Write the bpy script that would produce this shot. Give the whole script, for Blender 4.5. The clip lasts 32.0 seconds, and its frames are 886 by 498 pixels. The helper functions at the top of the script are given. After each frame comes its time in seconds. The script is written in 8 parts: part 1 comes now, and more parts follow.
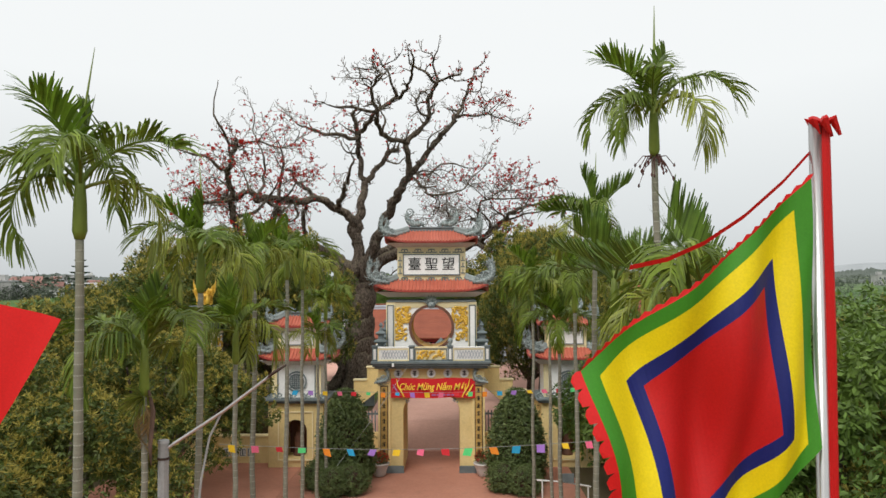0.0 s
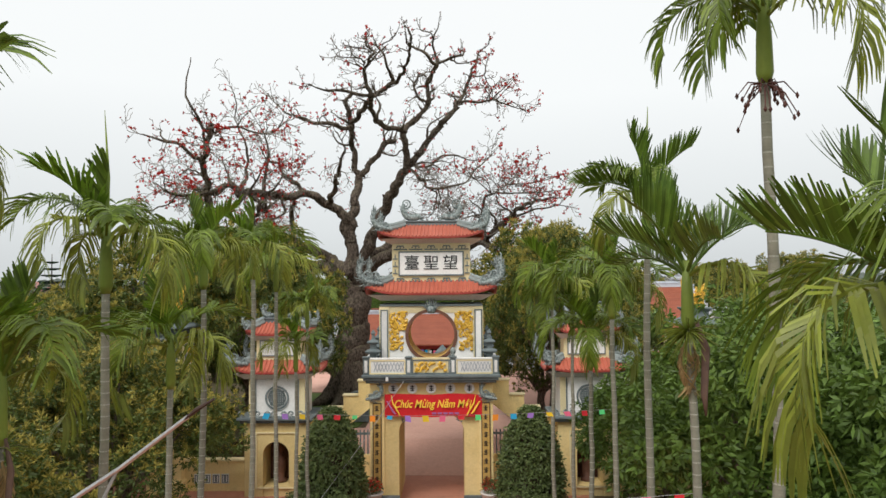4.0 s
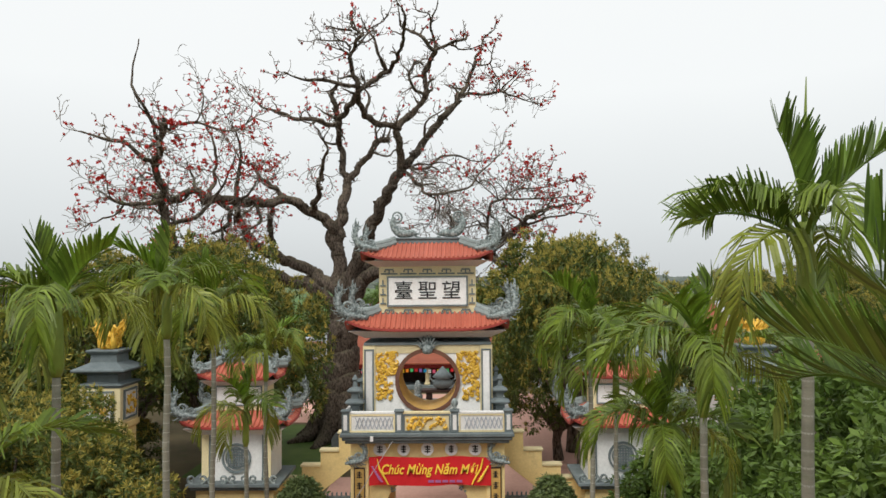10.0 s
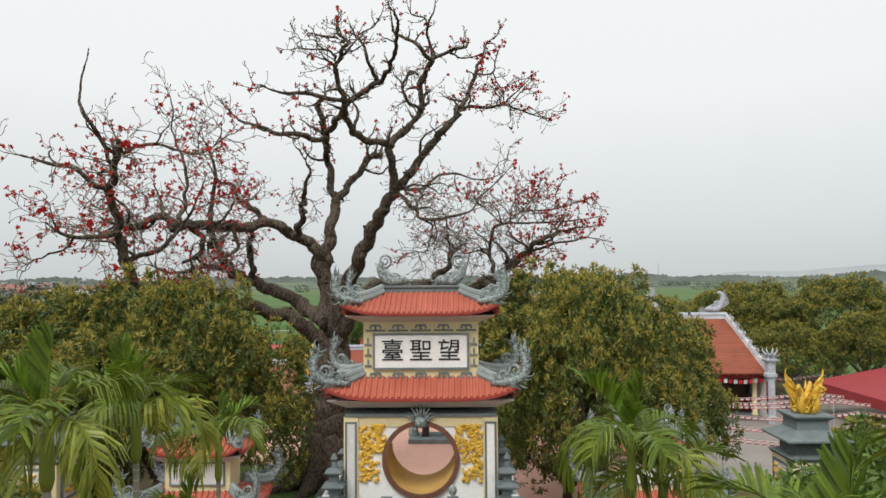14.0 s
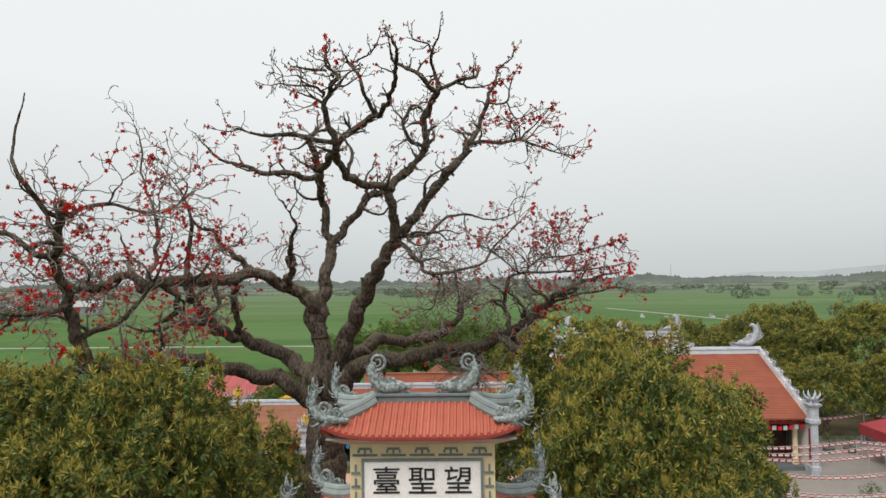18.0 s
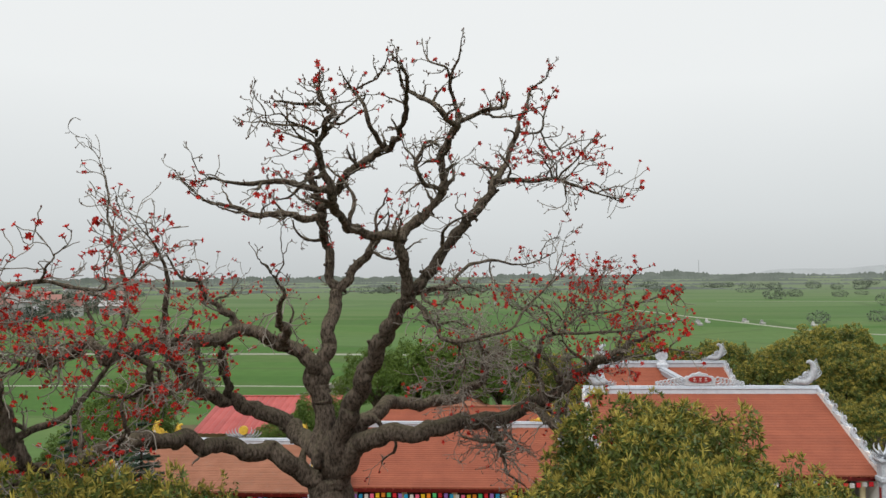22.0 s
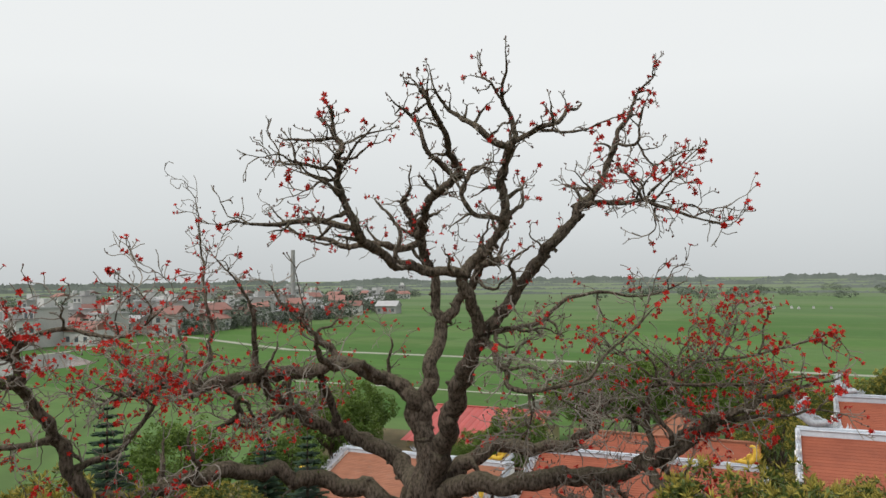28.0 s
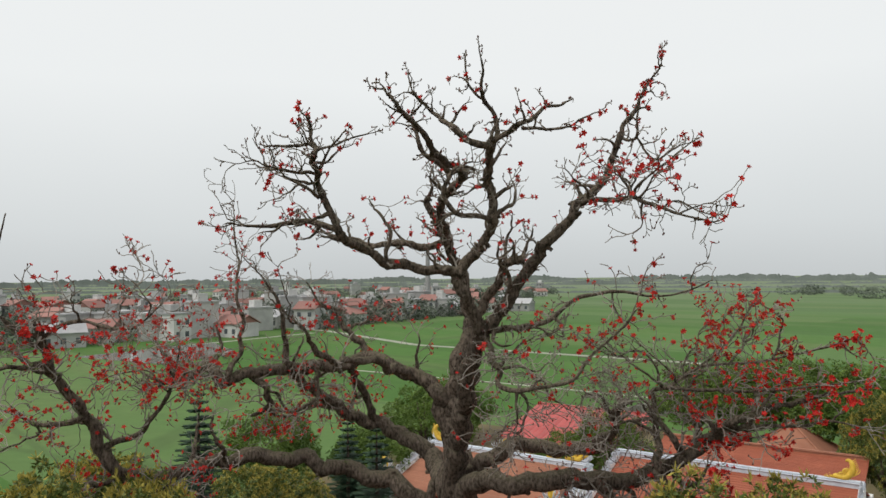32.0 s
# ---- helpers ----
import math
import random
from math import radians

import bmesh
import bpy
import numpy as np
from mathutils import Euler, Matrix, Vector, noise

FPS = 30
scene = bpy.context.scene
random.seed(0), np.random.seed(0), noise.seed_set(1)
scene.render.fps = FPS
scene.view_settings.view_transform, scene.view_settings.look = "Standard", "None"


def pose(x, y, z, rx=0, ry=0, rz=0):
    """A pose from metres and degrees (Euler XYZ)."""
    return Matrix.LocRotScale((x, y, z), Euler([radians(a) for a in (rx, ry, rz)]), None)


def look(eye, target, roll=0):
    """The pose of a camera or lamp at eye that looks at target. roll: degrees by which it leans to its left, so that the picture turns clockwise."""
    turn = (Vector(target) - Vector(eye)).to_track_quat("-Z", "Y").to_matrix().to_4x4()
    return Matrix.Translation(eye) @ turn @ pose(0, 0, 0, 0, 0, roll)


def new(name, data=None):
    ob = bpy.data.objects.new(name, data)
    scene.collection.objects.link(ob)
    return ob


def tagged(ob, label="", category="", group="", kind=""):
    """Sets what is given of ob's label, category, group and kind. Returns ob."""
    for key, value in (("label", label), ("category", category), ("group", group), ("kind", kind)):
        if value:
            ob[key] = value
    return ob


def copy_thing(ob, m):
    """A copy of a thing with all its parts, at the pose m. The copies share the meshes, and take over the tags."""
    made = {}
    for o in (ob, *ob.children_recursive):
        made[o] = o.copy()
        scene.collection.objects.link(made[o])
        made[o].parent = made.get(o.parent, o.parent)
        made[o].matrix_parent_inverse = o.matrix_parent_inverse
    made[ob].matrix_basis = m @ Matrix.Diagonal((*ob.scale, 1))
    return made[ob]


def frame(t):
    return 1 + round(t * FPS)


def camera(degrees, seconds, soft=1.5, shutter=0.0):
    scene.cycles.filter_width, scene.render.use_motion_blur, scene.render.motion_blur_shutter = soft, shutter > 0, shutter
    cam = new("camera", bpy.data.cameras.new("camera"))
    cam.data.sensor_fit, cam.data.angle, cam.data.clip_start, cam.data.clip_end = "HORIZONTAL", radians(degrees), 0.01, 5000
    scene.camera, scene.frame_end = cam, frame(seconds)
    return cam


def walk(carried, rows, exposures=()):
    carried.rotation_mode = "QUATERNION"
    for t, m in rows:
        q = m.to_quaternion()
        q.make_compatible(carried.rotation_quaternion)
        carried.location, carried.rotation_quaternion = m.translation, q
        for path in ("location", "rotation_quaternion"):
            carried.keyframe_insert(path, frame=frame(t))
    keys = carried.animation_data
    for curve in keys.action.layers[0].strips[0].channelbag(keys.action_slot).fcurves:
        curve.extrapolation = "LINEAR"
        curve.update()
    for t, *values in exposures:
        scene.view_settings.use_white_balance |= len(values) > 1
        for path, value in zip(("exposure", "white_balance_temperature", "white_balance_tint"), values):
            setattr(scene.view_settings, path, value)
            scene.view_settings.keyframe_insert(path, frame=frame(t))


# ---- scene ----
import collections

cam = camera(62.3, 32.0, soft=1.5)
PATH = [
    (0, (0.406, -1.035, 8.468), (0.378, 0.963, 8.54), -0.3),
    (1, (0.448, 0.009, 8.328), (0.417, 2.007, 8.408), -0.4),
    (2, (0.461, 1.112, 8.296), (0.427, 3.11, 8.379), -0.6),
    (3, (0.376, 2.154, 8.28), (0.344, 4.152, 8.365), -0.5),
    (6, (0.321, 4.883, 8.463), (0.292, 6.881, 8.545), -0.5),
    (7, (0.356, 5.857, 8.585), (0.325, 7.855, 8.669), -0.7),
    (8, (0.357, 6.774, 8.802), (0.326, 8.772, 8.882), -0.6),
    (9, (0.361, 7.704, 9.064), (0.328, 9.702, 9.143), -0.7),
    (10, (0.321, 8.585, 9.348), (0.287, 10.583, 9.428), -0.5),
    (11, (0.283, 9.514, 9.655), (0.25, 11.513, 9.734), -0.6),
    (12, (0.192, 10.203, 10.084), (0.175, 12.201, 10.154), -0.3),
    (13, (0.385, 11.157, 10.32), (0.357, 13.155, 10.397), -0.4),
    (14, (0.334, 12.169, 10.899), (0.303, 14.167, 10.976), -0.4),
    (14.5, (0.339, 12.624, 11.137), (0.305, 14.622, 11.217), -0.7),
    (16.5, (0.268, 14.592, 12.272), (0.234, 16.59, 12.352), -0.7),
    (17, (0.23, 15.136, 12.491), (0.195, 17.134, 12.576), -0.8),
    (18, (0.399, 16.131, 13.162), (0.338, 18.128, 13.245), -0.8),
    (19, (0.457, 17.181, 14.013), (0.344, 19.177, 14.09), -0.6),
    (20, (0.387, 18.447, 14.653), (0.271, 20.442, 14.725), -0.6),
    (21, (0.447, 19.548, 15.074), (0.325, 21.543, 15.138), -0.5),
    (22, (0.408, 20.619, 15.459), (0.279, 22.614, 15.53), -0.6),
    (23, (0.344, 21.658, 16.003), (0.199, 23.651, 16.075), -0.6),
    (24, (0.355, 22.712, 16.362), (0.198, 24.704, 16.44), -0.5),
    (24.3, (0.359, 23.03, 16.45), (0.2, 25.022, 16.528), -0.5),
    (24.4, (1.44, 23.56, 16.47), (1.155, 25.538, 16.552), -0.5),
    (24.5, (1.558, 23.573, 16.472), (1.259, 25.549, 16.554), -0.5),
    (25, (2.184, 23.635, 16.476), (1.815, 25.599, 16.56), -0.5),
    (25.5, (2.672, 23.619, 16.424), (2.21, 25.563, 16.514), -0.7),
    (26, (3.226, 23.587, 16.416), (2.654, 25.501, 16.507), -0.6),
    (26.5, (3.726, 23.663, 16.513), (3.089, 25.556, 16.596), -0.6),
    (28.5, (6.395, 24.498, 16.519), (5.521, 26.295, 16.598), -0.6),
    (29, (6.819, 24.675, 16.523), (5.93, 26.465, 16.601), -0.5),
    (29.5, (7.303, 24.893, 16.498), (6.405, 26.679, 16.578), -0.6),
    (30, (7.823, 25.124, 16.531), (6.874, 26.882, 16.607), -0.5),
    (30.5, (8.254, 25.383, 16.526), (7.267, 27.121, 16.602), -0.6),
    (31, (8.7, 25.6, 16.515), (7.672, 27.313, 16.593), -0.6),
    (31.5, (9.154, 25.894, 16.499), (8.056, 27.564, 16.574), -0.6),
    (32, (9.624, 26.132, 16.515), (8.458, 27.755, 16.59), -0.5),
]
walk(cam, [(t, look(eye, target, roll)) for t, eye, target, roll in PATH], [(0.0, 0.10), (6.0, 0.17), (9.0, 0.14), (12.0, 0.08), (16.0, 0.04), (24.0, -0.01), (32.0, -0.01)])

# ---- sky and light ----
world = bpy.data.worlds.new("overcast_sky")
scene.world = world
world.use_nodes = True
wn, wl = world.node_tree.nodes, world.node_tree.links
wn.clear()
w_out = wn.new("ShaderNodeOutputWorld")
w_sky = wn.new("ShaderNodeTexSky")
w_sky.sky_type, w_sky.sun_disc = "NISHITA", False
w_sky.sun_elevation, w_sky.sun_rotation = radians(52), radians(205)
w_sky.air_density, w_sky.dust_density = 1.0, 6.0
w_blue = wn.new("ShaderNodeBackground")
w_blue.inputs["Strength"].default_value = 0.05
w_cloud = wn.new("ShaderNodeBackground")
w_cloud.inputs["Strength"].default_value = 1.0
w_mix = wn.new("ShaderNodeMixShader")
w_mix.inputs[0].default_value = 0.9
w_tc = wn.new("ShaderNodeTexCoord")
w_sep = wn.new("ShaderNodeSeparateXYZ")
w_ramp = wn.new("ShaderNodeValToRGB")
w_noise = wn.new("ShaderNodeTexNoise")
w_noise.inputs["Scale"].default_value, w_noise.inputs["Detail"].default_value = 1.6, 3
w_add = wn.new("ShaderNodeMath")
w_add.operation, w_add.inputs[1].default_value = "MULTIPLY_ADD", 0.10
for at, col in ((0.0, (0.56, 0.59, 0.60)), (0.12, (0.74, 0.775, 0.785)), (0.30, (0.93, 0.955, 0.955)), (1.0, (1.08, 1.09, 1.09))):
    e = w_ramp.color_ramp.elements.new(at)
    e.color = (*col, 1)
w_ramp.color_ramp.elements.remove(w_ramp.color_ramp.elements[0])
w_ramp.color_ramp.elements.remove(w_ramp.color_ramp.elements[-1])
wl.new(w_tc.outputs["Generated"], w_sep.inputs[0])
wl.new(w_tc.outputs["Generated"], w_noise.inputs["Vector"])
wl.new(w_noise.outputs["Fac"], w_add.inputs[0])
wl.new(w_sep.outputs["Z"], w_add.inputs[2])
wl.new(w_add.outputs[0], w_ramp.inputs["Fac"])
wl.new(w_ramp.outputs["Color"], w_cloud.inputs["Color"])
wl.new(w_sky.outputs["Color"], w_blue.inputs["Color"])
wl.new(w_blue.outputs[0], w_mix.inputs[1])
wl.new(w_cloud.outputs[0], w_mix.inputs[2])
wl.new(w_mix.outputs[0], w_out.inputs["Surface"])

sun = new("sun", bpy.data.lights.new("sun", "SUN"))
sun.data.energy, sun.data.angle, sun.data.color = 1.85, radians(25), (1.0, 0.97, 0.92)
sun.matrix_world = look((0, 0, 40), (0.9, 1.9, 37.3), 0)

# ---- tools ----
def nd(tree, kind, **values):
    node = tree.nodes.new(kind)
    for key, value in values.items():
        node.inputs[key].default_value = value
    return node


def surface(name, c1, c2, rough=0.75, scale=1.5, fine=25.0, bump=0.15, metal=0.0, vary=0.15, island=False, contrast=0.5, spec=0.35, stretch=(1, 1, 1), through_light=0.0, dirt=None):
    """A procedural surface: two colours by a broad noise, a fine grain with relief, and a shift of value from piece to piece."""
    m = bpy.data.materials.new(name)
    m.use_nodes = True
    t = m.node_tree
    t.nodes.clear()
    out, bs = t.nodes.new("ShaderNodeOutputMaterial"), t.nodes.new("ShaderNodeBsdfPrincipled")
    tc, mp = t.nodes.new("ShaderNodeTexCoord"), t.nodes.new("ShaderNodeMapping")
    mp.inputs["Scale"].default_value = stretch
    t.links.new(tc.outputs["Object"], mp.inputs["Vector"])
    big = nd(t, "ShaderNodeTexNoise", Scale=scale, Detail=5.0, Roughness=0.6)
    small = nd(t, "ShaderNodeTexNoise", Scale=fine, Detail=4.0, Roughness=0.65)
    for n in (big, small):
        t.links.new(mp.outputs[0], n.inputs["Vector"])
    ramp = t.nodes.new("ShaderNodeValToRGB")
    ramp.color_ramp.elements[0].position, ramp.color_ramp.elements[1].position = 0.5 - contrast / 2, 0.5 + contrast / 2
    ramp.color_ramp.elements[0].color, ramp.color_ramp.elements[1].color = (*c1, 1), (*c2, 1)
    t.links.new(big.outputs["Fac"], ramp.inputs["Fac"])
    colour = ramp.outputs["Color"]
    if dirt:
        grime = nd(t, "ShaderNodeTexNoise", Scale=scale * 2.7, Detail=8.0, Roughness=0.7)
        t.links.new(mp.outputs[0], grime.inputs["Vector"])
        gr = t.nodes.new("ShaderNodeMapRange")
        gr.inputs["From Min"].default_value, gr.inputs["From Max"].default_value = 0.55, 0.75
        gr.inputs["To Max"].default_value = dirt[1]
        t.links.new(grime.outputs["Fac"], gr.inputs["Value"])
        mx = t.nodes.new("ShaderNodeMixRGB")
        mx.inputs[2].default_value = (*dirt[0], 1)
        t.links.new(gr.outputs[0], mx.inputs[0])
        t.links.new(colour, mx.inputs[1])
        colour = mx.outputs[0]
    hsv = t.nodes.new("ShaderNodeHueSaturation")
    t.links.new(colour, hsv.inputs["Color"])
    val = t.nodes.new("ShaderNodeMapRange")
    val.inputs["To Min"].default_value, val.inputs["To Max"].default_value = 1 - vary, 1 + vary
    if island:
        src = t.nodes.new("ShaderNodeNewGeometry").outputs["Random Per Island"]
    else:
        src = t.nodes.new("ShaderNodeObjectInfo").outputs["Random"]
    t.links.new(src, val.inputs["Value"])
    grain = t.nodes.new("ShaderNodeMapRange")
    grain.inputs["To Min"].default_value, grain.inputs["To Max"].default_value = 0.82, 1.18
    t.links.new(small.outputs["Fac"], grain.inputs["Value"])
    mul = t.nodes.new("ShaderNodeMath")
    mul.operation = "MULTIPLY"
    t.links.new(val.outputs[0], mul.inputs[0])
    t.links.new(grain.outputs[0], mul.inputs[1])
    t.links.new(mul.outputs[0], hsv.inputs["Value"])
    t.links.new(hsv.outputs[0], bs.inputs["Base Color"])
    bs.inputs["Roughness"].default_value, bs.inputs["Metallic"].default_value = rough, metal
    bs.inputs["Specular IOR Level"].default_value = spec
    if bump:
        bp = nd(t, "ShaderNodeBump", Strength=min(bump, 1.0), Distance=0.03 * max(bump, 1.0))
        t.links.new(small.outputs["Fac"], bp.inputs["Height"])
        t.links.new(bp.outputs[0], bs.inputs["Normal"])
    last = bs.outputs[0]
    if through_light:
        tr = t.nodes.new("ShaderNodeBsdfTranslucent")
        t.links.new(hsv.outputs[0], tr.inputs["Color"])
        mix = t.nodes.new("ShaderNodeMixShader")
        mix.inputs[0].default_value = through_light
        t.links.new(last, mix.inputs[1])
        t.links.new(tr.outputs[0], mix.inputs[2])
        last = mix.outputs[0]
    t.links.new(last, out.inputs["Surface"])
    return m


class Build:
    """Collects points and faces of one mesh."""

    def __init__(self):
        self.v, self.f = [], []

    def add(self, pts, faces):
        n = len(self.v)
        self.v += [tuple(p) for p in pts]
        self.f += [tuple(i + n for i in q) for q in faces]
        return self

    def box(self, lo, hi):
        (a, b, c), (d, e, g) = lo, hi
        p = [(a, b, c), (d, b, c), (d, e, c), (a, e, c), (a, b, g), (d, b, g), (d, e, g), (a, e, g)]
        return self.add(p, [(3, 2, 1, 0), (4, 5, 6, 7), (0, 1, 5, 4), (1, 2, 6, 5), (2, 3, 7, 6), (3, 0, 4, 7)])

    def prism(self, outline, y0, y1):
        """An outline of (x, z), counter-clockwise seen from -y, from y0 to y1."""
        n = len(outline)
        p = [(x, y0, z) for x, z in outline] + [(x, y1, z) for x, z in outline]
        faces = [tuple(range(n)), tuple(range(2 * n - 1, n - 1, -1))]
        faces += [(i, i + n, (i + 1) % n + n, (i + 1) % n) for i in range(n)]
        return self.add(p, faces)

    def slab(self, outline, z0, z1):
        """An outline of (x, y), counter-clockwise from above."""
        n = len(outline)
        p = [(x, y, z0) for x, y in outline] + [(x, y, z1) for x, y in outline]
        faces = [tuple(range(n - 1, -1, -1)), tuple(range(n, 2 * n))]
        faces += [(i, (i + 1) % n, (i + 1) % n + n, i + n) for i in range(n)]
        return self.add(p, faces)

    def tube(self, pts, radii, sides=8, cap=True, squash=1.0):
        pts = [Vector(p) for p in pts]
        n0, side = len(self.v), None
        for i, p in enumerate(pts):
            way = (pts[min(i + 1, len(pts) - 1)] - pts[max(i - 1, 0)])
            way = way.normalized() if way.length > 1e-9 else Vector((0, 0, 1))
            if side is None:
                side = way.cross(Vector((0.31, 0.77, 0.2)) if abs(way.z) > 0.9 else Vector((0, 0, 1))).normalized()
            side = (side - way * side.dot(way)).normalized()
            other = way.cross(side)
            r = radii[i]
            for k in range(sides):
                a = 2 * math.pi * k / sides
                self.v.append(tuple(p + side * (math.cos(a) * r) + other * (math.sin(a) * r * squash)))
        for i in range(len(pts) - 1):
            for k in range(sides):
                a, b = n0 + i * sides + k, n0 + i * sides + (k + 1) % sides
                self.f.append((a, b, b + sides, a + sides))
        if cap:
            self.f.append(tuple(range(n0 + sides - 1, n0 - 1, -1)))
            e = n0 + (len(pts) - 1) * sides
            self.f.append(tuple(range(e, e + sides)))
        return self

    def lathe(self, profile, at=(0, 0, 0), sides=16):
        """A profile of (radius, z) turned round z."""
        n0 = len(self.v)
        for r, z in profile:
            for k in range(sides):
                a = 2 * math.pi * k / sides
                self.v.append((at[0] + r * math.cos(a), at[1] + r * math.sin(a), at[2] + z))
        for i in range(len(profile) - 1):
            for k in range(sides):
                a, b = n0 + i * sides + k, n0 + i * sides + (k + 1) % sides
                self.f.append((a, b, b + sides, a + sides))
        self.f.append(tuple(range(n0 + sides - 1, n0 - 1, -1)))
        e = n0 + (len(profile) - 1) * sides
        self.f.append(tuple(range(e, e + sides)))
        return self

    def square_lathe(self, profile, at=(0, 0, 0)):
        """A profile of (half width, z) round a square plan."""
        n0 = len(self.v)
        for r, z in profile:
            self.v += [(at[0] + sx * r, at[1] + sy * r, at[2] + z) for sx, sy in ((-1, -1), (1, -1), (1, 1), (-1, 1))]
        for i in range(len(profile) - 1):
            for k in range(4):
                a, b = n0 + i * 4 + k, n0 + i * 4 + (k + 1) % 4
                self.f.append((a, b, b + 4, a + 4))
        self.f.append((n0 + 3, n0 + 2, n0 + 1, n0))
        e = n0 + (len(profile) - 1) * 4
        self.f.append((e, e + 1, e + 2, e + 3))
        return self

    def mesh(self, name, material, smooth=False, bevel=0.0):
        me = bpy.data.meshes.new(name)
        me.from_pydata(self.v, [], self.f)
        if bevel:
            bm = bmesh.new()
            bm.from_mesh(me)
            bmesh.ops.recalc_face_normals(bm, faces=bm.faces)
            edges = [e for e in bm.edges if len(e.link_faces) == 2 and e.calc_face_angle(0) > 0.6]
            bmesh.ops.bevel(bm, geom=edges, offset=bevel, segments=1, affect="EDGES", clamp_overlap=True)
            bm.to_mesh(me)
            bm.free()
        if smooth:
            me.polygons.foreach_set("use_smooth", [True] * len(me.polygons))
        me.materials.append(material)
        me.update()
        return me


def part(name, b, material, parent=None, label="", smooth=False, bevel=0.0, kind=""):
    ob = new(name, b if isinstance(b, bpy.types.Mesh) else b.mesh(name, material, smooth, bevel))
    if parent:
        ob.parent = parent
    return tagged(ob, label, kind=kind)


def pieces(name, b, material, parent, label=""):
    """Each connected piece of a build as a part of its own."""
    root = list(range(len(b.v)))

    def find(i):
        while root[i] != i:
            root[i] = root[root[i]]
            i = root[i]
        return i
    for f in b.f:
        for i in f[1:]:
            root[find(i)] = find(f[0])
    groups = collections.OrderedDict()
    for f in b.f:
        groups.setdefault(find(f[0]), []).append(f)
    for faces in groups.values():
        used = sorted({i for f in faces for i in f})
        place = {i: k for k, i in enumerate(used)}
        one = Build()
        one.v, one.f = [b.v[i] for i in used], [tuple(place[i] for i in f) for f in faces]
        part(name, one, material, parent, label)


def thing(name, at, label, category, group="", kind="", turn=0.0):
    ob = new(name)
    ob.empty_display_size = 0.3
    ob.matrix_world = pose(*at, 0, 0, turn)
    return tagged(ob, label, category, group, kind)


def flat(name, b, material, label, category, kind="structure", smooth=False, bevel=0.0, group=""):
    return tagged(new(name, b.mesh(name, material, smooth, bevel)), label, category, group, kind)


def lerp(a, b, k):
    return a + (b - a) * k


def curve_through(nodes, steps=4):
    """A smooth line through nodes of (x, y, z, radius)."""
    p = [np.array(n, float) for n in nodes]
    if len(p) < 3:
        return [lerp(p[0], p[1], i / steps) for i in range(steps + 1)]
    out = []
    for i in range(len(p) - 1):
        a, b, c, d = p[max(i - 1, 0)], p[i], p[i + 1], p[min(i + 2, len(p) - 1)]
        for s in range(steps):
            k = s / steps
            out.append(0.5 * (2 * b + (c - a) * k + (2 * a - 5 * b + 4 * c - d) * k * k + (3 * b - a - 3 * c + d) * k ** 3))
    return out + [p[-1]]

# ---- materials ----
YELLOW = surface("yellow_lime_paint", (0.76, 0.58, 0.25), (0.84, 0.67, 0.33), 0.85, 0.8, 14, 0.08, dirt=((0.42, 0.33, 0.16), 0.4))
CREAM = surface("pale_cream_paint", (0.72, 0.62, 0.36), (0.78, 0.68, 0.42), 0.8, 1.2, 18, 0.06, dirt=((0.5, 0.44, 0.28), 0.35))
WHITE = surface("white_lime_paint", (0.70, 0.70, 0.68), (0.80, 0.80, 0.78), 0.8, 1.0, 16, 0.05, dirt=((0.50, 0.50, 0.47), 0.35))
GREY = surface("blue_grey_cement", (0.115, 0.145, 0.15), (0.20, 0.235, 0.24), 0.8, 3.0, 30, 0.2, dirt=((0.08, 0.09, 0.09), 0.5))
HIP = surface("pale_grey_cement_hip", (0.20, 0.245, 0.24), (0.33, 0.37, 0.36), 0.8, 3.0, 30, 0.2, dirt=((0.10, 0.12, 0.12), 0.5))
# strong mottle puts shaded recesses and lit edges into the colour
CARVED = surface("weathered_grey_carving", (0.10, 0.13, 0.13), (0.38, 0.43, 0.42), 0.8, 14.0, 45, 0.5, contrast=0.25)
PALE_CARVED = surface("pale_grey_carving", (0.34, 0.37, 0.42), (0.56, 0.59, 0.62), 0.8, 7.0, 40, 0.3, contrast=0.35)
TILE_RED = surface("glazed_red_tile", (0.42, 0.105, 0.065), (0.52, 0.15, 0.095), 0.5, 2.0, 22, 0.1, vary=0.08, dirt=((0.30, 0.10, 0.07), 0.4))
EAVE_RED = surface("dark_red_eave_tile", (0.30, 0.045, 0.04), (0.40, 0.07, 0.055), 0.5, 3.0, 22, 0.1)
OCHRE = surface("ochre_paint", (0.50, 0.31, 0.08), (0.60, 0.39, 0.12), 0.7, 2.0, 20, 0.06)
GOLD = surface("gold_painted_relief", (0.62, 0.36, 0.03), (0.85, 0.55, 0.08), 0.45, 8.0, 40, 0.3, contrast=0.3, spec=0.5)
GILT = surface("yellow_painted_carving", (0.52, 0.33, 0.03), (0.70, 0.48, 0.07), 0.6, 6.0, 40, 0.3, contrast=0.3)
BROWN_RIM = surface("dark_brown_rim", (0.10, 0.045, 0.03), (0.17, 0.08, 0.05), 0.7, 4, 30)
BLACK = surface("black_lacquer_letter", (0.012, 0.012, 0.014), (0.03, 0.03, 0.032), 0.5, 5, 30, 0.05)
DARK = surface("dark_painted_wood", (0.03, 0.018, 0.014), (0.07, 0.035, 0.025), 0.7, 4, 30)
RED_WOOD = surface("red_painted_wood", (0.24, 0.02, 0.018), (0.34, 0.035, 0.028), 0.55, 3, 25)
TENT_RED = surface("faded_red_canvas", (0.23, 0.022, 0.028), (0.31, 0.04, 0.045), 0.7, 0.6, 14, 0.06)
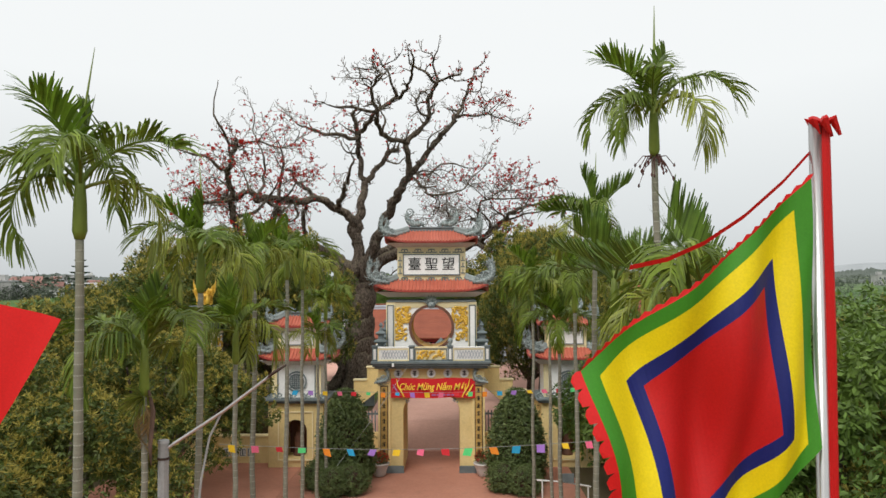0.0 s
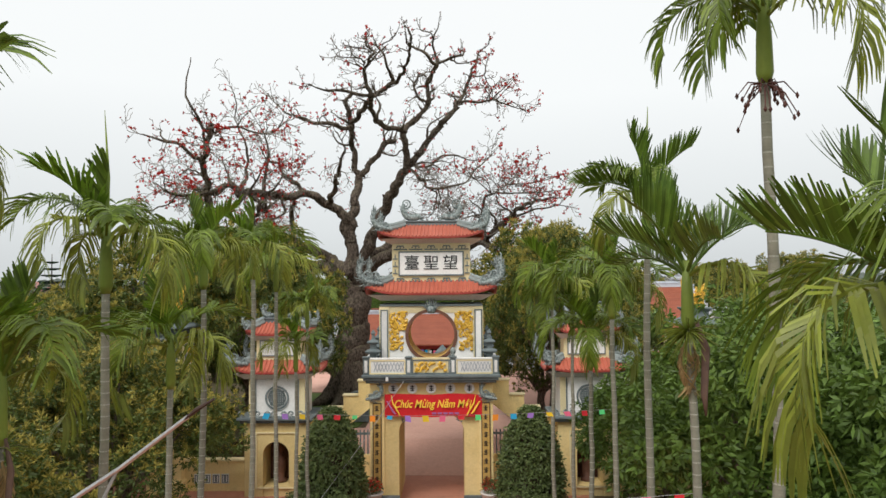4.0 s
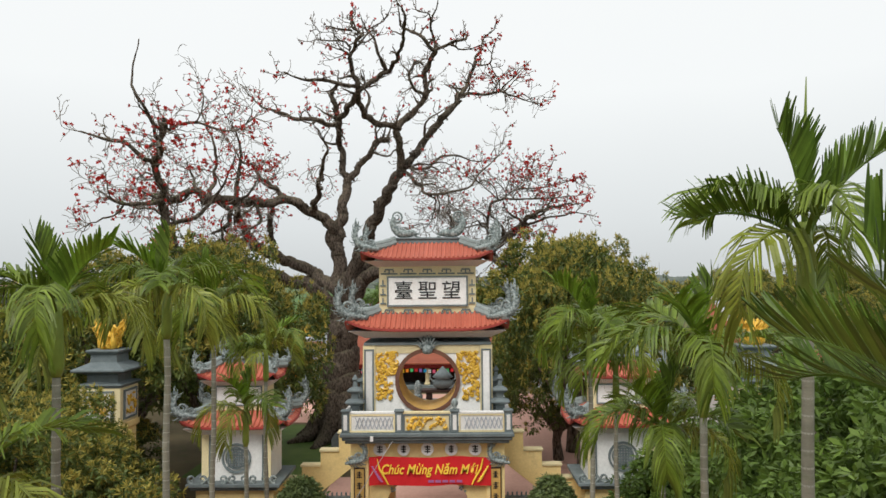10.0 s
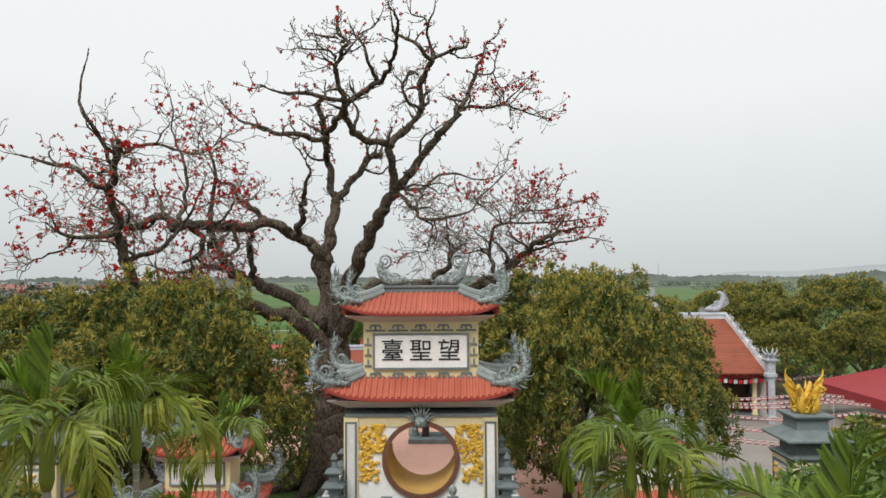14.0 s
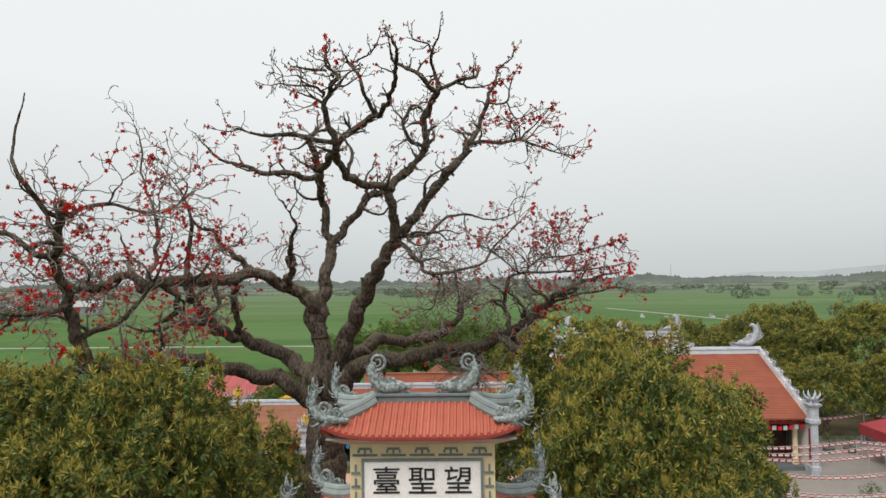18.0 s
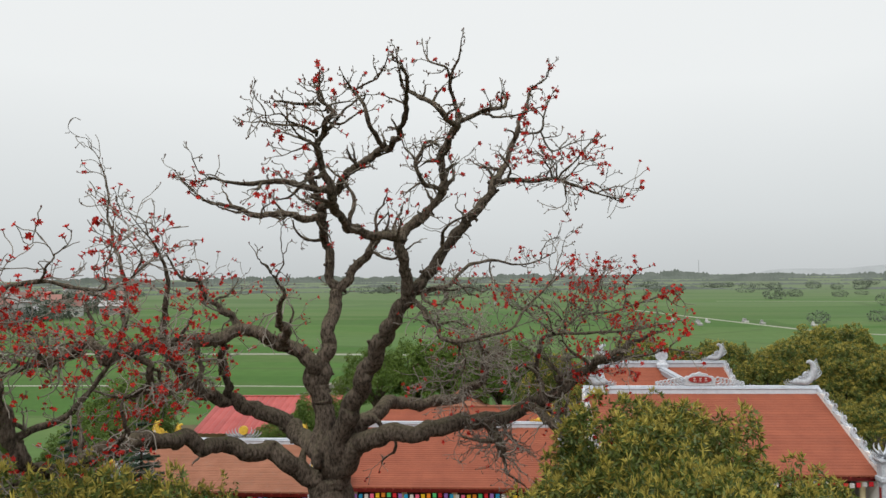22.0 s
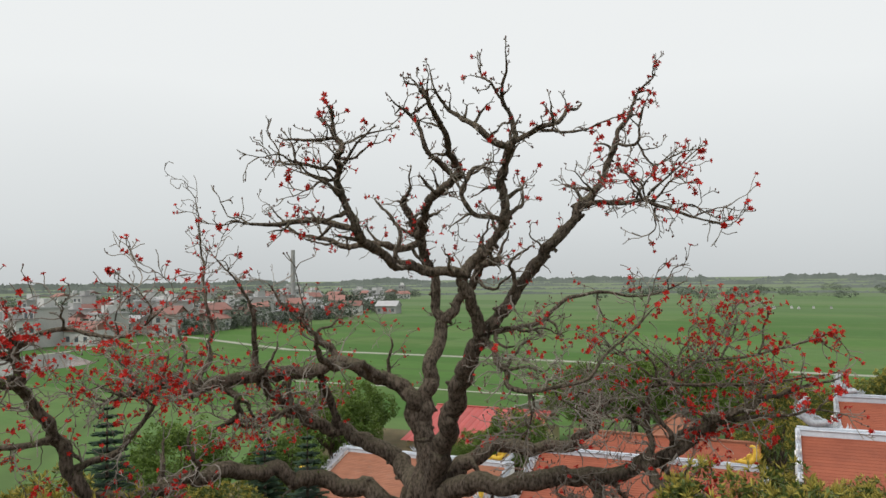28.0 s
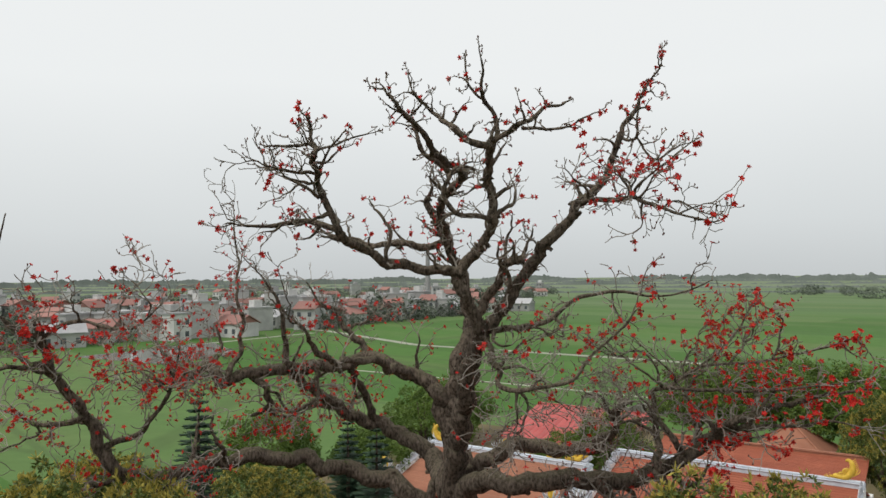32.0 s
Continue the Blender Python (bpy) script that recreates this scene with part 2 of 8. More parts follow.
BANNER_RED = surface("red_banner_cloth", (0.52, 0.012, 0.018), (0.60, 0.02, 0.025), 0.6, 2, 30, 0.05)
LETTER_GOLD = surface("yellow_banner_letter", (0.85, 0.55, 0.04), (0.95, 0.68, 0.10), 0.6, 4, 30, 0)
VIOLET = surface("violet_print", (0.35, 0.10, 0.30), (0.5, 0.2, 0.4), 0.6, 6, 30, 0)
PAVING = surface("terracotta_paving", (0.40, 0.17, 0.11), (0.50, 0.235, 0.16), 0.85, 0.5, 9, 0.12, dirt=((0.27, 0.15, 0.10), 0.6))
PINK_PAVING = surface("pinkish_swept_paving", (0.50, 0.285, 0.22), (0.58, 0.345, 0.275), 0.85, 0.35, 7, 0.1, dirt=((0.40, 0.22, 0.17), 0.5))
CONCRETE = surface("pale_yard_concrete", (0.24, 0.218, 0.196), (0.325, 0.30, 0.27), 0.9, 0.3, 8, 0.12, dirt=((0.30, 0.28, 0.24), 0.5))
POLE_GREY = surface("grey_cement_pole", (0.30, 0.30, 0.30), (0.42, 0.42, 0.41), 0.8, 2, 30)
STEEL = surface("brushed_steel_pole", (0.45, 0.44, 0.43), (0.62, 0.61, 0.60), 0.28, 4, 60, 0.02, metal=0.9, stretch=(8, 8, 0.3))
ROOF_TILE = surface("orange_clay_roof_tile", (0.225, 0.062, 0.034), (0.315, 0.092, 0.049), 0.75, 0.9, 14, 0.12, vary=0.06, dirt=((0.25, 0.085, 0.05), 0.55))
ROOF_DULL = surface("weathered_clay_roof_tile", (0.245, 0.100, 0.058), (0.34, 0.148, 0.09), 0.8, 0.8, 14, 0.12, vary=0.06, dirt=((0.24, 0.15, 0.11), 0.7))
ROOF_SHEET = surface("red_metal_roof_sheet", (0.33, 0.055, 0.05), (0.43, 0.09, 0.08), 0.5, 0.7, 10, 0.05, dirt=((0.32, 0.10, 0.08), 0.5))
RIDGE = surface("pale_blue_grey_ridge", (0.42, 0.46, 0.52), (0.56, 0.60, 0.65), 0.8, 2.0, 20, 0.1, dirt=((0.25, 0.27, 0.30), 0.5))
BARK = surface("rough_brown_bark", (0.040, 0.031, 0.025), (0.225, 0.178, 0.142), 0.95, 12.0, 34, 3.0, contrast=0.30, spec=0.12, stretch=(1, 1, 0.45), dirt=((0.115, 0.118, 0.062), 0.55))
# upward-facing bark mixed towards a pale yellow-brown, broken by noise
bk = BARK.node_tree
bk_bs = next(n for n in bk.nodes if n.type == "BSDF_PRINCIPLED")
bk_old = bk_bs.inputs["Base Color"].links[0].from_socket
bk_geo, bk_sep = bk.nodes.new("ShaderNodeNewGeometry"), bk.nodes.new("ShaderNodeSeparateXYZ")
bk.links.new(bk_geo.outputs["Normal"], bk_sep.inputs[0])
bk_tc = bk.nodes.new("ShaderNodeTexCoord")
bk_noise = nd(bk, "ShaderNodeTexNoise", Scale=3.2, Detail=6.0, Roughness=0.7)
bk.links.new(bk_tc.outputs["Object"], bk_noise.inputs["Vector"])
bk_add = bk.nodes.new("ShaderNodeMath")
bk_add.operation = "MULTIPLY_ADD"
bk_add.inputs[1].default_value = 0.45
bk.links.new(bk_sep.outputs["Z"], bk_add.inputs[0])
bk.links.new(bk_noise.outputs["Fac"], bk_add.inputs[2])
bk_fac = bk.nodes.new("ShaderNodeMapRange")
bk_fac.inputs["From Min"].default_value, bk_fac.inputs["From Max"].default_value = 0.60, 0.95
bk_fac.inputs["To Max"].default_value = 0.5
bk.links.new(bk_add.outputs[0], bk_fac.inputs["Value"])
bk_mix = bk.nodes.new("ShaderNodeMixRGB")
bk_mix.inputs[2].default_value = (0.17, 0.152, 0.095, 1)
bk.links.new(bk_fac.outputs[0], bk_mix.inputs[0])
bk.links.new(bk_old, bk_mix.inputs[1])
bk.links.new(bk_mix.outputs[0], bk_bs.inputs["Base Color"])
TWIG = surface("grey_brown_twig", (0.10, 0.082, 0.068), (0.36, 0.325, 0.28), 0.9, 0.35, 14, 0.3, vary=0.2, island=True)
PETAL = surface("scarlet_petal", (0.36, 0.012, 0.013), (0.58, 0.036, 0.022), 0.55, 6, 40, 0.05, vary=0.3, island=False, through_light=0.25)
BUD = surface("dark_bud", (0.06, 0.035, 0.03), (0.16, 0.06, 0.05), 0.8, 8, 40, vary=0.3, island=True)
PALM_BARK = surface("ringed_palm_bark", (0.15, 0.145, 0.11), (0.29, 0.28, 0.22), 0.9, 1.2, 20, 0.3, stretch=(1, 1, 3.0), dirt=((0.12, 0.15, 0.07), 0.6))
PALM_RING = surface("pale_palm_ring", (0.30, 0.30, 0.25), (0.42, 0.42, 0.36), 0.9, 3, 20, 0.2)
SHAFT = surface("green_palm_crownshaft", (0.13, 0.19, 0.03), (0.24, 0.30, 0.05), 0.5, 2, 18, 0.05, stretch=(1, 1, 0.4))
FROND = surface("palm_leaflet", (0.058, 0.115, 0.012), (0.215, 0.285, 0.036), 0.42, 1.3, 20, 0.05, vary=0.45, island=True, through_light=0.3)
FROND_DARK = surface("dark_palm_leaflet", (0.040, 0.095, 0.012), (0.165, 0.24, 0.032), 0.42, 1.3, 20, 0.05, vary=0.45, island=True, through_light=0.25)
FROND_LIGHT = surface("young_palm_leaflet", (0.070, 0.150, 0.012), (0.215, 0.325, 0.034), 0.45, 1.3, 20, 0.05, vary=0.4, island=True, through_light=0.35)
FROND_PALE = surface("ageing_palm_leaflet", (0.11, 0.15, 0.016), (0.31, 0.345, 0.055), 0.42, 1.3, 20, 0.05, vary=0.4, island=True, through_light=0.3)
FROND_DRY = surface("dry_palm_leaflet", (0.26, 0.17, 0.07), (0.40, 0.29, 0.13), 0.8, 2, 20, 0.05, vary=0.3, island=True, through_light=0.2)
DEAD_SHEATH = surface("dead_brown_sheath", (0.07, 0.045, 0.04), (0.17, 0.10, 0.07), 0.8, 3, 20)
LEAF = surface("dark_longan_leaf", (0.046, 0.080, 0.016), (0.150, 0.185, 0.040), 0.5, 0.5, 9, 0.0, vary=0.26, island=True, through_light=0.22)
LEAF_MID = surface("fresh_green_leaf", (0.052, 0.108, 0.017), (0.165, 0.245, 0.044), 0.5, 0.5, 9, 0.0, vary=0.35, island=True, through_light=0.25)
BLOSSOM = surface("yellow_brown_blossom", (0.245, 0.215, 0.040), (0.455, 0.38, 0.080), 0.7, 0.5, 12, 0.0, vary=0.26, island=True, through_light=0.2)
SHRUB_LEAF = surface("dark_clipped_leaf", (0.06, 0.095, 0.03), (0.15, 0.19, 0.06), 0.5, 3.0, 12, 0.0, vary=0.35, island=True, through_light=0.15)
PINE_LEAF = surface("blue_green_needle", (0.012, 0.035, 0.018), (0.03, 0.065, 0.03), 0.7, 1.0, 10, 0.0, vary=0.3, island=True)
# far greens greyed: the haze before them is part of the colour
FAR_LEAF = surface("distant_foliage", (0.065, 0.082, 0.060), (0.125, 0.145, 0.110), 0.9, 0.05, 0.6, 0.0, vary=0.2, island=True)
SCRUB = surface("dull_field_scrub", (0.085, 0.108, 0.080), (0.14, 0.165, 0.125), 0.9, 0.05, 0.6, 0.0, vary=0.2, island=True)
# haze is put into these pale greys: hill, mast, tree belts
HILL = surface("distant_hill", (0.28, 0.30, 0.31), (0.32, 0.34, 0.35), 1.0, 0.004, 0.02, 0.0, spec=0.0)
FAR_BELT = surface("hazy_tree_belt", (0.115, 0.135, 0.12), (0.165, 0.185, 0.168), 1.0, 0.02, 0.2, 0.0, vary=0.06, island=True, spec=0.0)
FIELD_PATH = surface("pale_concrete_track", (0.25, 0.27, 0.20), (0.34, 0.35, 0.28), 0.9, 0.1, 3, 0.05)
FAR_WALL = surface("painted_village_wall", (0.30, 0.30, 0.30), (0.48, 0.48, 0.46), 0.85, 0.3, 4, 0.0, vary=0.35)
FAR_ROOF = surface("village_clay_roof", (0.21, 0.108, 0.092), (0.29, 0.145, 0.12), 0.8, 0.3, 4, 0.0, vary=0.25)
FAR_ROOF_GREY = surface("village_cement_roof", (0.30, 0.30, 0.31), (0.42, 0.42, 0.42), 0.8, 0.3, 4, 0.0, vary=0.2)
FAR_GLASS = surface("dark_window_opening", (0.05, 0.06, 0.07), (0.10, 0.11, 0.12), 0.3, 1, 8, 0.0)
WATER = surface("still_pond_water", (0.16, 0.16, 0.15), (0.22, 0.22, 0.20), 0.12, 0.05, 1.5, 0.04, spec=0.5)
GRASS = surface("short_grass", (0.05, 0.10, 0.015), (0.12, 0.17, 0.035), 0.9, 0.5, 10, 0.3)
POT = surface("pale_glazed_pot", (0.50, 0.47, 0.44), (0.62, 0.59, 0.55), 0.5, 3, 25, 0.05)
PLASTIC = {n: surface(n + "_paper", c, tuple(min(1, v * 1.15 + 0.01) for v in c), 0.6, 4, 30, 0.0, through_light=0.25) for n, c in (
    ("red", (0.60, 0.02, 0.03)), ("yellow", (0.80, 0.55, 0.02)), ("blue", (0.02, 0.35, 0.60)), ("green", (0.10, 0.60, 0.20)), ("pink", (0.75, 0.14, 0.25)), ("violet", (0.36, 0.18, 0.55)), ("orange", (0.80, 0.27, 0.02)), ("white", (0.7, 0.7, 0.68)))}
FLAG = {n: surface(n + "_flag_cloth", c, tuple(v * 1.12 for v in c), 0.55, 1.5, 60, 0.05, through_light=0.3) for n, c in (
    ("red", (0.62, 0.012, 0.012)), ("blue", (0.012, 0.018, 0.16)), ("yellow", (0.82, 0.66, 0.005)), ("green", (0.06, 0.28, 0.02)))}

# the open country: rice green with paler strips, dirt and grass inside the compound
GROUND = bpy.data.materials.new("rice_fields_and_earth")
GROUND.use_nodes = True
gt = GROUND.node_tree
gt.nodes.clear()
g_out, g_bs = gt.nodes.new("ShaderNodeOutputMaterial"), gt.nodes.new("ShaderNodeBsdfPrincipled")
g_tc = gt.nodes.new("ShaderNodeTexCoord")
g_map = gt.nodes.new("ShaderNodeMapping")
g_map.inputs["Rotation"].default_value = (0, 0, radians(8))
gt.links.new(g_tc.outputs["Object"], g_map.inputs[0])
g_plots = nd(gt, "ShaderNodeTexVoronoi", Scale=0.018)
g_plots.distance = "CHEBYCHEV"
g_strip = gt.nodes.new("ShaderNodeMapping")
g_strip.inputs["Scale"].default_value = (0.45, 1.6, 1)
gt.links.new(g_map.outputs[0], g_strip.inputs[0])
gt.links.new(g_strip.outputs[0], g_plots.inputs["Vector"])
g_ramp = gt.nodes.new("ShaderNodeValToRGB")
for at, col in ((0.25, (0.068, 0.150, 0.034)), (0.5, (0.082, 0.174, 0.040)), (0.8, (0.105, 0.184, 0.058))):
    e = g_ramp.color_ramp.elements.new(at)
    e.color = (*col, 1)
g_ramp.color_ramp.elements.remove(g_ramp.color_ramp.elements[0])
g_ramp.color_ramp.elements.remove(g_ramp.color_ramp.elements[-1])
g_sep = gt.nodes.new("ShaderNodeSeparateColor")
gt.links.new(g_plots.outputs["Color"], g_sep.inputs[0])
gt.links.new(g_sep.outputs[0], g_ramp.inputs["Fac"])
g_fine = nd(gt, "ShaderNodeTexNoise", Scale=0.35, Detail=8.0, Roughness=0.7)
gt.links.new(g_tc.outputs["Object"], g_fine.inputs["Vector"])
g_val = gt.nodes.new("ShaderNodeMapRange")
g_val.inputs["To Min"].default_value, g_val.inputs["To Max"].default_value = 0.62, 1.10
gt.links.new(g_fine.outputs["Fac"], g_val.inputs["Value"])
g_hsv = gt.nodes.new("ShaderNodeHueSaturation")
g_wide = nd(gt, "ShaderNodeTexNoise", Scale=0.028, Detail=3.0, Roughness=0.6)
gt.links.new(g_strip.outputs[0], g_wide.inputs["Vector"])
g_patch = gt.nodes.new("ShaderNodeMapRange")
g_patch.inputs["From Min"].default_value, g_patch.inputs["From Max"].default_value = 0.48, 0.70
g_patch.inputs["To Max"].default_value = 0.55
gt.links.new(g_wide.outputs["Fac"], g_patch.inputs["Value"])
g_blend = gt.nodes.new("ShaderNodeMixRGB")
g_blend.inputs[2].default_value = (0.15, 0.19, 0.075, 1)
gt.links.new(g_patch.outputs[0], g_blend.inputs[0])
gt.links.new(g_ramp.outputs[0], g_blend.inputs[1])
gt.links.new(g_blend.outputs[0], g_hsv.inputs["Color"])
gt.links.new(g_val.outputs[0], g_hsv.inputs["Value"])
# damp bare bunds between plots
g_edge = nd(gt, "ShaderNodeTexVoronoi", Scale=0.018)
g_edge.feature = "DISTANCE_TO_EDGE"
gt.links.new(g_strip.outputs[0], g_edge.inputs["Vector"])
g_thin = gt.nodes.new("ShaderNodeMapRange")
g_thin.inputs["From Min"].default_value, g_thin.inputs["From Max"].default_value = 0.006, 0.016
g_thin.inputs["To Min"].default_value, g_thin.inputs["To Max"].default_value = 0.55, 0.0
gt.links.new(g_edge.outputs["Distance"], g_thin.inputs["Value"])
g_mix = gt.nodes.new("ShaderNodeMixRGB")
g_mix.inputs[2].default_value = (0.07, 0.11, 0.04, 1)
gt.links.new(g_thin.outputs[0], g_mix.inputs[0])
gt.links.new(g_hsv.outputs[0], g_mix.inputs[1])
# haze put into the colour: fields pale and dull with distance
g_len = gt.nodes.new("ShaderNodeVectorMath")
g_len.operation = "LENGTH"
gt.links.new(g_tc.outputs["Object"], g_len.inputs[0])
g_haze_noise = nd(gt, "ShaderNodeTexNoise", Scale=0.006, Detail=4.0, Roughness=0.6)
gt.links.new(g_strip.outputs[0], g_haze_noise.inputs["Vector"])
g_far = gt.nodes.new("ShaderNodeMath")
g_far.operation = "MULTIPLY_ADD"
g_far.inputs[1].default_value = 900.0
gt.links.new(g_haze_noise.outputs["Fac"], g_far.inputs[0])
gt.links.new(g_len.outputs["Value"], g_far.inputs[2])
g_haze = gt.nodes.new("ShaderNodeMapRange")
g_haze.inputs["From Min"].default_value, g_haze.inputs["From Max"].default_value = 650.0, 1500.0
g_haze.inputs["To Max"].default_value = 0.85
gt.links.new(g_far.outputs[0], g_haze.inputs["Value"])
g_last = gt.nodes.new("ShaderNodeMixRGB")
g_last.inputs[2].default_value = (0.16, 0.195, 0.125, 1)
gt.links.new(g_haze.outputs[0], g_last.inputs[0])
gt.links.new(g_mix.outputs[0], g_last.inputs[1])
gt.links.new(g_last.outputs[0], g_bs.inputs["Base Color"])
g_bs.inputs["Roughness"].default_value, g_bs.inputs["Specular IOR Level"].default_value = 0.9, 0.1
gt.links.new(g_bs.outputs[0], g_out.inputs["Surface"])
EARTH = surface("leaf_strewn_earth", (0.075, 0.06, 0.03), (0.14, 0.11, 0.055), 0.95, 0.4, 8, 0.3, dirt=((0.06, 0.09, 0.02), 0.7))

# ---- ground and paving ----
GX = -0.57            # axis of the gate
ground = Build()
for ring0, ring1 in ((0, 60), (60, 200), (200, 700), (700, 3000), (3000, 9000)):
    n = 24
    for k in range(n):
        a0, a1 = 2 * math.pi * k / n, 2 * math.pi * (k + 1) / n
        q = [(r * math.cos(a), 40 + r * math.sin(a), 0.0) for r, a in ((ring0, a0), (ring1, a0), (ring1, a1), (ring0, a1))]
        ground.add(q, [(0, 1, 2, 3)])
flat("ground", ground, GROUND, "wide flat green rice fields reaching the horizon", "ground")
orchard = Build().slab([(-34, -14), (36, -14), (36, 37.4), (-34, 37.4)], -0.2, 0.02)
flat("orchard_earth", orchard, EARTH, "bare leaf-strewn earth under the orchard trees", "ground")
terrace = Build().slab([(-33, 37.4), (36, 37.4), (36, 92), (-33, 92)], -0.2, 0.9)
flat("terrace", terrace, EARTH, "raised earth terrace of the temple yard", "ground", bevel=0.05)
lane = Build().slab([(-6.4, -12), (5.4, -12), (5.4, 34.4), (-6.4, 34.4)], 0.0, 0.05)
flat("lane_paving", lane, PAVING, "terracotta brick paving of the lane before the gate", "pavement", bevel=0.02)
side_paving = Build().slab([(-14, 27.0), (-6.404, 27.0), (-6.404, 34.4), (-14, 34.4)], 0.0, 0.045)
flat("side_paving", side_paving, PAVING, "terracotta paving beside the gate", "pavement")
court = Build().slab([(-4.9, 37.395), (9.5, 37.395), (9.5, 62.2), (-4.2, 62.2), (-4.2, 40.0), (-4.9, 40.0)], 0.8, 0.955)
flat("court_paving", court, PINK_PAVING, "swept pinkish paving of the court behind the gate", "pavement", bevel=0.02)
walkway = Build().slab([(-13.0, 52.0), (-4.21, 52.0), (-4.21, 63.0), (-13.0, 63.0)], 0.8, 0.935)
flat("walk_paving", walkway, PINK_PAVING, "pinkish paving between the tree and the halls", "pavement")
yard = Build().slab([(11.0, 47.0), (42.0, 47.0), (42.0, 73.0), (22.4, 73.0), (22.4, 65.5), (11.0, 65.5)], 0.8, 0.93)
flat("yard_concrete", yard, CONCRETE, "pale concrete yard before the side hall", "pavement", bevel=0.02)
lawn = Build().slab([(-11.5, 40.2), (-4.6, 40.2), (-4.25, 46.0), (-4.25, 51.0), (-11.5, 51.4)], 0.8, 0.95)
flat("lawn", lawn, GRASS, "short green lawn round the old tree", "grass")
ramp = Build().add([(GX - 4.2, 34.404, 0.0), (GX + 4.2, 34.404, 0.0), (GX + 4.2, 37.39, 0.0), (GX - 4.2, 37.39, 0.0), (GX - 4.2, 34.404, 0.06), (GX + 4.2, 34.404, 0.06), (GX + 4.2, 37.39, 0.955), (GX - 4.2, 37.39, 0.955)], [(3, 2, 1, 0), (4, 5, 6, 7), (0, 1, 5, 4), (1, 2, 6, 5), (2, 3, 7, 6), (3, 0, 4, 7)])
flat("court_ramp", ramp, PINK_PAVING, "sloping pinkish paving behind the gate arch", "pavement")


# ---- carved ornaments ----
def flame(b, p, way, up, size, thick=0.05):
    """A curled flame-shaped leaf standing on p."""
    way, up = Vector(way).normalized(), Vector(up).normalized()
    side = way.cross(up)
    pts, rad = [], []
    for i in range(6):
        k = i / 5
        pts.append(Vector(p) + way * (size * 0.45 * math.sin(k * 2.4)) + up * (size * k))
        rad.append(size * 0.17 * (1 - k) ** 0.8 + 0.008)
    b.tube(pts, rad, 6, squash=0.55)


def spiral(b, p, way, up, size, thick, turns=1.25):
    """A scroll that rises from p and rolls up in the plane of way and up."""
    way, up = Vector(way).normalized(), Vector(up).normalized()
    pts, rad = [], []
    c = Vector(p) + up * size * 0.62 + way * size * 0.05
    for i in range(19):
        k = i / 18
        a = -1.9 + k * turns * 2 * math.pi
        r = size * (0.52 - 0.42 * k)
        pts.append(c + way * (math.cos(a) * r) + up * (math.sin(a) * r))
        rad.append(thick * (1.0 - 0.6 * k))
    b.tube(pts, rad, 6)


def corner_finial(size, way):
    """A corner ornament: a thin rising horn edged with flame leaves, with an inner curl."""
    b = Build()
    w, up = Vector((*way, 0)).normalized(), Vector((0, 0, 1))
    pts = [w * (-size * 0.95) + up * (-0.14 * size), w * (-size * 0.40) + up * (-0.06 * size), w * (size * 0.06) + up * (0.06 * size), w * (size * 0.30) + up * (0.36 * size), w * (size * 0.30) + up * (0.78 * size), w * (size * 0.14) + up * (1.10 * size)]
    line = curve_through([(*p, r) for p, r in zip(pts, (0.10, 0.15, 0.17, 0.135, 0.10, 0.03))], 4)
    b.tube([q[:3] for q in line], [q[3] * size for q in line], 7)
    spiral(b, w * (-size * 0.04) + up * (0.04 * size), -w, up, size * 0.50, size * 0.075, 1.6)
    spiral(b, w * (-size * 0.48) + up * (-0.04 * size), -w, up, size * 0.36, size * 0.06, 1.4)
    for i, q in enumerate(line[2:]):
        p = Vector(q[:3])
        t = (Vector(line[min(i + 3, len(line) - 1)][:3]) - p)
        t = t.normalized() if t.length > 1e-6 else up
        n = up.cross(t).cross(t)
        if n.dot(w) < 0:
            n = -n
        flame(b, p + n * 0.06 * size, n, t + n * 0.7, (0.22 + 0.07 * (i % 3)) * size)
        flame(b, p - n * 0.06 * size, -n, t - n * 0.5, (0.20 + 0.08 * (i % 2)) * size)
    for k, s in ((-0.78, 0.24), (-0.60, 0.34), (-0.36, 0.30), (-0.14, 0.52), (0.02, 0.40)):
        flame(b, w * (k * size) + up * (0.0 * size), -w, up, s * size)
    return b


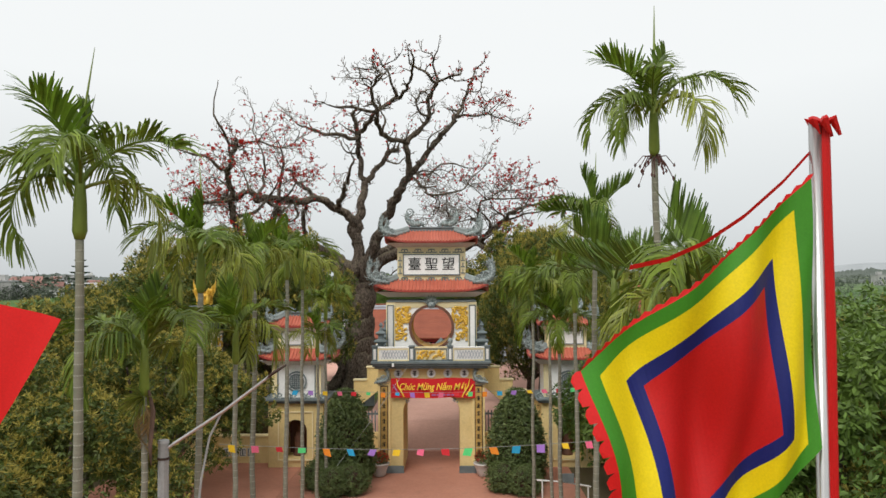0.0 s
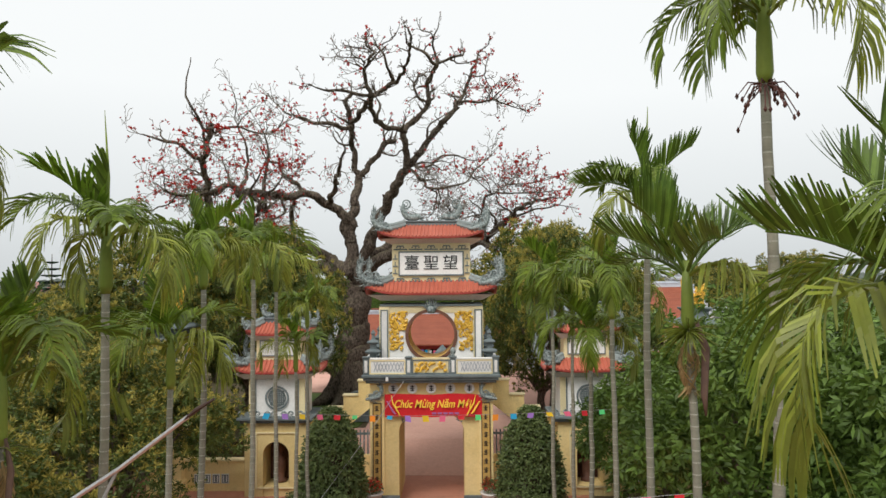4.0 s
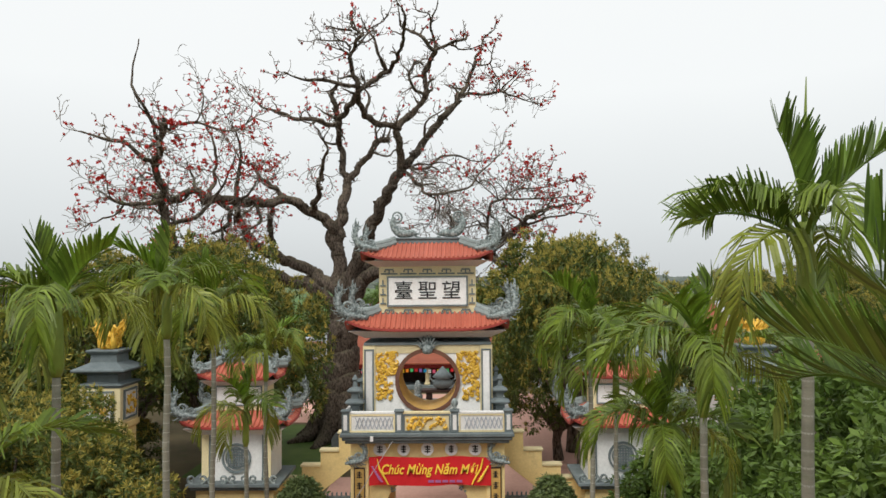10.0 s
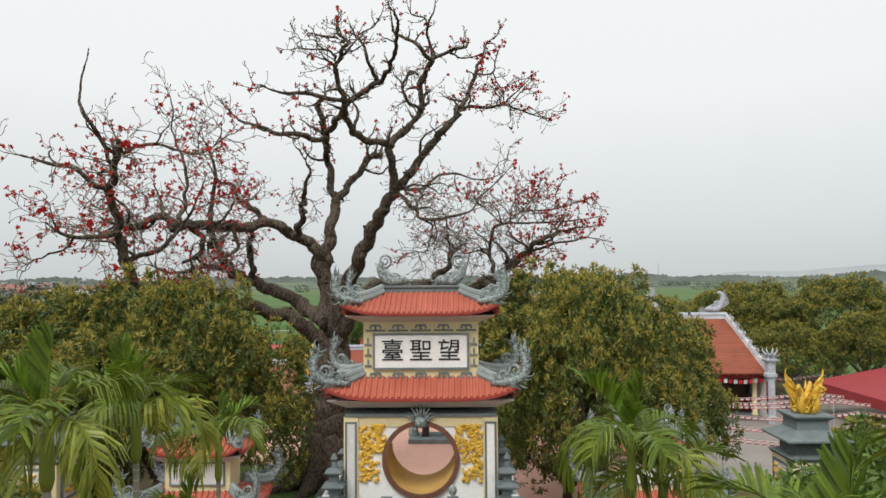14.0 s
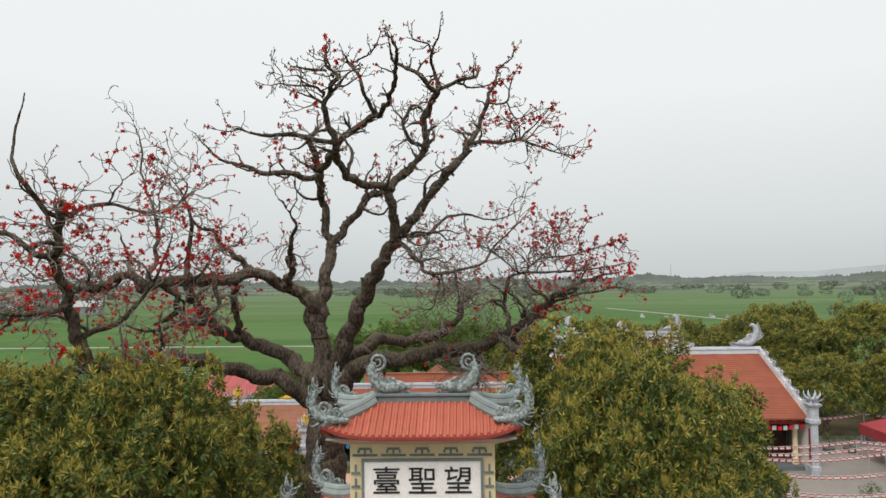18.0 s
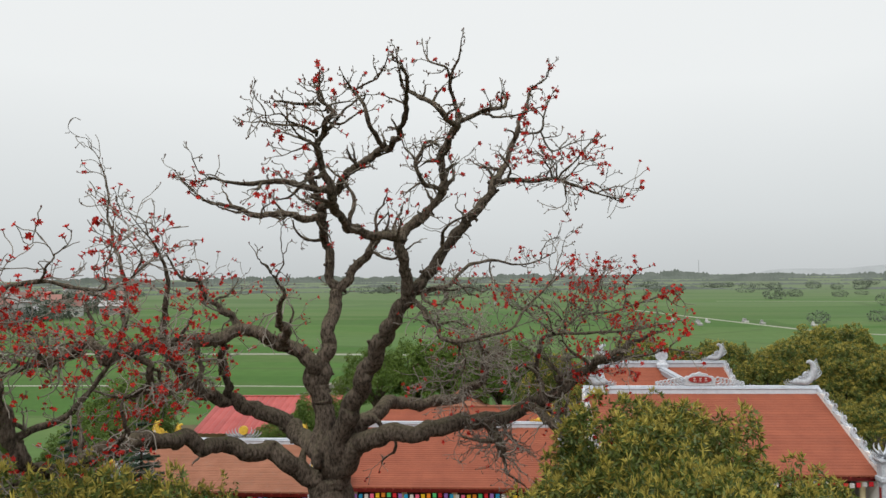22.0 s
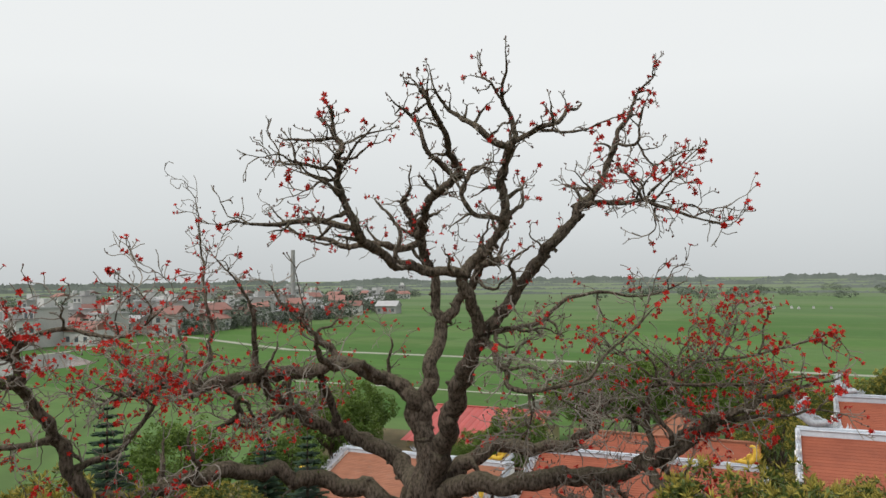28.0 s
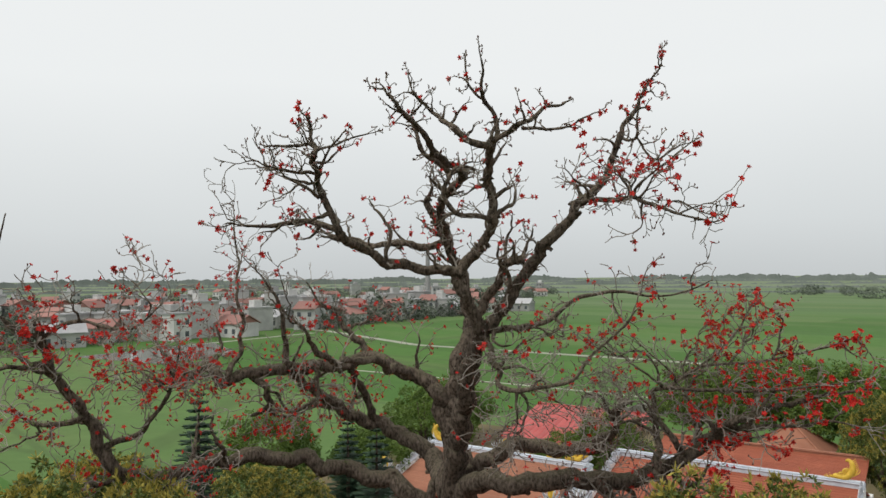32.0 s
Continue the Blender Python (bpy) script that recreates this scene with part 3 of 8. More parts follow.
def ridge_dragon(size, sign, rolled=True):
    """A dragon on the ridge: a horned, maned head low on the inside, the neck bent up and its tail rolled into a scroll."""
    b = Build()
    w, up = Vector((sign, 0, 0)), Vector((0, 0, 1))
    nodes = [(-0.66, 0.14, 0.08), (-0.50, 0.20, 0.16), (-0.32, 0.18, 0.16), (-0.12, 0.17, 0.17), (0.08, 0.24, 0.17), (0.24, 0.44, 0.15), (0.30, 0.66, 0.12), (0.24, 0.88, 0.08)]
    if not rolled:
        nodes = nodes[:5] + [(0.26, 0.46, 0.17), (0.34, 0.74, 0.16), (0.30, 1.00, 0.13), (0.14, 1.16, 0.09), (0.02, 1.08, 0.05)]
    line = curve_through([(*(w * a + up * c) * size, r * size) for a, c, r in nodes], 3)
    b.tube([q[:3] for q in line], [q[3] for q in line], 8)
    if rolled:
        spiral(b, (w * 0.16 + up * 0.58) * size, -w, up, 0.50 * size, 0.055 * size, 1.7)
    else:
        for k in range(10):
            flame(b, (w * (0.34 - 0.05 * k) + up * (0.30 + 0.05 * (k % 4))) * size, w, (up + w * (0.5 - 0.12 * k)), (0.46 - 0.02 * k) * size)
        for k in range(7):
            flame(b, (w * (0.40 - 0.03 * k) + up * (0.52 + 0.09 * k)) * size, w, (up + w * 0.6), 0.30 * size)
            flame(b, (w * (-0.95 + 0.1 * k) + up * 0.02) * size, -w, up - w * 0.4, (0.20 + 0.05 * (k % 3)) * size)
        spiral(b, (w * 0.02 + up * 0.30) * size, -w, up, 0.34 * size, 0.07 * size, 1.5)
    for y in (-0.06, 0.06):
        side = Vector((0, y * size, 0))
        for k in range(9):
            flame(b, (w * (-0.48 + 0.055 * k) + up * (0.22 + 0.012 * k)) * size + side, w, up + w * 0.5, (0.15 + 0.05 * (k % 3)) * size)
        b.tube([(w * -0.46 + up * 0.28) * size + side, (w * -0.30 + up * 0.42) * size + side * 1.6, (w * -0.12 + up * 0.46) * size + side * 2], [0.035 * size, 0.028 * size, 0.006], 5)
        b.tube([(w * -0.66 + up * 0.12) * size + side, (w * -0.80 + up * 0.20) * size + side * 2, (w * -0.84 + up * 0.34) * size + side * 2], [0.02 * size, 0.014 * size, 0.005], 4)
        b.lathe([(0.005, -0.04 * size), (0.04 * size, 0), (0.005, 0.04 * size)], tuple((w * -0.56 + up * 0.29) * size + side), 6)
    for k in range(8):
        flame(b, (w * (0.12 + 0.03 * k) + up * (0.22 + 0.075 * k)) * size, w, (up * 0.6 + w), (0.20 - 0.008 * k) * size)
        flame(b, (w * (-0.02 + 0.03 * k) + up * (0.24 + 0.06 * k)) * size, -w, (up - w * 0.3), 0.14 * size)
    b.tube([(w * -0.62 + up * 0.09) * size, (w * -0.80 + up * 0.02) * size], [0.055 * size, 0.025 * size], 6)
    b.tube([(w * -0.62 + up * 0.18) * size, (w * -0.80 + up * 0.16) * size, (w * -0.86 + up * 0.22) * size], [0.06 * size, 0.04 * size, 0.015 * size], 6)
    return b


def gold_swirl(b, x0, x1, z0, z1, y, rnd, n=16, r=0.045):
    """Raised curling relief that fills a field."""
    for i in range(n):
        x, z = rnd.uniform(x0, x1), lerp(z0, z1, (i + rnd.random()) / n)
        s = rnd.uniform(0.6, 1.0) * min(x1 - x0, z1 - z0) * 0.34
        a, turn = rnd.uniform(0, 6.28), rnd.choice((-1, 1)) * rnd.uniform(0.5, 0.8)
        pts, rad = [], []
        for k in range(7):
            pts.append((min(max(x, x0), x1), y - 0.02 - 0.02 * math.sin(k), min(max(z, z0), z1)))
            rad.append(r * (1 - k / 8))
            x, z, a = x + math.cos(a) * s / 4, z + math.sin(a) * s / 4, a + turn
        b.tube(pts, rad, 5)


def letters(text, size, y, x, z, material, parent, name="letter", depth=0.02, shear=0.0, wide=1.0, heavy=0.0):
    """Writing with the built-in font, upright, facing -y."""
    cu = bpy.data.curves.new(name, "FONT")
    cu.offset = heavy * size
    cu.body, cu.size, cu.extrude, cu.align_x, cu.align_y, cu.shear = text, size, depth, "CENTER", "CENTER", shear
    tmp = bpy.data.objects.new(name, cu)
    scene.collection.objects.link(tmp)
    me = bpy.data.meshes.new_from_object(tmp.evaluated_get(bpy.context.evaluated_depsgraph_get()))
    bpy.data.objects.remove(tmp)
    bpy.data.curves.remove(cu)
    me.transform(pose(x, y, z, 90) @ Matrix.Diagonal((wide, 1, 1, 1)))
    me.materials.clear()
    me.materials.append(material)
    return part(name, me, material, parent)


# ---- the curved roofs of the gate ----
def curved_roof(parent, cy, we, de, wt, dt, ze, zt, lift, pitch, fin, ridge, tile=None, name="roof"):
    """A hipped roof with lifted corners: half widths and depths at the eave (we, de) and at the top (wt, dt)."""
    def spot(side, u, s):
        w, d = lerp(we, wt, s), lerp(de, dt, s)
        z = lerp(ze, zt, s ** 1.2) + lift * abs(u) ** 5 * (1 - s) ** 1.5
        return {"f": (u * w, cy - d, z), "b": (-u * w, cy + d, z), "l": (-w, cy - u * d, z), "r": (w, cy + u * d, z)}[side]

    roof = part(name, Build().slab([(-wt, cy - dt), (wt, cy - dt), (wt, cy + dt), (-wt, cy + dt)], zt - 0.12, zt - 0.02), GREY, parent)
    for side in "fblr":
        b, nu, ns = Build(), 16, 6
        for low in (0, -0.09):
            b.v += [tuple(Vector(spot(side, -1 + 2 * i / nu, j / ns)) + Vector((0, 0, low))) for j in range(ns + 1) for i in range(nu + 1)]
        half = (nu + 1) * (ns + 1)
        for j in range(ns):
            for i in range(nu):
                a = j * (nu + 1) + i
                b.f += [(a, a + 1, a + nu + 2, a + nu + 1), (a + half, a + half + nu + 1, a + half + nu + 2, a + half + 1)]
        for i in range(nu):
            b.f += [(i, i + half, i + 1 + half, i + 1)]
        part("slope", b, TILE_RED, roof)
        wide = we if side in "fb" else de
        n = max(4, int(2 * wide / pitch))
        for i in range(n):
            u0 = -1 + 2 * (i + 0.5) / n
            x = u0 * wide
            top = (wt if side in "fb" else dt)
            s1 = 1.0 if abs(x) <= top else (wide - abs(x)) / max(wide - top, 1e-6)
            if s1 < 0.08:
                continue
            pts = []
            for j in range(6):
                s = -0.015 + (s1 + 0.015) * j / 5
                w = lerp(wide, top, s)
                pts.append(Vector(spot(side, max(-1, min(1, x / w)), max(s, 0))) + Vector((0, 0, 0.012)))
            part("tile_rib", Build().tube(pts, [pitch * 0.27] * 6, 6), TILE_RED, roof)
        fringe = Build()
        for i in range(n * 2):
            u = -1 + 2 * (i + 0.5) / (n * 2)
            p = Vector(spot(side, u, 0))
            out = {"f": Vector((0, -1, 0)), "b": Vector((0, 1, 0)), "l": Vector((-1, 0, 0)), "r": Vector((1, 0, 0))}[side]
            r = pitch * 0.27
            fringe.tube([p - out * 0.02 + Vector((0, 0, -0.035)), p + out * 0.035 + Vector((0, 0, -0.035))], [r, r], 8)
        part("eave_fringe", fringe, EAVE_RED, roof)
    for sx, sy in ((-1, -1), (1, -1), (1, 1), (-1, 1)):
        pts = []
        for j in range(9):
            s = j / 8
            p = Vector((sx * lerp(we, wt, s), cy + sy * lerp(de, dt, s), lerp(ze, zt, s ** 1.2) + lift * (1 - s) ** 1.5 + 0.05))
            pts.append(p)
        part("hip_ridge", Build().tube(pts, [0.125] * 9, 8).tube([p + Vector((0, 0, 0.12)) for p in pts], [0.085] * 9, 8), HIP, roof)
        end = part("corner_finial", corner_finial(fin, (sx * 0.9, sy * 0.45)), CARVED, roof, "weathered grey scroll with flame leaves", smooth=True)
        end.location = pts[0] + Vector((0, 0, 0.06))
    cove = Build()
    for wf, df, zz in ((we * 0.97, de * 0.95, ze - 0.07), (lerp(we, wt, 0.55), lerp(de, dt, 0.55), ze - 0.30)):
        cove.v += [(-wf, cy - df, zz), (wf, cy - df, zz), (wf, cy + df, zz), (-wf, cy + df, zz)]
    cove.f += [(0, 1, 5, 4), (1, 2, 6, 5), (2, 3, 7, 6), (3, 0, 4, 7), (4, 5, 6, 7), (3, 2, 1, 0)]
    cove.f = [tuple(reversed(q)) for q in cove.f]
    part("eave_cove", cove, WHITE, roof)
    if ridge:
        rb = Build().box((-wt - 0.10, cy - 0.10, zt - 0.04), (wt + 0.10, cy + 0.10, zt + 0.13)).box((-wt - 0.16, cy - 0.14, zt + 0.132), (wt + 0.16, cy + 0.14, zt + 0.20))
        part("ridge_beam", rb, GREY, roof, bevel=0.015)
        for sx in (-1, 1):
            d = part("ridge_dragon", ridge_dragon(ridge, sx), CARVED, roof, "weathered grey dragon with a rolled tail", smooth=True)
            d.location = (sx * (wt - 0.22 * ridge), cy, zt + 0.19)
    return roof


def fret(b, x0, x1, z0, z1, y, step, bar=0.045):
    """Raised key-pattern bars along a frieze."""
    n = max(1, round((x1 - x0) / step))
    w = (x1 - x0) / n
    for i in range(n):
        a = x0 + i * w
        m, h = a + w / 2, z1 - z0
        b.box((a + 0.04, y - 0.03, z0), (a + w - 0.04, y, z0 + bar))
        b.box((m - bar / 2, y - 0.03, z0 + bar), (m + bar / 2, y, z0 + h * 0.55))
        b.box((m - w * 0.22, y - 0.03, z0 + h * 0.55), (m + w * 0.22, y, z0 + h * 0.55 + bar))
        for s in (-1, 1):
            b.box((m + s * w * 0.22 - bar / 2, y - 0.03, z0 + h * 0.30), (m + s * w * 0.22 + bar / 2, y, z0 + h * 0.55))


def round_hole_wall(b, x0, x1, z0, z1, cz, r, y0, y1, n=28):
    left = [(0, z0), (0, cz - r)] + [(-r * math.sin(math.pi * k / n), cz - r * math.cos(math.pi * k / n)) for k in range(1, n)] + [(0, cz + r), (0, z1), (x0, z1), (x0, z0)]
    right = [(0, z1), (0, cz + r)] + [(r * math.sin(math.pi * k / n), cz + r * math.cos(math.pi * k / n)) for k in range(1, n)] + [(0, cz - r), (0, z0), (x1, z0), (x1, z1)]
    b.prism(left[::-1], y0, y1)
    b.prism(right[::-1], y0, y1)
    return b


def annulus(b, cx, cz, r0, r1, y0, y1, n=36):
    p = []
    for y in (y0, y1):
        for r in (r0, r1):
            p += [(cx + r * math.cos(2 * math.pi * k / n), y, cz + r * math.sin(2 * math.pi * k / n)) for k in range(n)]
    f = []
    for k in range(n):
        j = (k + 1) % n
        f += [(k, n + k, n + j, j)[::-1], (2 * n + k, 2 * n + j, 3 * n + j, 3 * n + k)[::-1], (k, j, 2 * n + j, 2 * n + k)[::-1], (n + k, 3 * n + k, 3 * n + j, n + j)[::-1]]
    return b.add(p, f)


def frame_bars(b, x0, x1, z0, z1, y, w=0.06, d=0.03):
    b.box((x0, y - d, z0), (x1, y, z0 + w)).box((x0, y - d, z1 - w), (x1, y, z1))
    b.box((x0, y - d, z0 + w), (x0 + w, y, z1 - w)).box((x1 - w, y - d, z0 + w), (x1, y, z1 - w))
    return b


# ---- main gate ----
rnd = random.Random(4)
gate = thing("temple_gate", (GX, 32.4, 0), "tall yellow and white temple gate with curved red tile roofs", "gate")
# lower storey with the archway
o = [(-2.28, 0), (-2.28, 4.5), (2.28, 4.5), (2.28, 0), (1.21, 0), (1.21, 2.55)]
o += [(1.21 - 0.62 + 0.62 * math.cos(a), 2.62 + 0.66 * math.sin(a)) for a in [math.pi / 2 * k / 7 for k in range(8)]]
o += [(-1.21 + 0.62 - 0.62 * math.sin(a), 2.62 + 0.66 * math.cos(a)) for a in [math.pi / 2 * k / 7 for k in range(8)]]
o += [(-1.21, 2.55), (-1.21, 0)]
lower = part("lower_wall", Build().prism(o[::-1], -1.75, 1.35), YELLOW, gate, "yellow painted wall with an arched opening", bevel=0.015)
for sx in (-1, 1):
    part("pilaster", Build().box((sx * 2.02 - 0.27, -1.83, 0.0), (sx * 2.02 + 0.27, -1.752, 4.498)), YELLOW, lower, bevel=0.012)
    part("plinth", Build().box((sx * 1.80 - 0.62, -1.90, 0.0), (sx * 1.80 + 0.62, -1.834, 0.35)), GREY, lower, bevel=0.015)
    board = part("couplet_board", Build().box((sx * 2.02 - 0.14, -1.87, 0.75), (sx * 2.02 + 0.14, -1.834, 3.72)), OCHRE, lower, "ochre board with a dark rim", bevel=0.006)
    part("board_rim", frame_bars(Build(), sx * 2.02 - 0.165, sx * 2.02 + 0.165, 0.72, 3.75, -1.834, 0.03, 0.05), DARK, board)
    for k in range(9):
        z = 3.55 - k * 0.325
        mark = Build()
        for q in range(4):
            mark.box((sx * 2.02 - 0.085 + 0.02 * (q % 2), -1.883, z - 0.09 + q * 0.05), (sx * 2.02 + 0.075 - 0.03 * ((q + k) % 2), -1.872, z - 0.068 + q * 0.05))
        mark.box((sx * 2.02 - 0.015, -1.886, z - 0.10), (sx * 2.02 + 0.015, -1.8835, z + 0.10))
        part("inscription_mark", mark, BLACK, board)
    cr = part("bracket_carving", corner_finial(0.46, (-sx, 0)), CARVED, lower, "grey carved bracket", smooth=True)
    cr.location = (sx * 2.0, -1.90, 3.95)
for k in range(5):
    x = (-1.42, -0.71, 0, 0.71, 1.42)[k]
    disc = part("roundel", annulus(Build(), x, 4.27, 0.001, 0.19, -1.80, -1.752, 24), WHITE, lower, "white round plaque with a dark character")
    mk = Build()
    for q in range(3):
        mk.box((x - 0.085 + 0.02 * ((k + q) % 2), -1.812, 4.185 + q * 0.07), (x + 0.085 - 0.015 * (k % 2), -1.802, 4.222 + q * 0.07))
    mk.box((x - 0.02, -1.816, 4.16), (x + 0.02, -1.8125, 4.39))
    part("inscription_mark", mk, BLACK, disc)
for sx in (-1, 1):
    part("arch_spandrel", gold_swirl(sb := Build(), sx * 1.0 - 0.13, sx * 1.0 + 0.13, 3.02, 3.2, -1.75, rnd, 5, 0.03) or sb, CARVED, lower)
banner = thing("new_year_banner", (GX + 0.08, 30.50, 3.24), "red cloth banner with yellow greeting across the arch", "banner")
banner.scale = (1.10, 1.0, 1.0)
bn = Build()
for i in range(13):
    for j in range(2):
        x = -1.64 + 3.28 * i / 12
        bn.v.append((x, 0.03 * math.sin(i * 1.7) - 0.02, 0.83 * j + 0.02 * math.sin(i * 0.9)))
for i in range(12):
    bn.f.append((2 * i, 2 * i + 2, 2 * i + 3, 2 * i + 1))
back = len(bn.v)
bn.v += [(x, y + 0.012, z) for x, y, z in bn.v]
bn.f += [tuple(i + back for i in reversed(q)) for q in bn.f] + [(0, back, back + 24, 24), (1, 25, back + 25, back + 1), (0, 1, back + 1, back), (24, back + 24, back + 25, 25)]
cloth = part("cloth", bn, BANNER_RED, banner)
letters("Ch\u00fac M\u1eebng N\u0103m M\u1edbi", 0.40, -0.065, -0.04, 0.47, LETTER_GOLD, cloth, "greeting", 0.008, 0.30, 0.72, 0.016)
bars = Build()
for k in range(5):
    bars.box((-0.05 + k * 0.19, -0.075, 0.10), (0.10 + k * 0.19, -0.065, 0.17))
part("small_print", bars, VIOLET, cloth)
for sx in (-1, 1):
    part("streak", Build().tube([(sx * 1.12, -0.07, 0.04), (sx * 1.22, -0.075, 0.25), (sx * 1.36, -0.07, 0.5), (sx * 1.42, -0.07, 0.8)], [0.02, 0.028, 0.028, 0.01], 6), LETTER_GOLD, cloth)
    sp = Build()
    for k in range(7):
        sp.tube([(sx * (1.28 + 0.04 * k), -0.07, 0.12 + 0.07 * k), (sx * (1.40 + 0.03 * k), -0.072, 0.22 + 0.06 * k)], [0.03, 0.012], 5)
    part("blossom_print", sp, VIOLET if sx < 0 else LETTER_GOLD, cloth)
# ledge and balustrade
ledge = part("ledge", Build().box((-2.42, -2.08, 4.50), (2.42, 1.55, 4.60)).box((-2.50, -2.16, 4.602), (2.50, 1.62, 4.70)).box((-2.56, -2.22, 4.702), (2.56, 1.66, 4.82)), GREY, gate, "blue-grey moulded cornice", bevel=0.02)
for x in (-2.40, -0.82, 0.82, 2.40):
    post = part("balustrade_post", Build().box((x - 0.11, -2.10, 4.82), (x + 0.11, -1.88, 5.42)).box((x - 0.14, -2.13, 5.422), (x + 0.14, -1.85, 5.48)), GREY, ledge, bevel=0.012)
    part("post_inset", Build().box((x - 0.055, -2.118, 4.90), (x + 0.055, -2.102, 5.34)), WHITE, post, bevel=0.004)
for x0, x1, gold in ((-2.28, -0.94, 0), (-0.70, 0.70, 1), (0.94, 2.28, 0)):
    pan = part("balustrade_panel", Build().box((x0, -2.05, 4.83), (x1, -1.95, 5.36)).box((x0, -2.08, 5.362), (x1, -1.92, 5.43)), WHITE if not gold else CREAM, ledge, bevel=0.01)
    part("panel_frame", frame_bars(Build(), x0, x1, 4.83, 5.362, -2.052, 0.05, 0.02), GREY if gold else CREAM, pan)
    fb = Build()
    if gold:
        gold_swirl(fb, x0 + 0.12, x1 - 0.12, 4.92, 5.27, -2.05, rnd, 40, 0.042)
        pieces("gold_relief", fb, GOLD, pan, "gold painted carved relief")
    else:
        for k in range(9):
            a = x0 + 0.16 + k * 0.125
            fb.add([(a, -2.075, 4.93), (a + 0.03, -2.075, 4.93), (a + 0.15, -2.075, 5.27), (a + 0.12, -2.075, 5.27)], [(0, 1, 2, 3)])
            fb.add([(a + 0.12, -2.08, 4.93), (a + 0.15, -2.08, 4.93), (a + 0.03, -2.08, 5.27), (a, -2.08, 5.27)], [(0, 1, 2, 3)])
        part("lattice", fb, PALE_CARVED, pan, "pale lattice relief")
for sx in (-1, 1):
    part("side_balustrade", Build().box((sx * 2.38 - 0.05, -1.85, 4.83), (sx * 2.38 + 0.05, 1.5, 5.36)).box((sx * 2.38 - 0.09, -1.85, 5.362), (sx * 2.38 + 0.09, 1.5, 5.43)), WHITE, ledge, bevel=0.01)
# middle storey with the round window
mid = part("middle_wall", round_hole_wall(Build(), -1.94, 1.94, 4.82, 7.32, 6.20, 0.95, -1.12, 0.8), WHITE, gate, "white wall with a round moon window")
part("window_lining", annulus(Build(), 0, 6.20, 0.90, 0.948, -1.13, 0.81, 48), OCHRE, mid, "ochre painted round lining")
part("window_rim", annulus(Build(), 0, 6.20, 0.88, 1.00, -1.20, -1.122, 48), BROWN_RIM, mid)
for sx in (-1, 1):
    part("corner_pilaster", Build().box((sx * 1.80 - 0.19, -1.17, 4.82), (sx * 1.80 + 0.19, -1.122, 7.30)), CREAM, mid, bevel=0.008)
    part("pilaster_inset", Build().box((sx * 1.80 - 0.10, -1.20, 5.0), (sx * 1.80 + 0.10, -1.172, 7.12)), WHITE, mid, bevel=0.006)
    part("pilaster_frame", frame_bars(Build(), sx * 1.80 - 0.15, sx * 1.80 + 0.15, 4.95, 7.18, -1.172, 0.045, 0.035), GREY, mid)
    gb = Build()
    gold_swirl(gb, min(sx * 0.92, sx * 1.58), max(sx * 0.92, sx * 1.58), 6.42, 7.08, -1.12, rnd, 44, 0.060)
    gold_swirl(gb, min(sx * 1.08, sx * 1.56), max(sx * 1.08, sx * 1.56), 5.62, 6.50, -1.12, rnd, 40, 0.055)
    part("gold_phoenix_relief", gb, GOLD, mid, "gold painted flying bird relief")
part("frieze", Build().box((-1.60, -1.15, 7.05), (1.60, -1.122, 7.30)), CREAM, mid)
part("frieze_line", Build().box((-1.96, -1.19, 7.302), (1.96, 0.84, 7.38)), GREY, mid)
mask = Build().lathe([(0.02, 0), (0.13, 0.03), (0.17, 0.14), (0.13, 0.26), (0.03, 0.30)], (0, -1.22, 7.02), 10)
for k in range(9):
    a = math.pi * (k + 0.5) / 9
    flame(mask, (0.16 * math.cos(a), -1.22, 7.16 + 0.14 * math.sin(a)), (0, 0, 1), (math.cos(a), 0, math.sin(a)), 0.24)
part("keystone_mask", mask, CARVED, mid, "grey carved lion mask with a ruff", smooth=True)
# lantern finials beside the middle storey and on the balustrade
prof = [(0.20, 0), (0.20, 0.16), (0.12, 0.20), (0.12, 0.34), (0.26, 0.42), (0.26, 0.47), (0.13, 0.52), (0.13, 0.70), (0.28, 0.78), (0.28, 0.83), (0.11, 0.90), (0.11, 1.06), (0.22, 1.13), (0.22, 1.17), (0.07, 1.26), (0.05, 1.42), (0.09, 1.48), (0.02, 1.62)]
for sx in (-1, 1):
    for yy in (-1.4, 0.7):
        part("stacked_lantern", Build().square_lathe(prof, (sx * 2.20, yy, 4.82)), GREY, gate, "dark grey stacked lantern pinnacle", bevel=0.01)
part("censer", Build().lathe([(0.09, 0), (0.05, 0.05), (0.09, 0.12), (0.11, 0.20), (0.08, 0.27), (0.02, 0.33)], (0.82, -1.98, 5.48), 12), CARVED, gate, smooth=True)
curved_roof(gate, -0.05, 2.48, 1.42, 1.50, 0.62, 7.82, 8.34, 0.32, 0.155, 0.74, 0)
# third storey with the name panel
top = part("upper_wall", Build().box((-1.52, -0.78, 8.2), (1.52, 0.66, 9.80)), CREAM, gate, "cream wall with grey key-pattern frieze", bevel=0.01)
panel = part("name_panel", Build().box((-1.22, -0.83, 8.52), (1.22, -0.782, 9.38)), WHITE, top, bevel=0.008)
part("panel_border", frame_bars(Build(), -1.27, 1.27, 8.47, 9.43, -0.782, 0.05, 0.07), GREY, top)
for k, sign_char in enumerate("\u81fa\u8056\u671b"):
    letters(sign_char, 0.61, -0.835, (k - 1) * 0.75, 8.94, BLACK, panel, "inscription_letter", 0.012, 0.0, 1.02, 0.003)
fr = Build()
fret(fr, -1.50, 1.50, 9.48, 9.72, -0.782, 0.62)
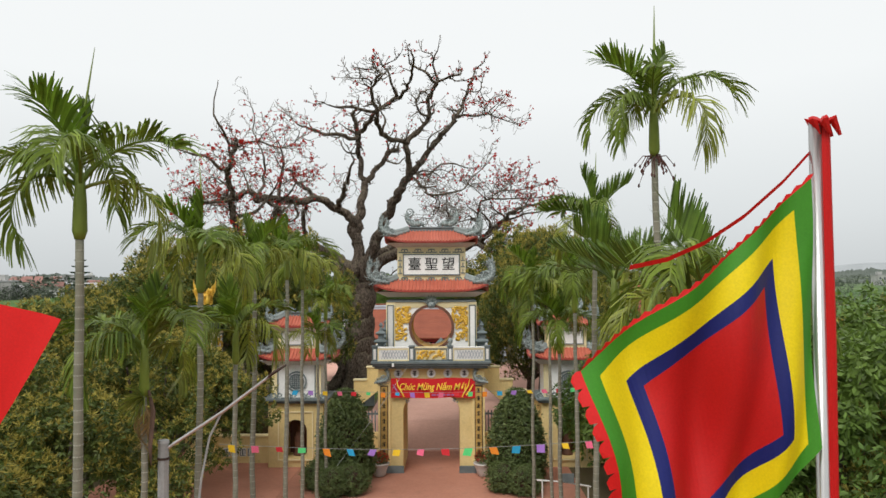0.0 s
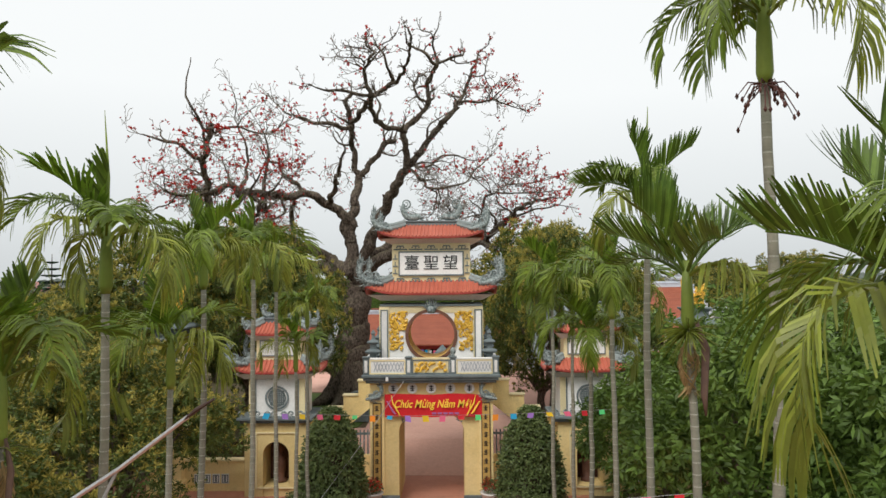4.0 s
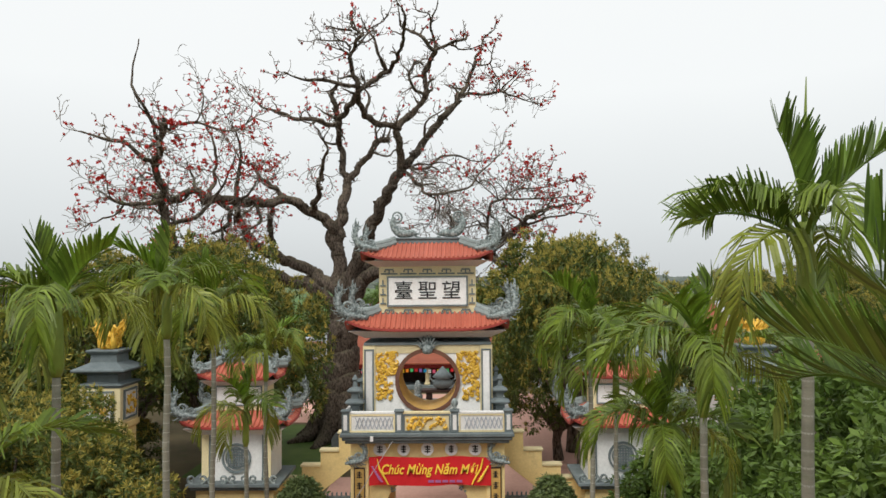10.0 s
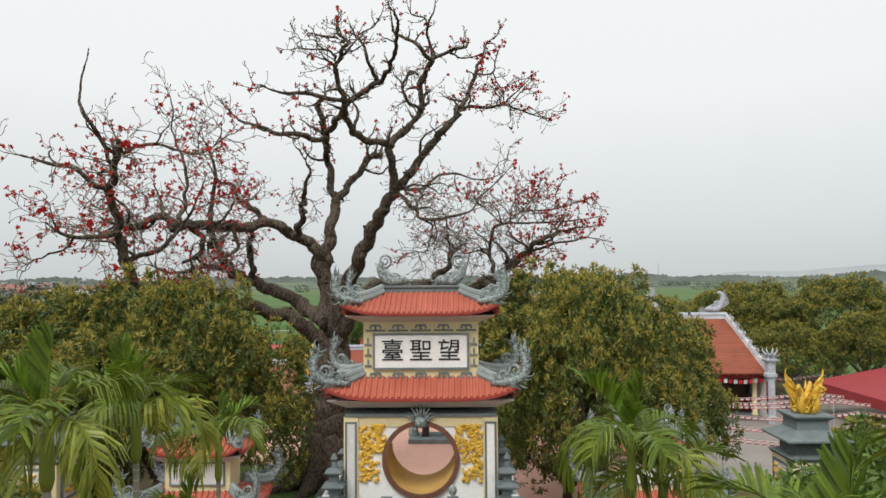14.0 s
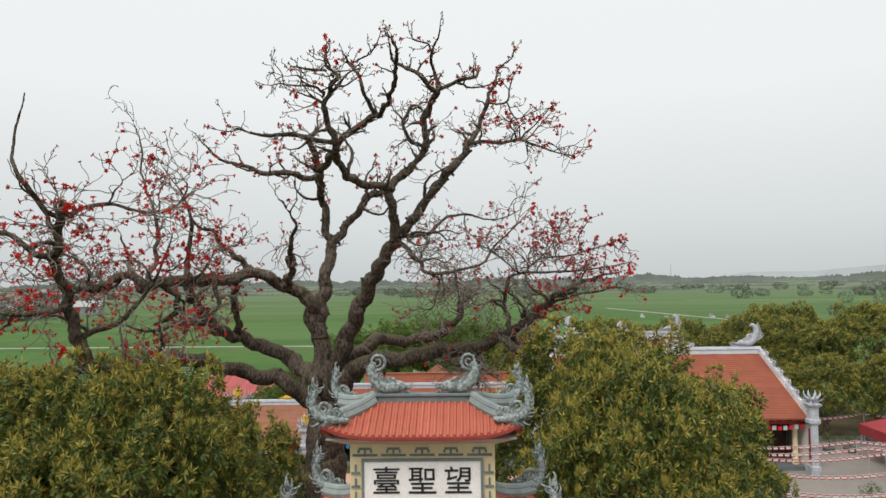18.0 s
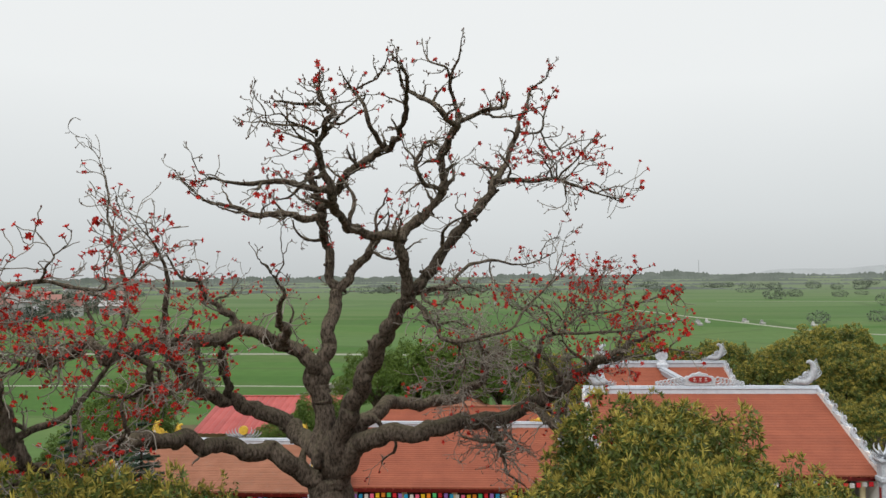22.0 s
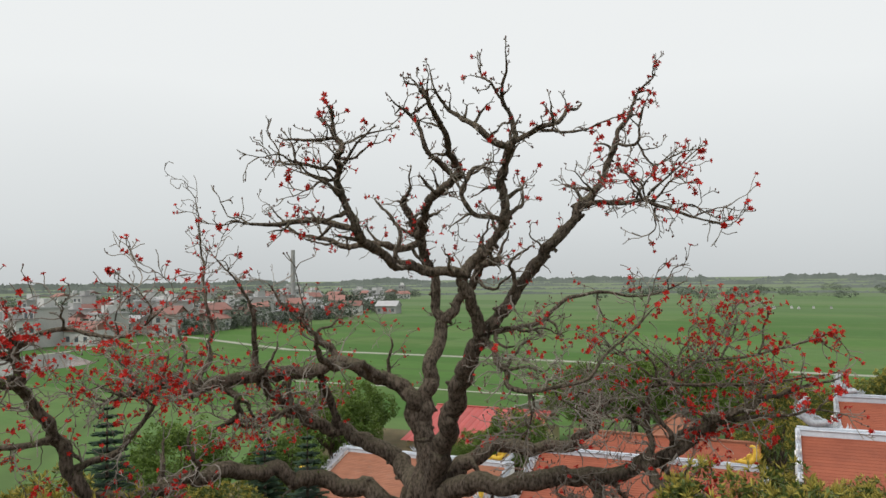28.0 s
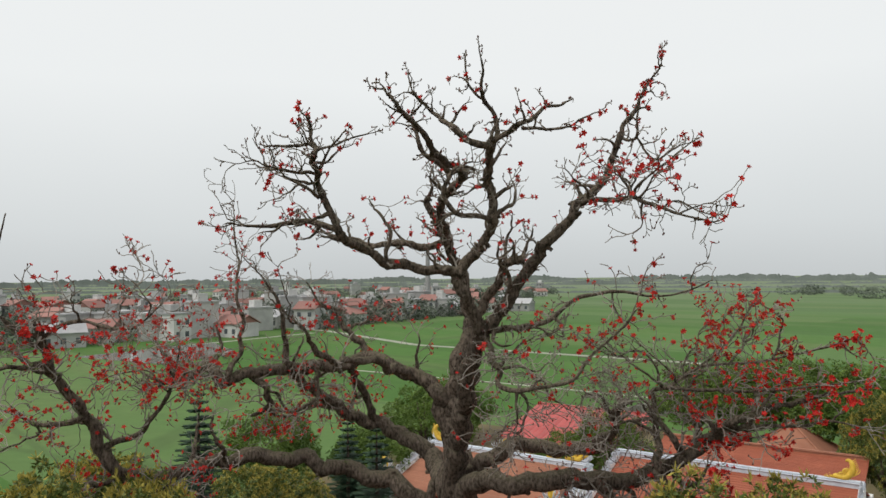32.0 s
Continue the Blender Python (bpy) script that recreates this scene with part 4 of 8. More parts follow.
fret(fr, -1.50, 1.50, 8.24, 8.44, -0.782, 0.62)
for sx in (-1, 1):
    for k in range(3):
        z = 8.55 + k * 0.28
        fr.box((sx * 1.40 - 0.09, -0.815, z), (sx * 1.40 + 0.09, -0.782, z + 0.045)).box((sx * 1.40 - 0.02, -0.815, z + 0.046), (sx * 1.40 + 0.02, -0.782, z + 0.20))
pieces("key_frieze", fr, GREY, top)
part("cornice", Build().box((-1.60, -0.86, 9.80), (1.60, 0.74, 9.88)), GREY, top, bevel=0.01)
curved_roof(gate, -0.05, 2.02, 1.22, 1.08, 0.12, 9.98, 10.48, 0.26, 0.135, 0.60, 0.78, name="upper_roof")
part("small_lamp", Build().box((-1.66, -2.27, 4.60), (-1.56, -2.222, 4.75)), WHITE, gate, "small white lamp fixed to the cornice", bevel=0.01)

# ---- side gates, walls and pillars ----
def side_gate(cx, label):
    g = thing("side_gate", (cx, 32.4, 0), label, "gate", "side gates")
    w = 1.22
    o = [(-w, 0), (-w, 2.86), (w, 2.86), (w, 0), (0.50, 0), (0.50, 1.55)]
    o += [(0.50 * math.cos(math.pi * k / 12), 1.62 + 0.50 * math.sin(math.pi * k / 12)) for k in range(13)]
    o += [(-0.50, 1.55), (-0.50, 0)]
    low = part("lower_wall", Build().prism(o[::-1], -0.9, 0.9), YELLOW, g, "yellow wall with a small round-headed door", bevel=0.012)
    part("door_frame", frame_bars(Build(), -0.78, 0.78, 0.35, 2.5, -0.902, 0.05, 0.04), CREAM, low)
    part("niche_back", Build().box((-0.55, 0.3, 0.3), (0.55, 0.36, 2.3)), BROWN_RIM, low, "dark red-brown back of the niche")
    part("niche_sill", Build().box((-0.49, -0.86, 0.0), (0.49, 0.298, 0.42)), YELLOW, low, bevel=0.01)
    body = Build().lathe([(0.26, 0.0), (0.26, 0.10), (0.16, 0.14), (0.20, 0.45), (0.22, 0.75), (0.17, 1.0), (0.07, 1.08), (0.11, 1.18), (0.10, 1.32), (0.02, 1.44)], (0.0, -0.15, 0.0), 12)
    figure = flat("guardian_statue", body, BROWN_RIM, "small dark red-brown guardian statue standing in the niche", "statue", "", True, group="guardian statues")
    figure.location = (cx, 32.4, 0.42)
    part("ledge", Build().box((-1.36, -1.06, 2.86), (1.36, 1.06, 2.97)).box((-1.46, -1.16, 2.972), (1.46, 1.16, 3.08)), GREY, g, bevel=0.015)
    for k in range(9):
        cb = Build()
        spiral(cb, (-1.28 + k * 0.32, -1.08, 3.06), (1 if k % 2 else -1, 0, 0), (0, 0, 1), 0.26, 0.05)
        part("cloud_carving", cb, CARVED, g, smooth=True)
    wall = part("upper_wall", Build().box((-1.08, -0.72, 3.0), (1.08, 0.72, 4.62)), WHITE, g, bevel=0.01)
    for sx in (-1, 1):
        part("corner_pilaster", Build().box((sx * 0.98 - 0.11, -0.75, 3.0), (sx * 0.98 + 0.11, -0.722, 4.6)), CREAM, wall)
        part("pilaster_line", Build().box((sx * 0.83 - 0.02, -0.76, 3.08), (sx * 0.83 + 0.02, -0.722, 4.5)), GREY, wall)
    part("medallion_rim", annulus(Build(), 0, 3.78, 0.40, 0.46, -0.78, -0.722, 32), GREY, wall, "round blue-grey medallion rim")
    part("medallion_ring", annulus(Build(), 0, 3.78, 0.30, 0.34, -0.775, -0.722, 32), GREY, wall)
    for k in range(-3, 4):
        part("medallion_bar", Build().box((-0.27, -0.77, 3.78 + k * 0.085 - 0.016), (0.27, -0.722, 3.78 + k * 0.085 + 0.016)), GREY, wall)
        part("medallion_bar", Build().box((k * 0.085 - 0.016, -0.772, 3.52), (k * 0.085 + 0.016, -0.722, 4.04)), GREY, wall)
    curved_roof(g, 0, 1.62, 1.15, 0.95, 0.5, 4.82, 5.22, 0.26, 0.15, 0.62, 0)
    box = part("top_wall", Build().box((-0.88, -0.46, 5.1), (0.88, 0.46, 6.12)), CREAM, g, bevel=0.01)
    part("top_panel", Build().box((-0.70, -0.50, 5.4), (0.70, -0.462, 5.95)), WHITE, box, bevel=0.006)
    part("panel_border", frame_bars(Build(), -0.74, 0.74, 5.36, 5.99, -0.462, 0.04, 0.05), GREY, box)
    curved_roof(g, 0, 1.20, 0.80, 0.72, 0.08, 6.26, 6.66, 0.22, 0.14, 0.38, 0.5, name="upper_roof")
    return g


side_gate(GX - 6.03, "small yellow side gate with two curved red roofs")
side_gate(GX + 6.03, "small yellow side gate with two curved red roofs")
for sx in (-1, 1):
    st = thing("stepped_parapet", (GX, 33.6, 0), "yellow stair parapet stepping down from the gate storey", "wall", "stair parapets", kind="structure")
    outline = [(2.30, 4.15), (2.30, 3.30), (4.30, 1.72), (4.30, 0.0), (4.85, 0.0), (4.85, 2.62), (4.35, 2.62), (4.35, 3.05), (3.72, 3.05), (3.72, 3.55), (3.10, 3.55), (3.10, 4.15)]
    pts = [(sx * x, z) for x, z in outline]
    part("parapet_wall", Build().prism(pts if sx > 0 else pts[::-1], -0.15, 0.15), YELLOW, st, bevel=0.01)
    for (xa, xb, z) in ((2.30, 3.14, 4.152), (3.10, 3.76, 3.552), (3.72, 4.39, 3.052), (4.31, 4.90, 2.622)):
        part("coping", Build().box((min(sx * xa, sx * xb), -0.2, z), (max(sx * xa, sx * xb), 0.2, z + 0.07)), CREAM, st, bevel=0.01)
    part("base_wall", Build().box((min(sx * 2.3, sx * 4.297), -0.12, 0), (max(sx * 2.3, sx * 4.297), 0.12, 1.15)), YELLOW, st, bevel=0.01)
    for k in range(12):
        part("baluster", Build().box((sx * (2.42 + 0.155 * k) - 0.025, -0.03, 1.15), (sx * (2.42 + 0.155 * k) + 0.025, 0.03, 2.02 if k > 9 else 2.15)), GREY, st)
    part("rail", Build().box((min(sx * 2.3, sx * 4.29), -0.05, 1.95), (max(sx * 2.3, sx * 4.29), 0.05, 2.03)), GREY, st)
    lw = thing("compound_wall", (GX + sx * 8.55, 32.4, 0), "low yellow compound wall with pierced tiles", "wall", "compound walls", kind="structure")
    part("wall_body", Build().box((-1.30, -0.14, 0), (1.30, 0.14, 1.22)), YELLOW, lw, bevel=0.01)
    part("wall_coping", Build().box((-1.34, -0.2, 1.222), (1.34, 0.2, 1.30)), CREAM, lw, bevel=0.015)
    for k in range(4):
        tl = part("pierced_tile", Build().box((-0.9 + 0.36 * k, -0.165, 0.35), (-0.60 + 0.36 * k, -0.142, 0.72)), WHITE, lw)
        part("tile_mark", frame_bars(Build().box((-0.78 + 0.36 * k, -0.18, 0.42), (-0.72 + 0.36 * k, -0.166, 0.66)), -0.87 + 0.36 * k, -0.63 + 0.36 * k, 0.38, 0.69, -0.166, 0.03, 0.012), GREY, tl)
    pl = thing("phoenix_pillar", (GX + sx * 10.45, 32.5, 0), "square yellow pillar with grey cap and golden phoenix", "pillar", "phoenix pillars")
    part("shaft", Build().square_lathe([(0.72, 0), (0.72, 0.5), (0.62, 0.56), (0.62, 4.55), (0.70, 4.62), (0.70, 4.8)]), YELLOW, pl, bevel=0.012)
    head = part("lantern_head", Build().square_lathe([(0.66, 4.8), (0.66, 5.95)]), CREAM, pl, bevel=0.01)
    for a in range(4):
        m = Matrix.Rotation(math.pi / 2 * a, 4, "Z")
        for nm, bb, mm in (("head_panel", Build().box((-0.40, -0.70, 4.98), (0.40, -0.662, 5.80)), WHITE), ("panel_frame", frame_bars(Build(), -0.46, 0.46, 4.92, 5.86, -0.662, 0.06, 0.06), GREY)):
            bb.v = [tuple(m @ Vector(p)) for p in bb.v]
            part(nm, bb, mm, head)
        gb = Build()
        gold_swirl(gb, -0.3, 0.3, 5.08, 5.70, -0.70, random.Random(a), 16, 0.05)
        gb.v = [tuple(m @ Vector(p)) for p in gb.v]
        part("gold_relief", gb, GOLD, head)
    part("cap", Build().square_lathe([(0.68, 5.95), (0.74, 6.05), (0.50, 6.12), (0.50, 6.36), (0.86, 6.48), (0.86, 6.54), (0.44, 6.74), (0.42, 6.98), (0.54, 7.08), (0.54, 7.14)]), GREY, pl, bevel=0.012)
    ph = Build().lathe([(0.10, 0.0), (0.30, 0.10), (0.34, 0.28), (0.22, 0.46), (0.05, 0.56)], (0, 0, 0), 10)
    for a in range(4):
        d = Vector((math.cos(a * 1.571 + 0.78), math.sin(a * 1.571 + 0.78), 0))
        line = curve_through([(*(d * 0.1), 0.14), (*(d * 0.34 + Vector((0, 0, 0.22))), 0.13), (*(d * 0.28 + Vector((0, 0, 0.55))), 0.10), (*(d * 0.45 + Vector((0, 0, 0.72))), 0.06)], 3)
        ph.tube([q[:3] for q in line], [q[3] for q in line], 7)
        side = Vector((-d.y, d.x, 0))
        for k in range(7):
            flame(ph, d * (0.15 + 0.05 * k) + Vector((0, 0, 0.06 + 0.09 * k)), d, Vector((0, 0, 0.7)) + d * 0.8, 0.20)
        for s in (-1, 1):
            for k in range(5):
                flame(ph, d * 0.26 + side * s * 0.1 + Vector((0, 0, 0.12 + 0.07 * k)), side * s + d * 0.4, Vector((0, 0, 0.8)) + d * 0.3 + side * s * 0.25 * k, 0.15 + 0.03 * k)
            spiral(ph, tuple(d * 0.34 + side * s * 0.16 + Vector((0, 0, 0.05))), tuple(side * s), (0, 0, 1), 0.16, 0.035)
        ph.lathe([(0.0, -0.07), (0.075, -0.02), (0.06, 0.05), (0.0, 0.09)], tuple(d * 0.47 + Vector((0, 0, 0.74))), 7)
        ph.tube([d * 0.5 + Vector((0, 0, 0.74)), d * 0.60 + Vector((0, 0, 0.72)), d * 0.64 + Vector((0, 0, 0.66))], [0.045, 0.03, 0.008], 5)
    for k in range(26):
        aa, hh = k * 2.4, 0.10 + 0.022 * k
        d = Vector((math.cos(aa), math.sin(aa), 0))
        flame(ph, d * 0.24 + Vector((0, 0, hh)), d, Vector((0, 0, 0.9)) + d * 0.5, 0.24)
    for s in (-1, 1):
        for k in range(7):
            flame(ph, Vector((s * (0.20 + 0.03 * k), 0.02 * (k % 3), 0.40 + 0.07 * k)), Vector((s, 0, 0)), Vector((s * (0.75 - 0.10 * k), 0, 1)), 0.40)
    ob = part("phoenix_finial", ph, GOLD, pl, "golden four-headed phoenix", smooth=True)
    ob.location = (0, 0, 7.13)
    ob.scale = (0.86, 0.86, 1.0)

# ---- temple halls ----
def tiled_slope(x0, x1, y0, z0, y1, z1, courses, thick=0.10, lap=0.014):
    """A roof slope laid in overlapping courses from the eave (y0, z0) to the ridge (y1, z1)."""
    out = []
    for i in range(courses):
        b = Build()
        a, c = i / courses, (i + 1.12) / courses
        p = [(lerp(y0, y1, a), lerp(z0, z1, a)), (lerp(y0, y1, min(c, 1)), lerp(z0, z1, min(c, 1)))]
        q = [(x0, p[0][0], p[0][1] + lap), (x1, p[0][0], p[0][1] + lap), (x1, p[1][0], p[1][1]), (x0, p[1][0], p[1][1])]
        q += [(x, y, z - thick) for x, y, z in q]
        b.add(q, [(0, 1, 2, 3), (7, 6, 5, 4), (0, 4, 5, 1), (1, 5, 6, 2), (2, 6, 7, 3), (3, 7, 4, 0)] if y1 > y0 else [(3, 2, 1, 0), (4, 5, 6, 7), (1, 5, 4, 0), (2, 6, 5, 1), (3, 7, 6, 2), (0, 4, 7, 3)])
        out.append(b)
    return out


def lay_courses(name, builds, tile, parent, label=""):
    """The slope's boards as one part that carries its tile courses."""
    base = part(name, builds[0], tile, parent, label)
    for b in builds[1:]:
        part("tile_course", b, tile, base)
    return base


def hall(name, x0, x1, ye, ze, yr, zr, yb, zb, label, tile, floor=0.9, columns=5, dragons=0.9, ridge_h=0.45, gable=True, garland=False, body=None, ridge=None):
    cx = (x0 + x1) / 2
    h = thing(name, (cx, yr, floor), label, "hall", "temple halls")
    a, b = x0 - cx, x1 - cx
    roof = lay_courses("roof_front", tiled_slope(a, b, ye - yr, ze - floor, 0, zr - floor, 30), tile, h, "orange clay tile slope")
    lay_courses("roof_back", tiled_slope(a, b, yb - yr, zb - floor, 0, zr - floor, 24), tile, h)
    zz = zr - floor
    rg = part("ridge", Build().box((a - 0.05, -0.16, zz - 0.08), (b + 0.05, 0.16, zz + ridge_h * 0.55)).box((a - 0.08, -0.22, zz + ridge_h * 0.552), (b + 0.08, 0.22, zz + ridge_h * 0.72)).box((a - 0.05, -0.12, zz + ridge_h * 0.722), (b + 0.05, 0.12, zz + ridge_h)), ridge or RIDGE, h, "pale blue-grey moulded ridge", bevel=0.02)
    if dragons:
        for sx, x in ((-1, a + 0.5 * dragons), (1, b - 0.5 * dragons)):
            d = part("ridge_dragon", ridge_dragon(dragons, sx, False), PALE_CARVED, rg, "pale carved dragon", smooth=True)
            d.location = (x, 0, zz + ridge_h)
    wall_y0, wall_y1 = ye - yr + 2.4, yb - yr - 0.9
    low = min(ze, zb) - floor
    # default dark colour stands in for the shade inside the open hall
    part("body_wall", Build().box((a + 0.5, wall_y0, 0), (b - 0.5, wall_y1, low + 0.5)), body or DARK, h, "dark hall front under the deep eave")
    part("plinth", Build().box((a + 0.2, ye - yr + 0.5, 0), (b - 0.2, wall_y1 + 0.3, 0.32)), GREY, h, bevel=0.03)
    part("eave_beam", Build().box((a + 0.15, ye - yr + 0.35, ze - floor - 0.42), (b - 0.15, ye - yr + 0.6, ze - floor - 0.14)), RED_WOOD, h, bevel=0.02)
    for k in range(columns):
        x = lerp(a + 0.6, b - 0.6, k / (columns - 1))
        part("column", Build().lathe([(0.24, 0.32), (0.24, 0.45), (0.17, 0.52), (0.16, ze - floor - 0.45), (0.20, ze - floor - 0.40)], (x, ye - yr + 0.9, 0), 12), CREAM, h, smooth=True)
    for k in range(int((b - a) / 0.55)):
        x = a + 0.3 + k * 0.55
        part("rafter_end", Build().box((x - 0.045, ye - yr + 0.05, ze - floor - 0.20), (x + 0.045, ye - yr + 0.6, ze - floor - 0.11)), RED_WOOD, h)
    if gable:
        for sx, x in ((-1, a), (1, b)):
            steps = 7
            gw = part("gable_wall", Build().box((x - 0.13, 0, 0), (x + 0.13, wall_y1, lerp(zr, zb, 0.7) - floor)), WHITE, h, "white gable wall with stepped pale coping", bevel=0.01)
            for k in range(steps):
                y0, y1 = lerp(ye - yr - 0.1, 0, k / steps), lerp(ye - yr - 0.1, 0, (k + 1) / steps)
                top = lerp(ze, zr, (k + 0.9) / steps) - floor
                part("gable_step", Build().box((x - 0.13, y0, 0.0), (x + 0.13, y1 - 0.002, top + 0.10)), WHITE, gw, bevel=0.01)
            part("gable_coping", Build().tube([(x, lerp(ye - yr - 0.1, 0, k / 8), lerp(ze, zr, k / 8) - floor + 0.26) for k in range(9)], [0.14] * 9, 6), RIDGE, gw)
            for k in range(6):
                f = Build()
                for q in range(4):
                    flame(f, (0, -0.18 + 0.12 * q, 0), (0, 1, 0), (0, 0, 1), 0.42 + 0.14 * (q % 2))
                spiral(f, (0, -0.25, -0.05), (0, 1, 0), (0, 0, 1), 0.42, 0.07, 1.3)
                fo = part("gable_flame", f, PALE_CARVED, gw, smooth=True)
                fo.location = (x, lerp(ye - yr, 0, (k + 0.6) / 6.6), lerp(ze, zr, (k + 0.6) / 6.6) - floor + 0.32)
            pil = part("corner_pillar", Build().square_lathe([(0.30, 0), (0.30, 0.5), (0.22, 0.55), (0.22, ze - floor - 0.35), (0.34, ze - floor - 0.2), (0.34, ze - floor), (0.26, ze - floor + 0.05), (0.26, ze - floor + 0.75), (0.40, ze - floor + 0.9), (0.40, ze - floor + 0.98), (0.16, ze - floor + 1.1), (0.12, ze - floor + 1.25)], (x, ye - yr - 0.3, 0)), PALE_CARVED, h, "pale carved corner pillar with a flower finial", bevel=0.015)
            for q in (-1, 1):
                part("couplet_board", Build().box((x + q * 0.222 - 0.02 * (q < 0), ye - yr - 0.40, 0.75), (x + q * 0.222 + 0.02 * (q > 0), ye - yr - 0.20, ze - floor - 0.55)), RED_WOOD, pil, "narrow dark red board")
            for zc, rr in ((0.16, 0.36), (0.50, 0.42)):
                f = Build()
                for q in range(8):
                    aa = q * 0.785 + zc
                    flame(f, (0.20 * math.cos(aa), 0.20 * math.sin(aa), 0), (math.cos(aa), math.sin(aa), 0), (0.9 * math.cos(aa), 0.9 * math.sin(aa), 0.8), rr)
                fo = part("carved_collar", f, PALE_CARVED, pil, smooth=True)
                fo.location = (x, ye - yr - 0.3, ze - floor + 0.55 + zc)
            f = Build()
            for q in range(8):
                aa = q * 0.785
                flame(f, (0.1 * math.cos(aa), 0.1 * math.sin(aa), 0), (math.cos(aa), math.sin(aa), 0), (0.3 * math.cos(aa), 0.3 * math.sin(aa), 1), 0.62)
            fo = part("flower_finial", f, PALE_CARVED, pil, smooth=True)
            fo.location = (x, ye - yr - 0.3, ze - floor + 1.15)
    if garland:
        for row in range(2):
            for k in range(int((b - a) / 0.34)):
                x = a + 0.3 + k * 0.34
                m = list(PLASTIC.values())[(k * 5 + row) % 8] if garland == "mixed" else (PLASTIC["white"] if k % 2 else PLASTIC["red"])
                z = ze - floor - 0.46 - row * 0.02 - 0.05 * math.sin(k * 0.7)
                if garland == "mixed" and row:
                    continue
                part("paper_flag", Build().box((x, ye - yr + 0.25 + row * 0.08, z - 0.26), (x + 0.22, ye - yr + 0.258 + row * 0.08, z)), m, h)
    return h


hall_side = hall("side_hall", 6.5, 21.6, 62.6, 4.25, 70.2, 7.55, 76.5, 4.6, "large side hall with orange tile roof and carved pale ridge", ROOF_TILE, columns=5, dragons=1.35, garland="red")
sign = part("ridge_sign", Build().prism([(-1.0, 0), (1.0, 0), (1.02, 0.45), (0.86, 0.62), (0.62, 0.64), (0.48, 0.78), (0.2, 0.82), (0.0, 0.92), (-0.2, 0.82), (-0.48, 0.78), (-0.62, 0.64), (-0.86, 0.62), (-1.02, 0.45)], -0.14, 0.14), PALE_CARVED, hall_side, "pale carved ridge crest with a dark red name plate", bevel=0.03)
sign.location = (0.0, 0, 7.55 - 0.9 + 0.45)
plate = Build()
plate.prism([(0.62 * math.cos(t * 0.3927) + (0.14 if math.cos(t * 0.3927) > 0 else -0.14), 0.42 + 0.21 * math.sin(t * 0.3927)) for t in range(16)][::-1], -0.19, -0.142)
part("name_plate", plate, RED_WOOD, sign)
pb = Build()
for k in (-1, 0, 1):
    pb.box((k * 0.36 - 0.10, -0.205, 0.32), (k * 0.36 + 0.10, -0.192, 0.35)).box((k * 0.36 - 0.08, -0.205, 0.47), (k * 0.36 + 0.08, -0.192, 0.50)).box((k * 0.36 - 0.015, -0.208, 0.29), (k * 0.36 + 0.015, -0.1925, 0.55))
part("inscription_mark", pb, PLASTIC["white"], sign)
for sx in (-1, 1):
    for k in range(7):
        sc = Build()
        spiral(sc, (sx * (1.15 + 0.26 * k), 0, 0.02), (sx, 0, 0), (0, 0, 1), 0.55 - 0.05 * k, 0.07)
        part("crest_scroll", sc, PALE_CARVED, sign, smooth=True)
hall("rear_hall", 9.0, 18.8, 75.6, 5.6, 80.4, 8.0, 85.0, 5.6, "rear hall with orange tile roof and pale ridge", ROOF_TILE, columns=4, dragons=1.1, gable=True)
cross = thing("cross_wing", (13.9, 75.4, 0.9), "short cross wing roof joining the two halls", "hall", "temple halls")
for sx in (-1, 1):
    part("roof_slope", Build().add([(sx * 2.6, -4.6, 4.9), (sx * 2.6, 4.6, 4.9), (0, 4.6, 6.6), (0, -4.6, 6.6), (sx * 2.6, -4.6, 4.8), (sx * 2.6, 4.6, 4.8), (0, 4.6, 6.5), (0, -4.6, 6.5)], [(0, 1, 2, 3), (7, 6, 5, 4), (0, 3, 7, 4), (1, 5, 6, 2), (0, 4, 5, 1)]), ROOF_TILE, cross)
part("ridge", Build().box((-0.22, -4.9, 6.55), (0.22, 4.8, 6.84)).box((-0.30, -4.9, 6.842), (0.30, 4.8, 6.95)).box((-0.20, -4.9, 6.952), (0.20, 4.8, 7.08)), RIDGE, cross, bevel=0.02)
part("wing_wall", Build().box((-2.3, -4.4, 0), (2.3, 4.4, 4.85)), CREAM, cross)
part("crest_foot", Build().square_lathe([(0.42, 7.0), (0.46, 7.3), (0.30, 7.42), (0.24, 7.62)], (0, 4.9, 0)), PALE_CARVED, cross, bevel=0.02)
part("crest_disc", annulus(Build(), 0, 7.98, 0.02, 0.40, 4.78, 5.02, 24), PALE_CARVED, cross, "pale round crest")
part("crest_rim", annulus(Build(), 0, 7.98, 0.40, 0.47, 4.74, 5.06, 24), RIDGE, cross)
main_hall = hall("main_hall", -8.6, 4.75, 64.2, 2.95, 70.4, 5.25, 74.6, 3.7, "long main hall with worn orange tile roof", ROOF_TILE, columns=5, dragons=0, ridge_h=0.34, garland="mixed")
hall("inner_hall", -8.0, 4.4, 73.0, 3.9, 77.0, 5.35, 81.0, 3.7, "inner hall with a plain dark ridge", ROOF_TILE, columns=3, dragons=0, ridge_h=0.16, gable=False, ridge=ROOF_DULL, body=CREAM)
hall("west_hall", -22.6, -10.2, 64.4, 2.55, 69.6, 4.25, 74.0, 3.0, "lower hall with weathered tiles and a pale ridge", ROOF_DULL, columns=4, dragons=0.6, ridge_h=0.34, garland="mixed")
west = next(o for o in bpy.data.objects if o.name == "west_hall")
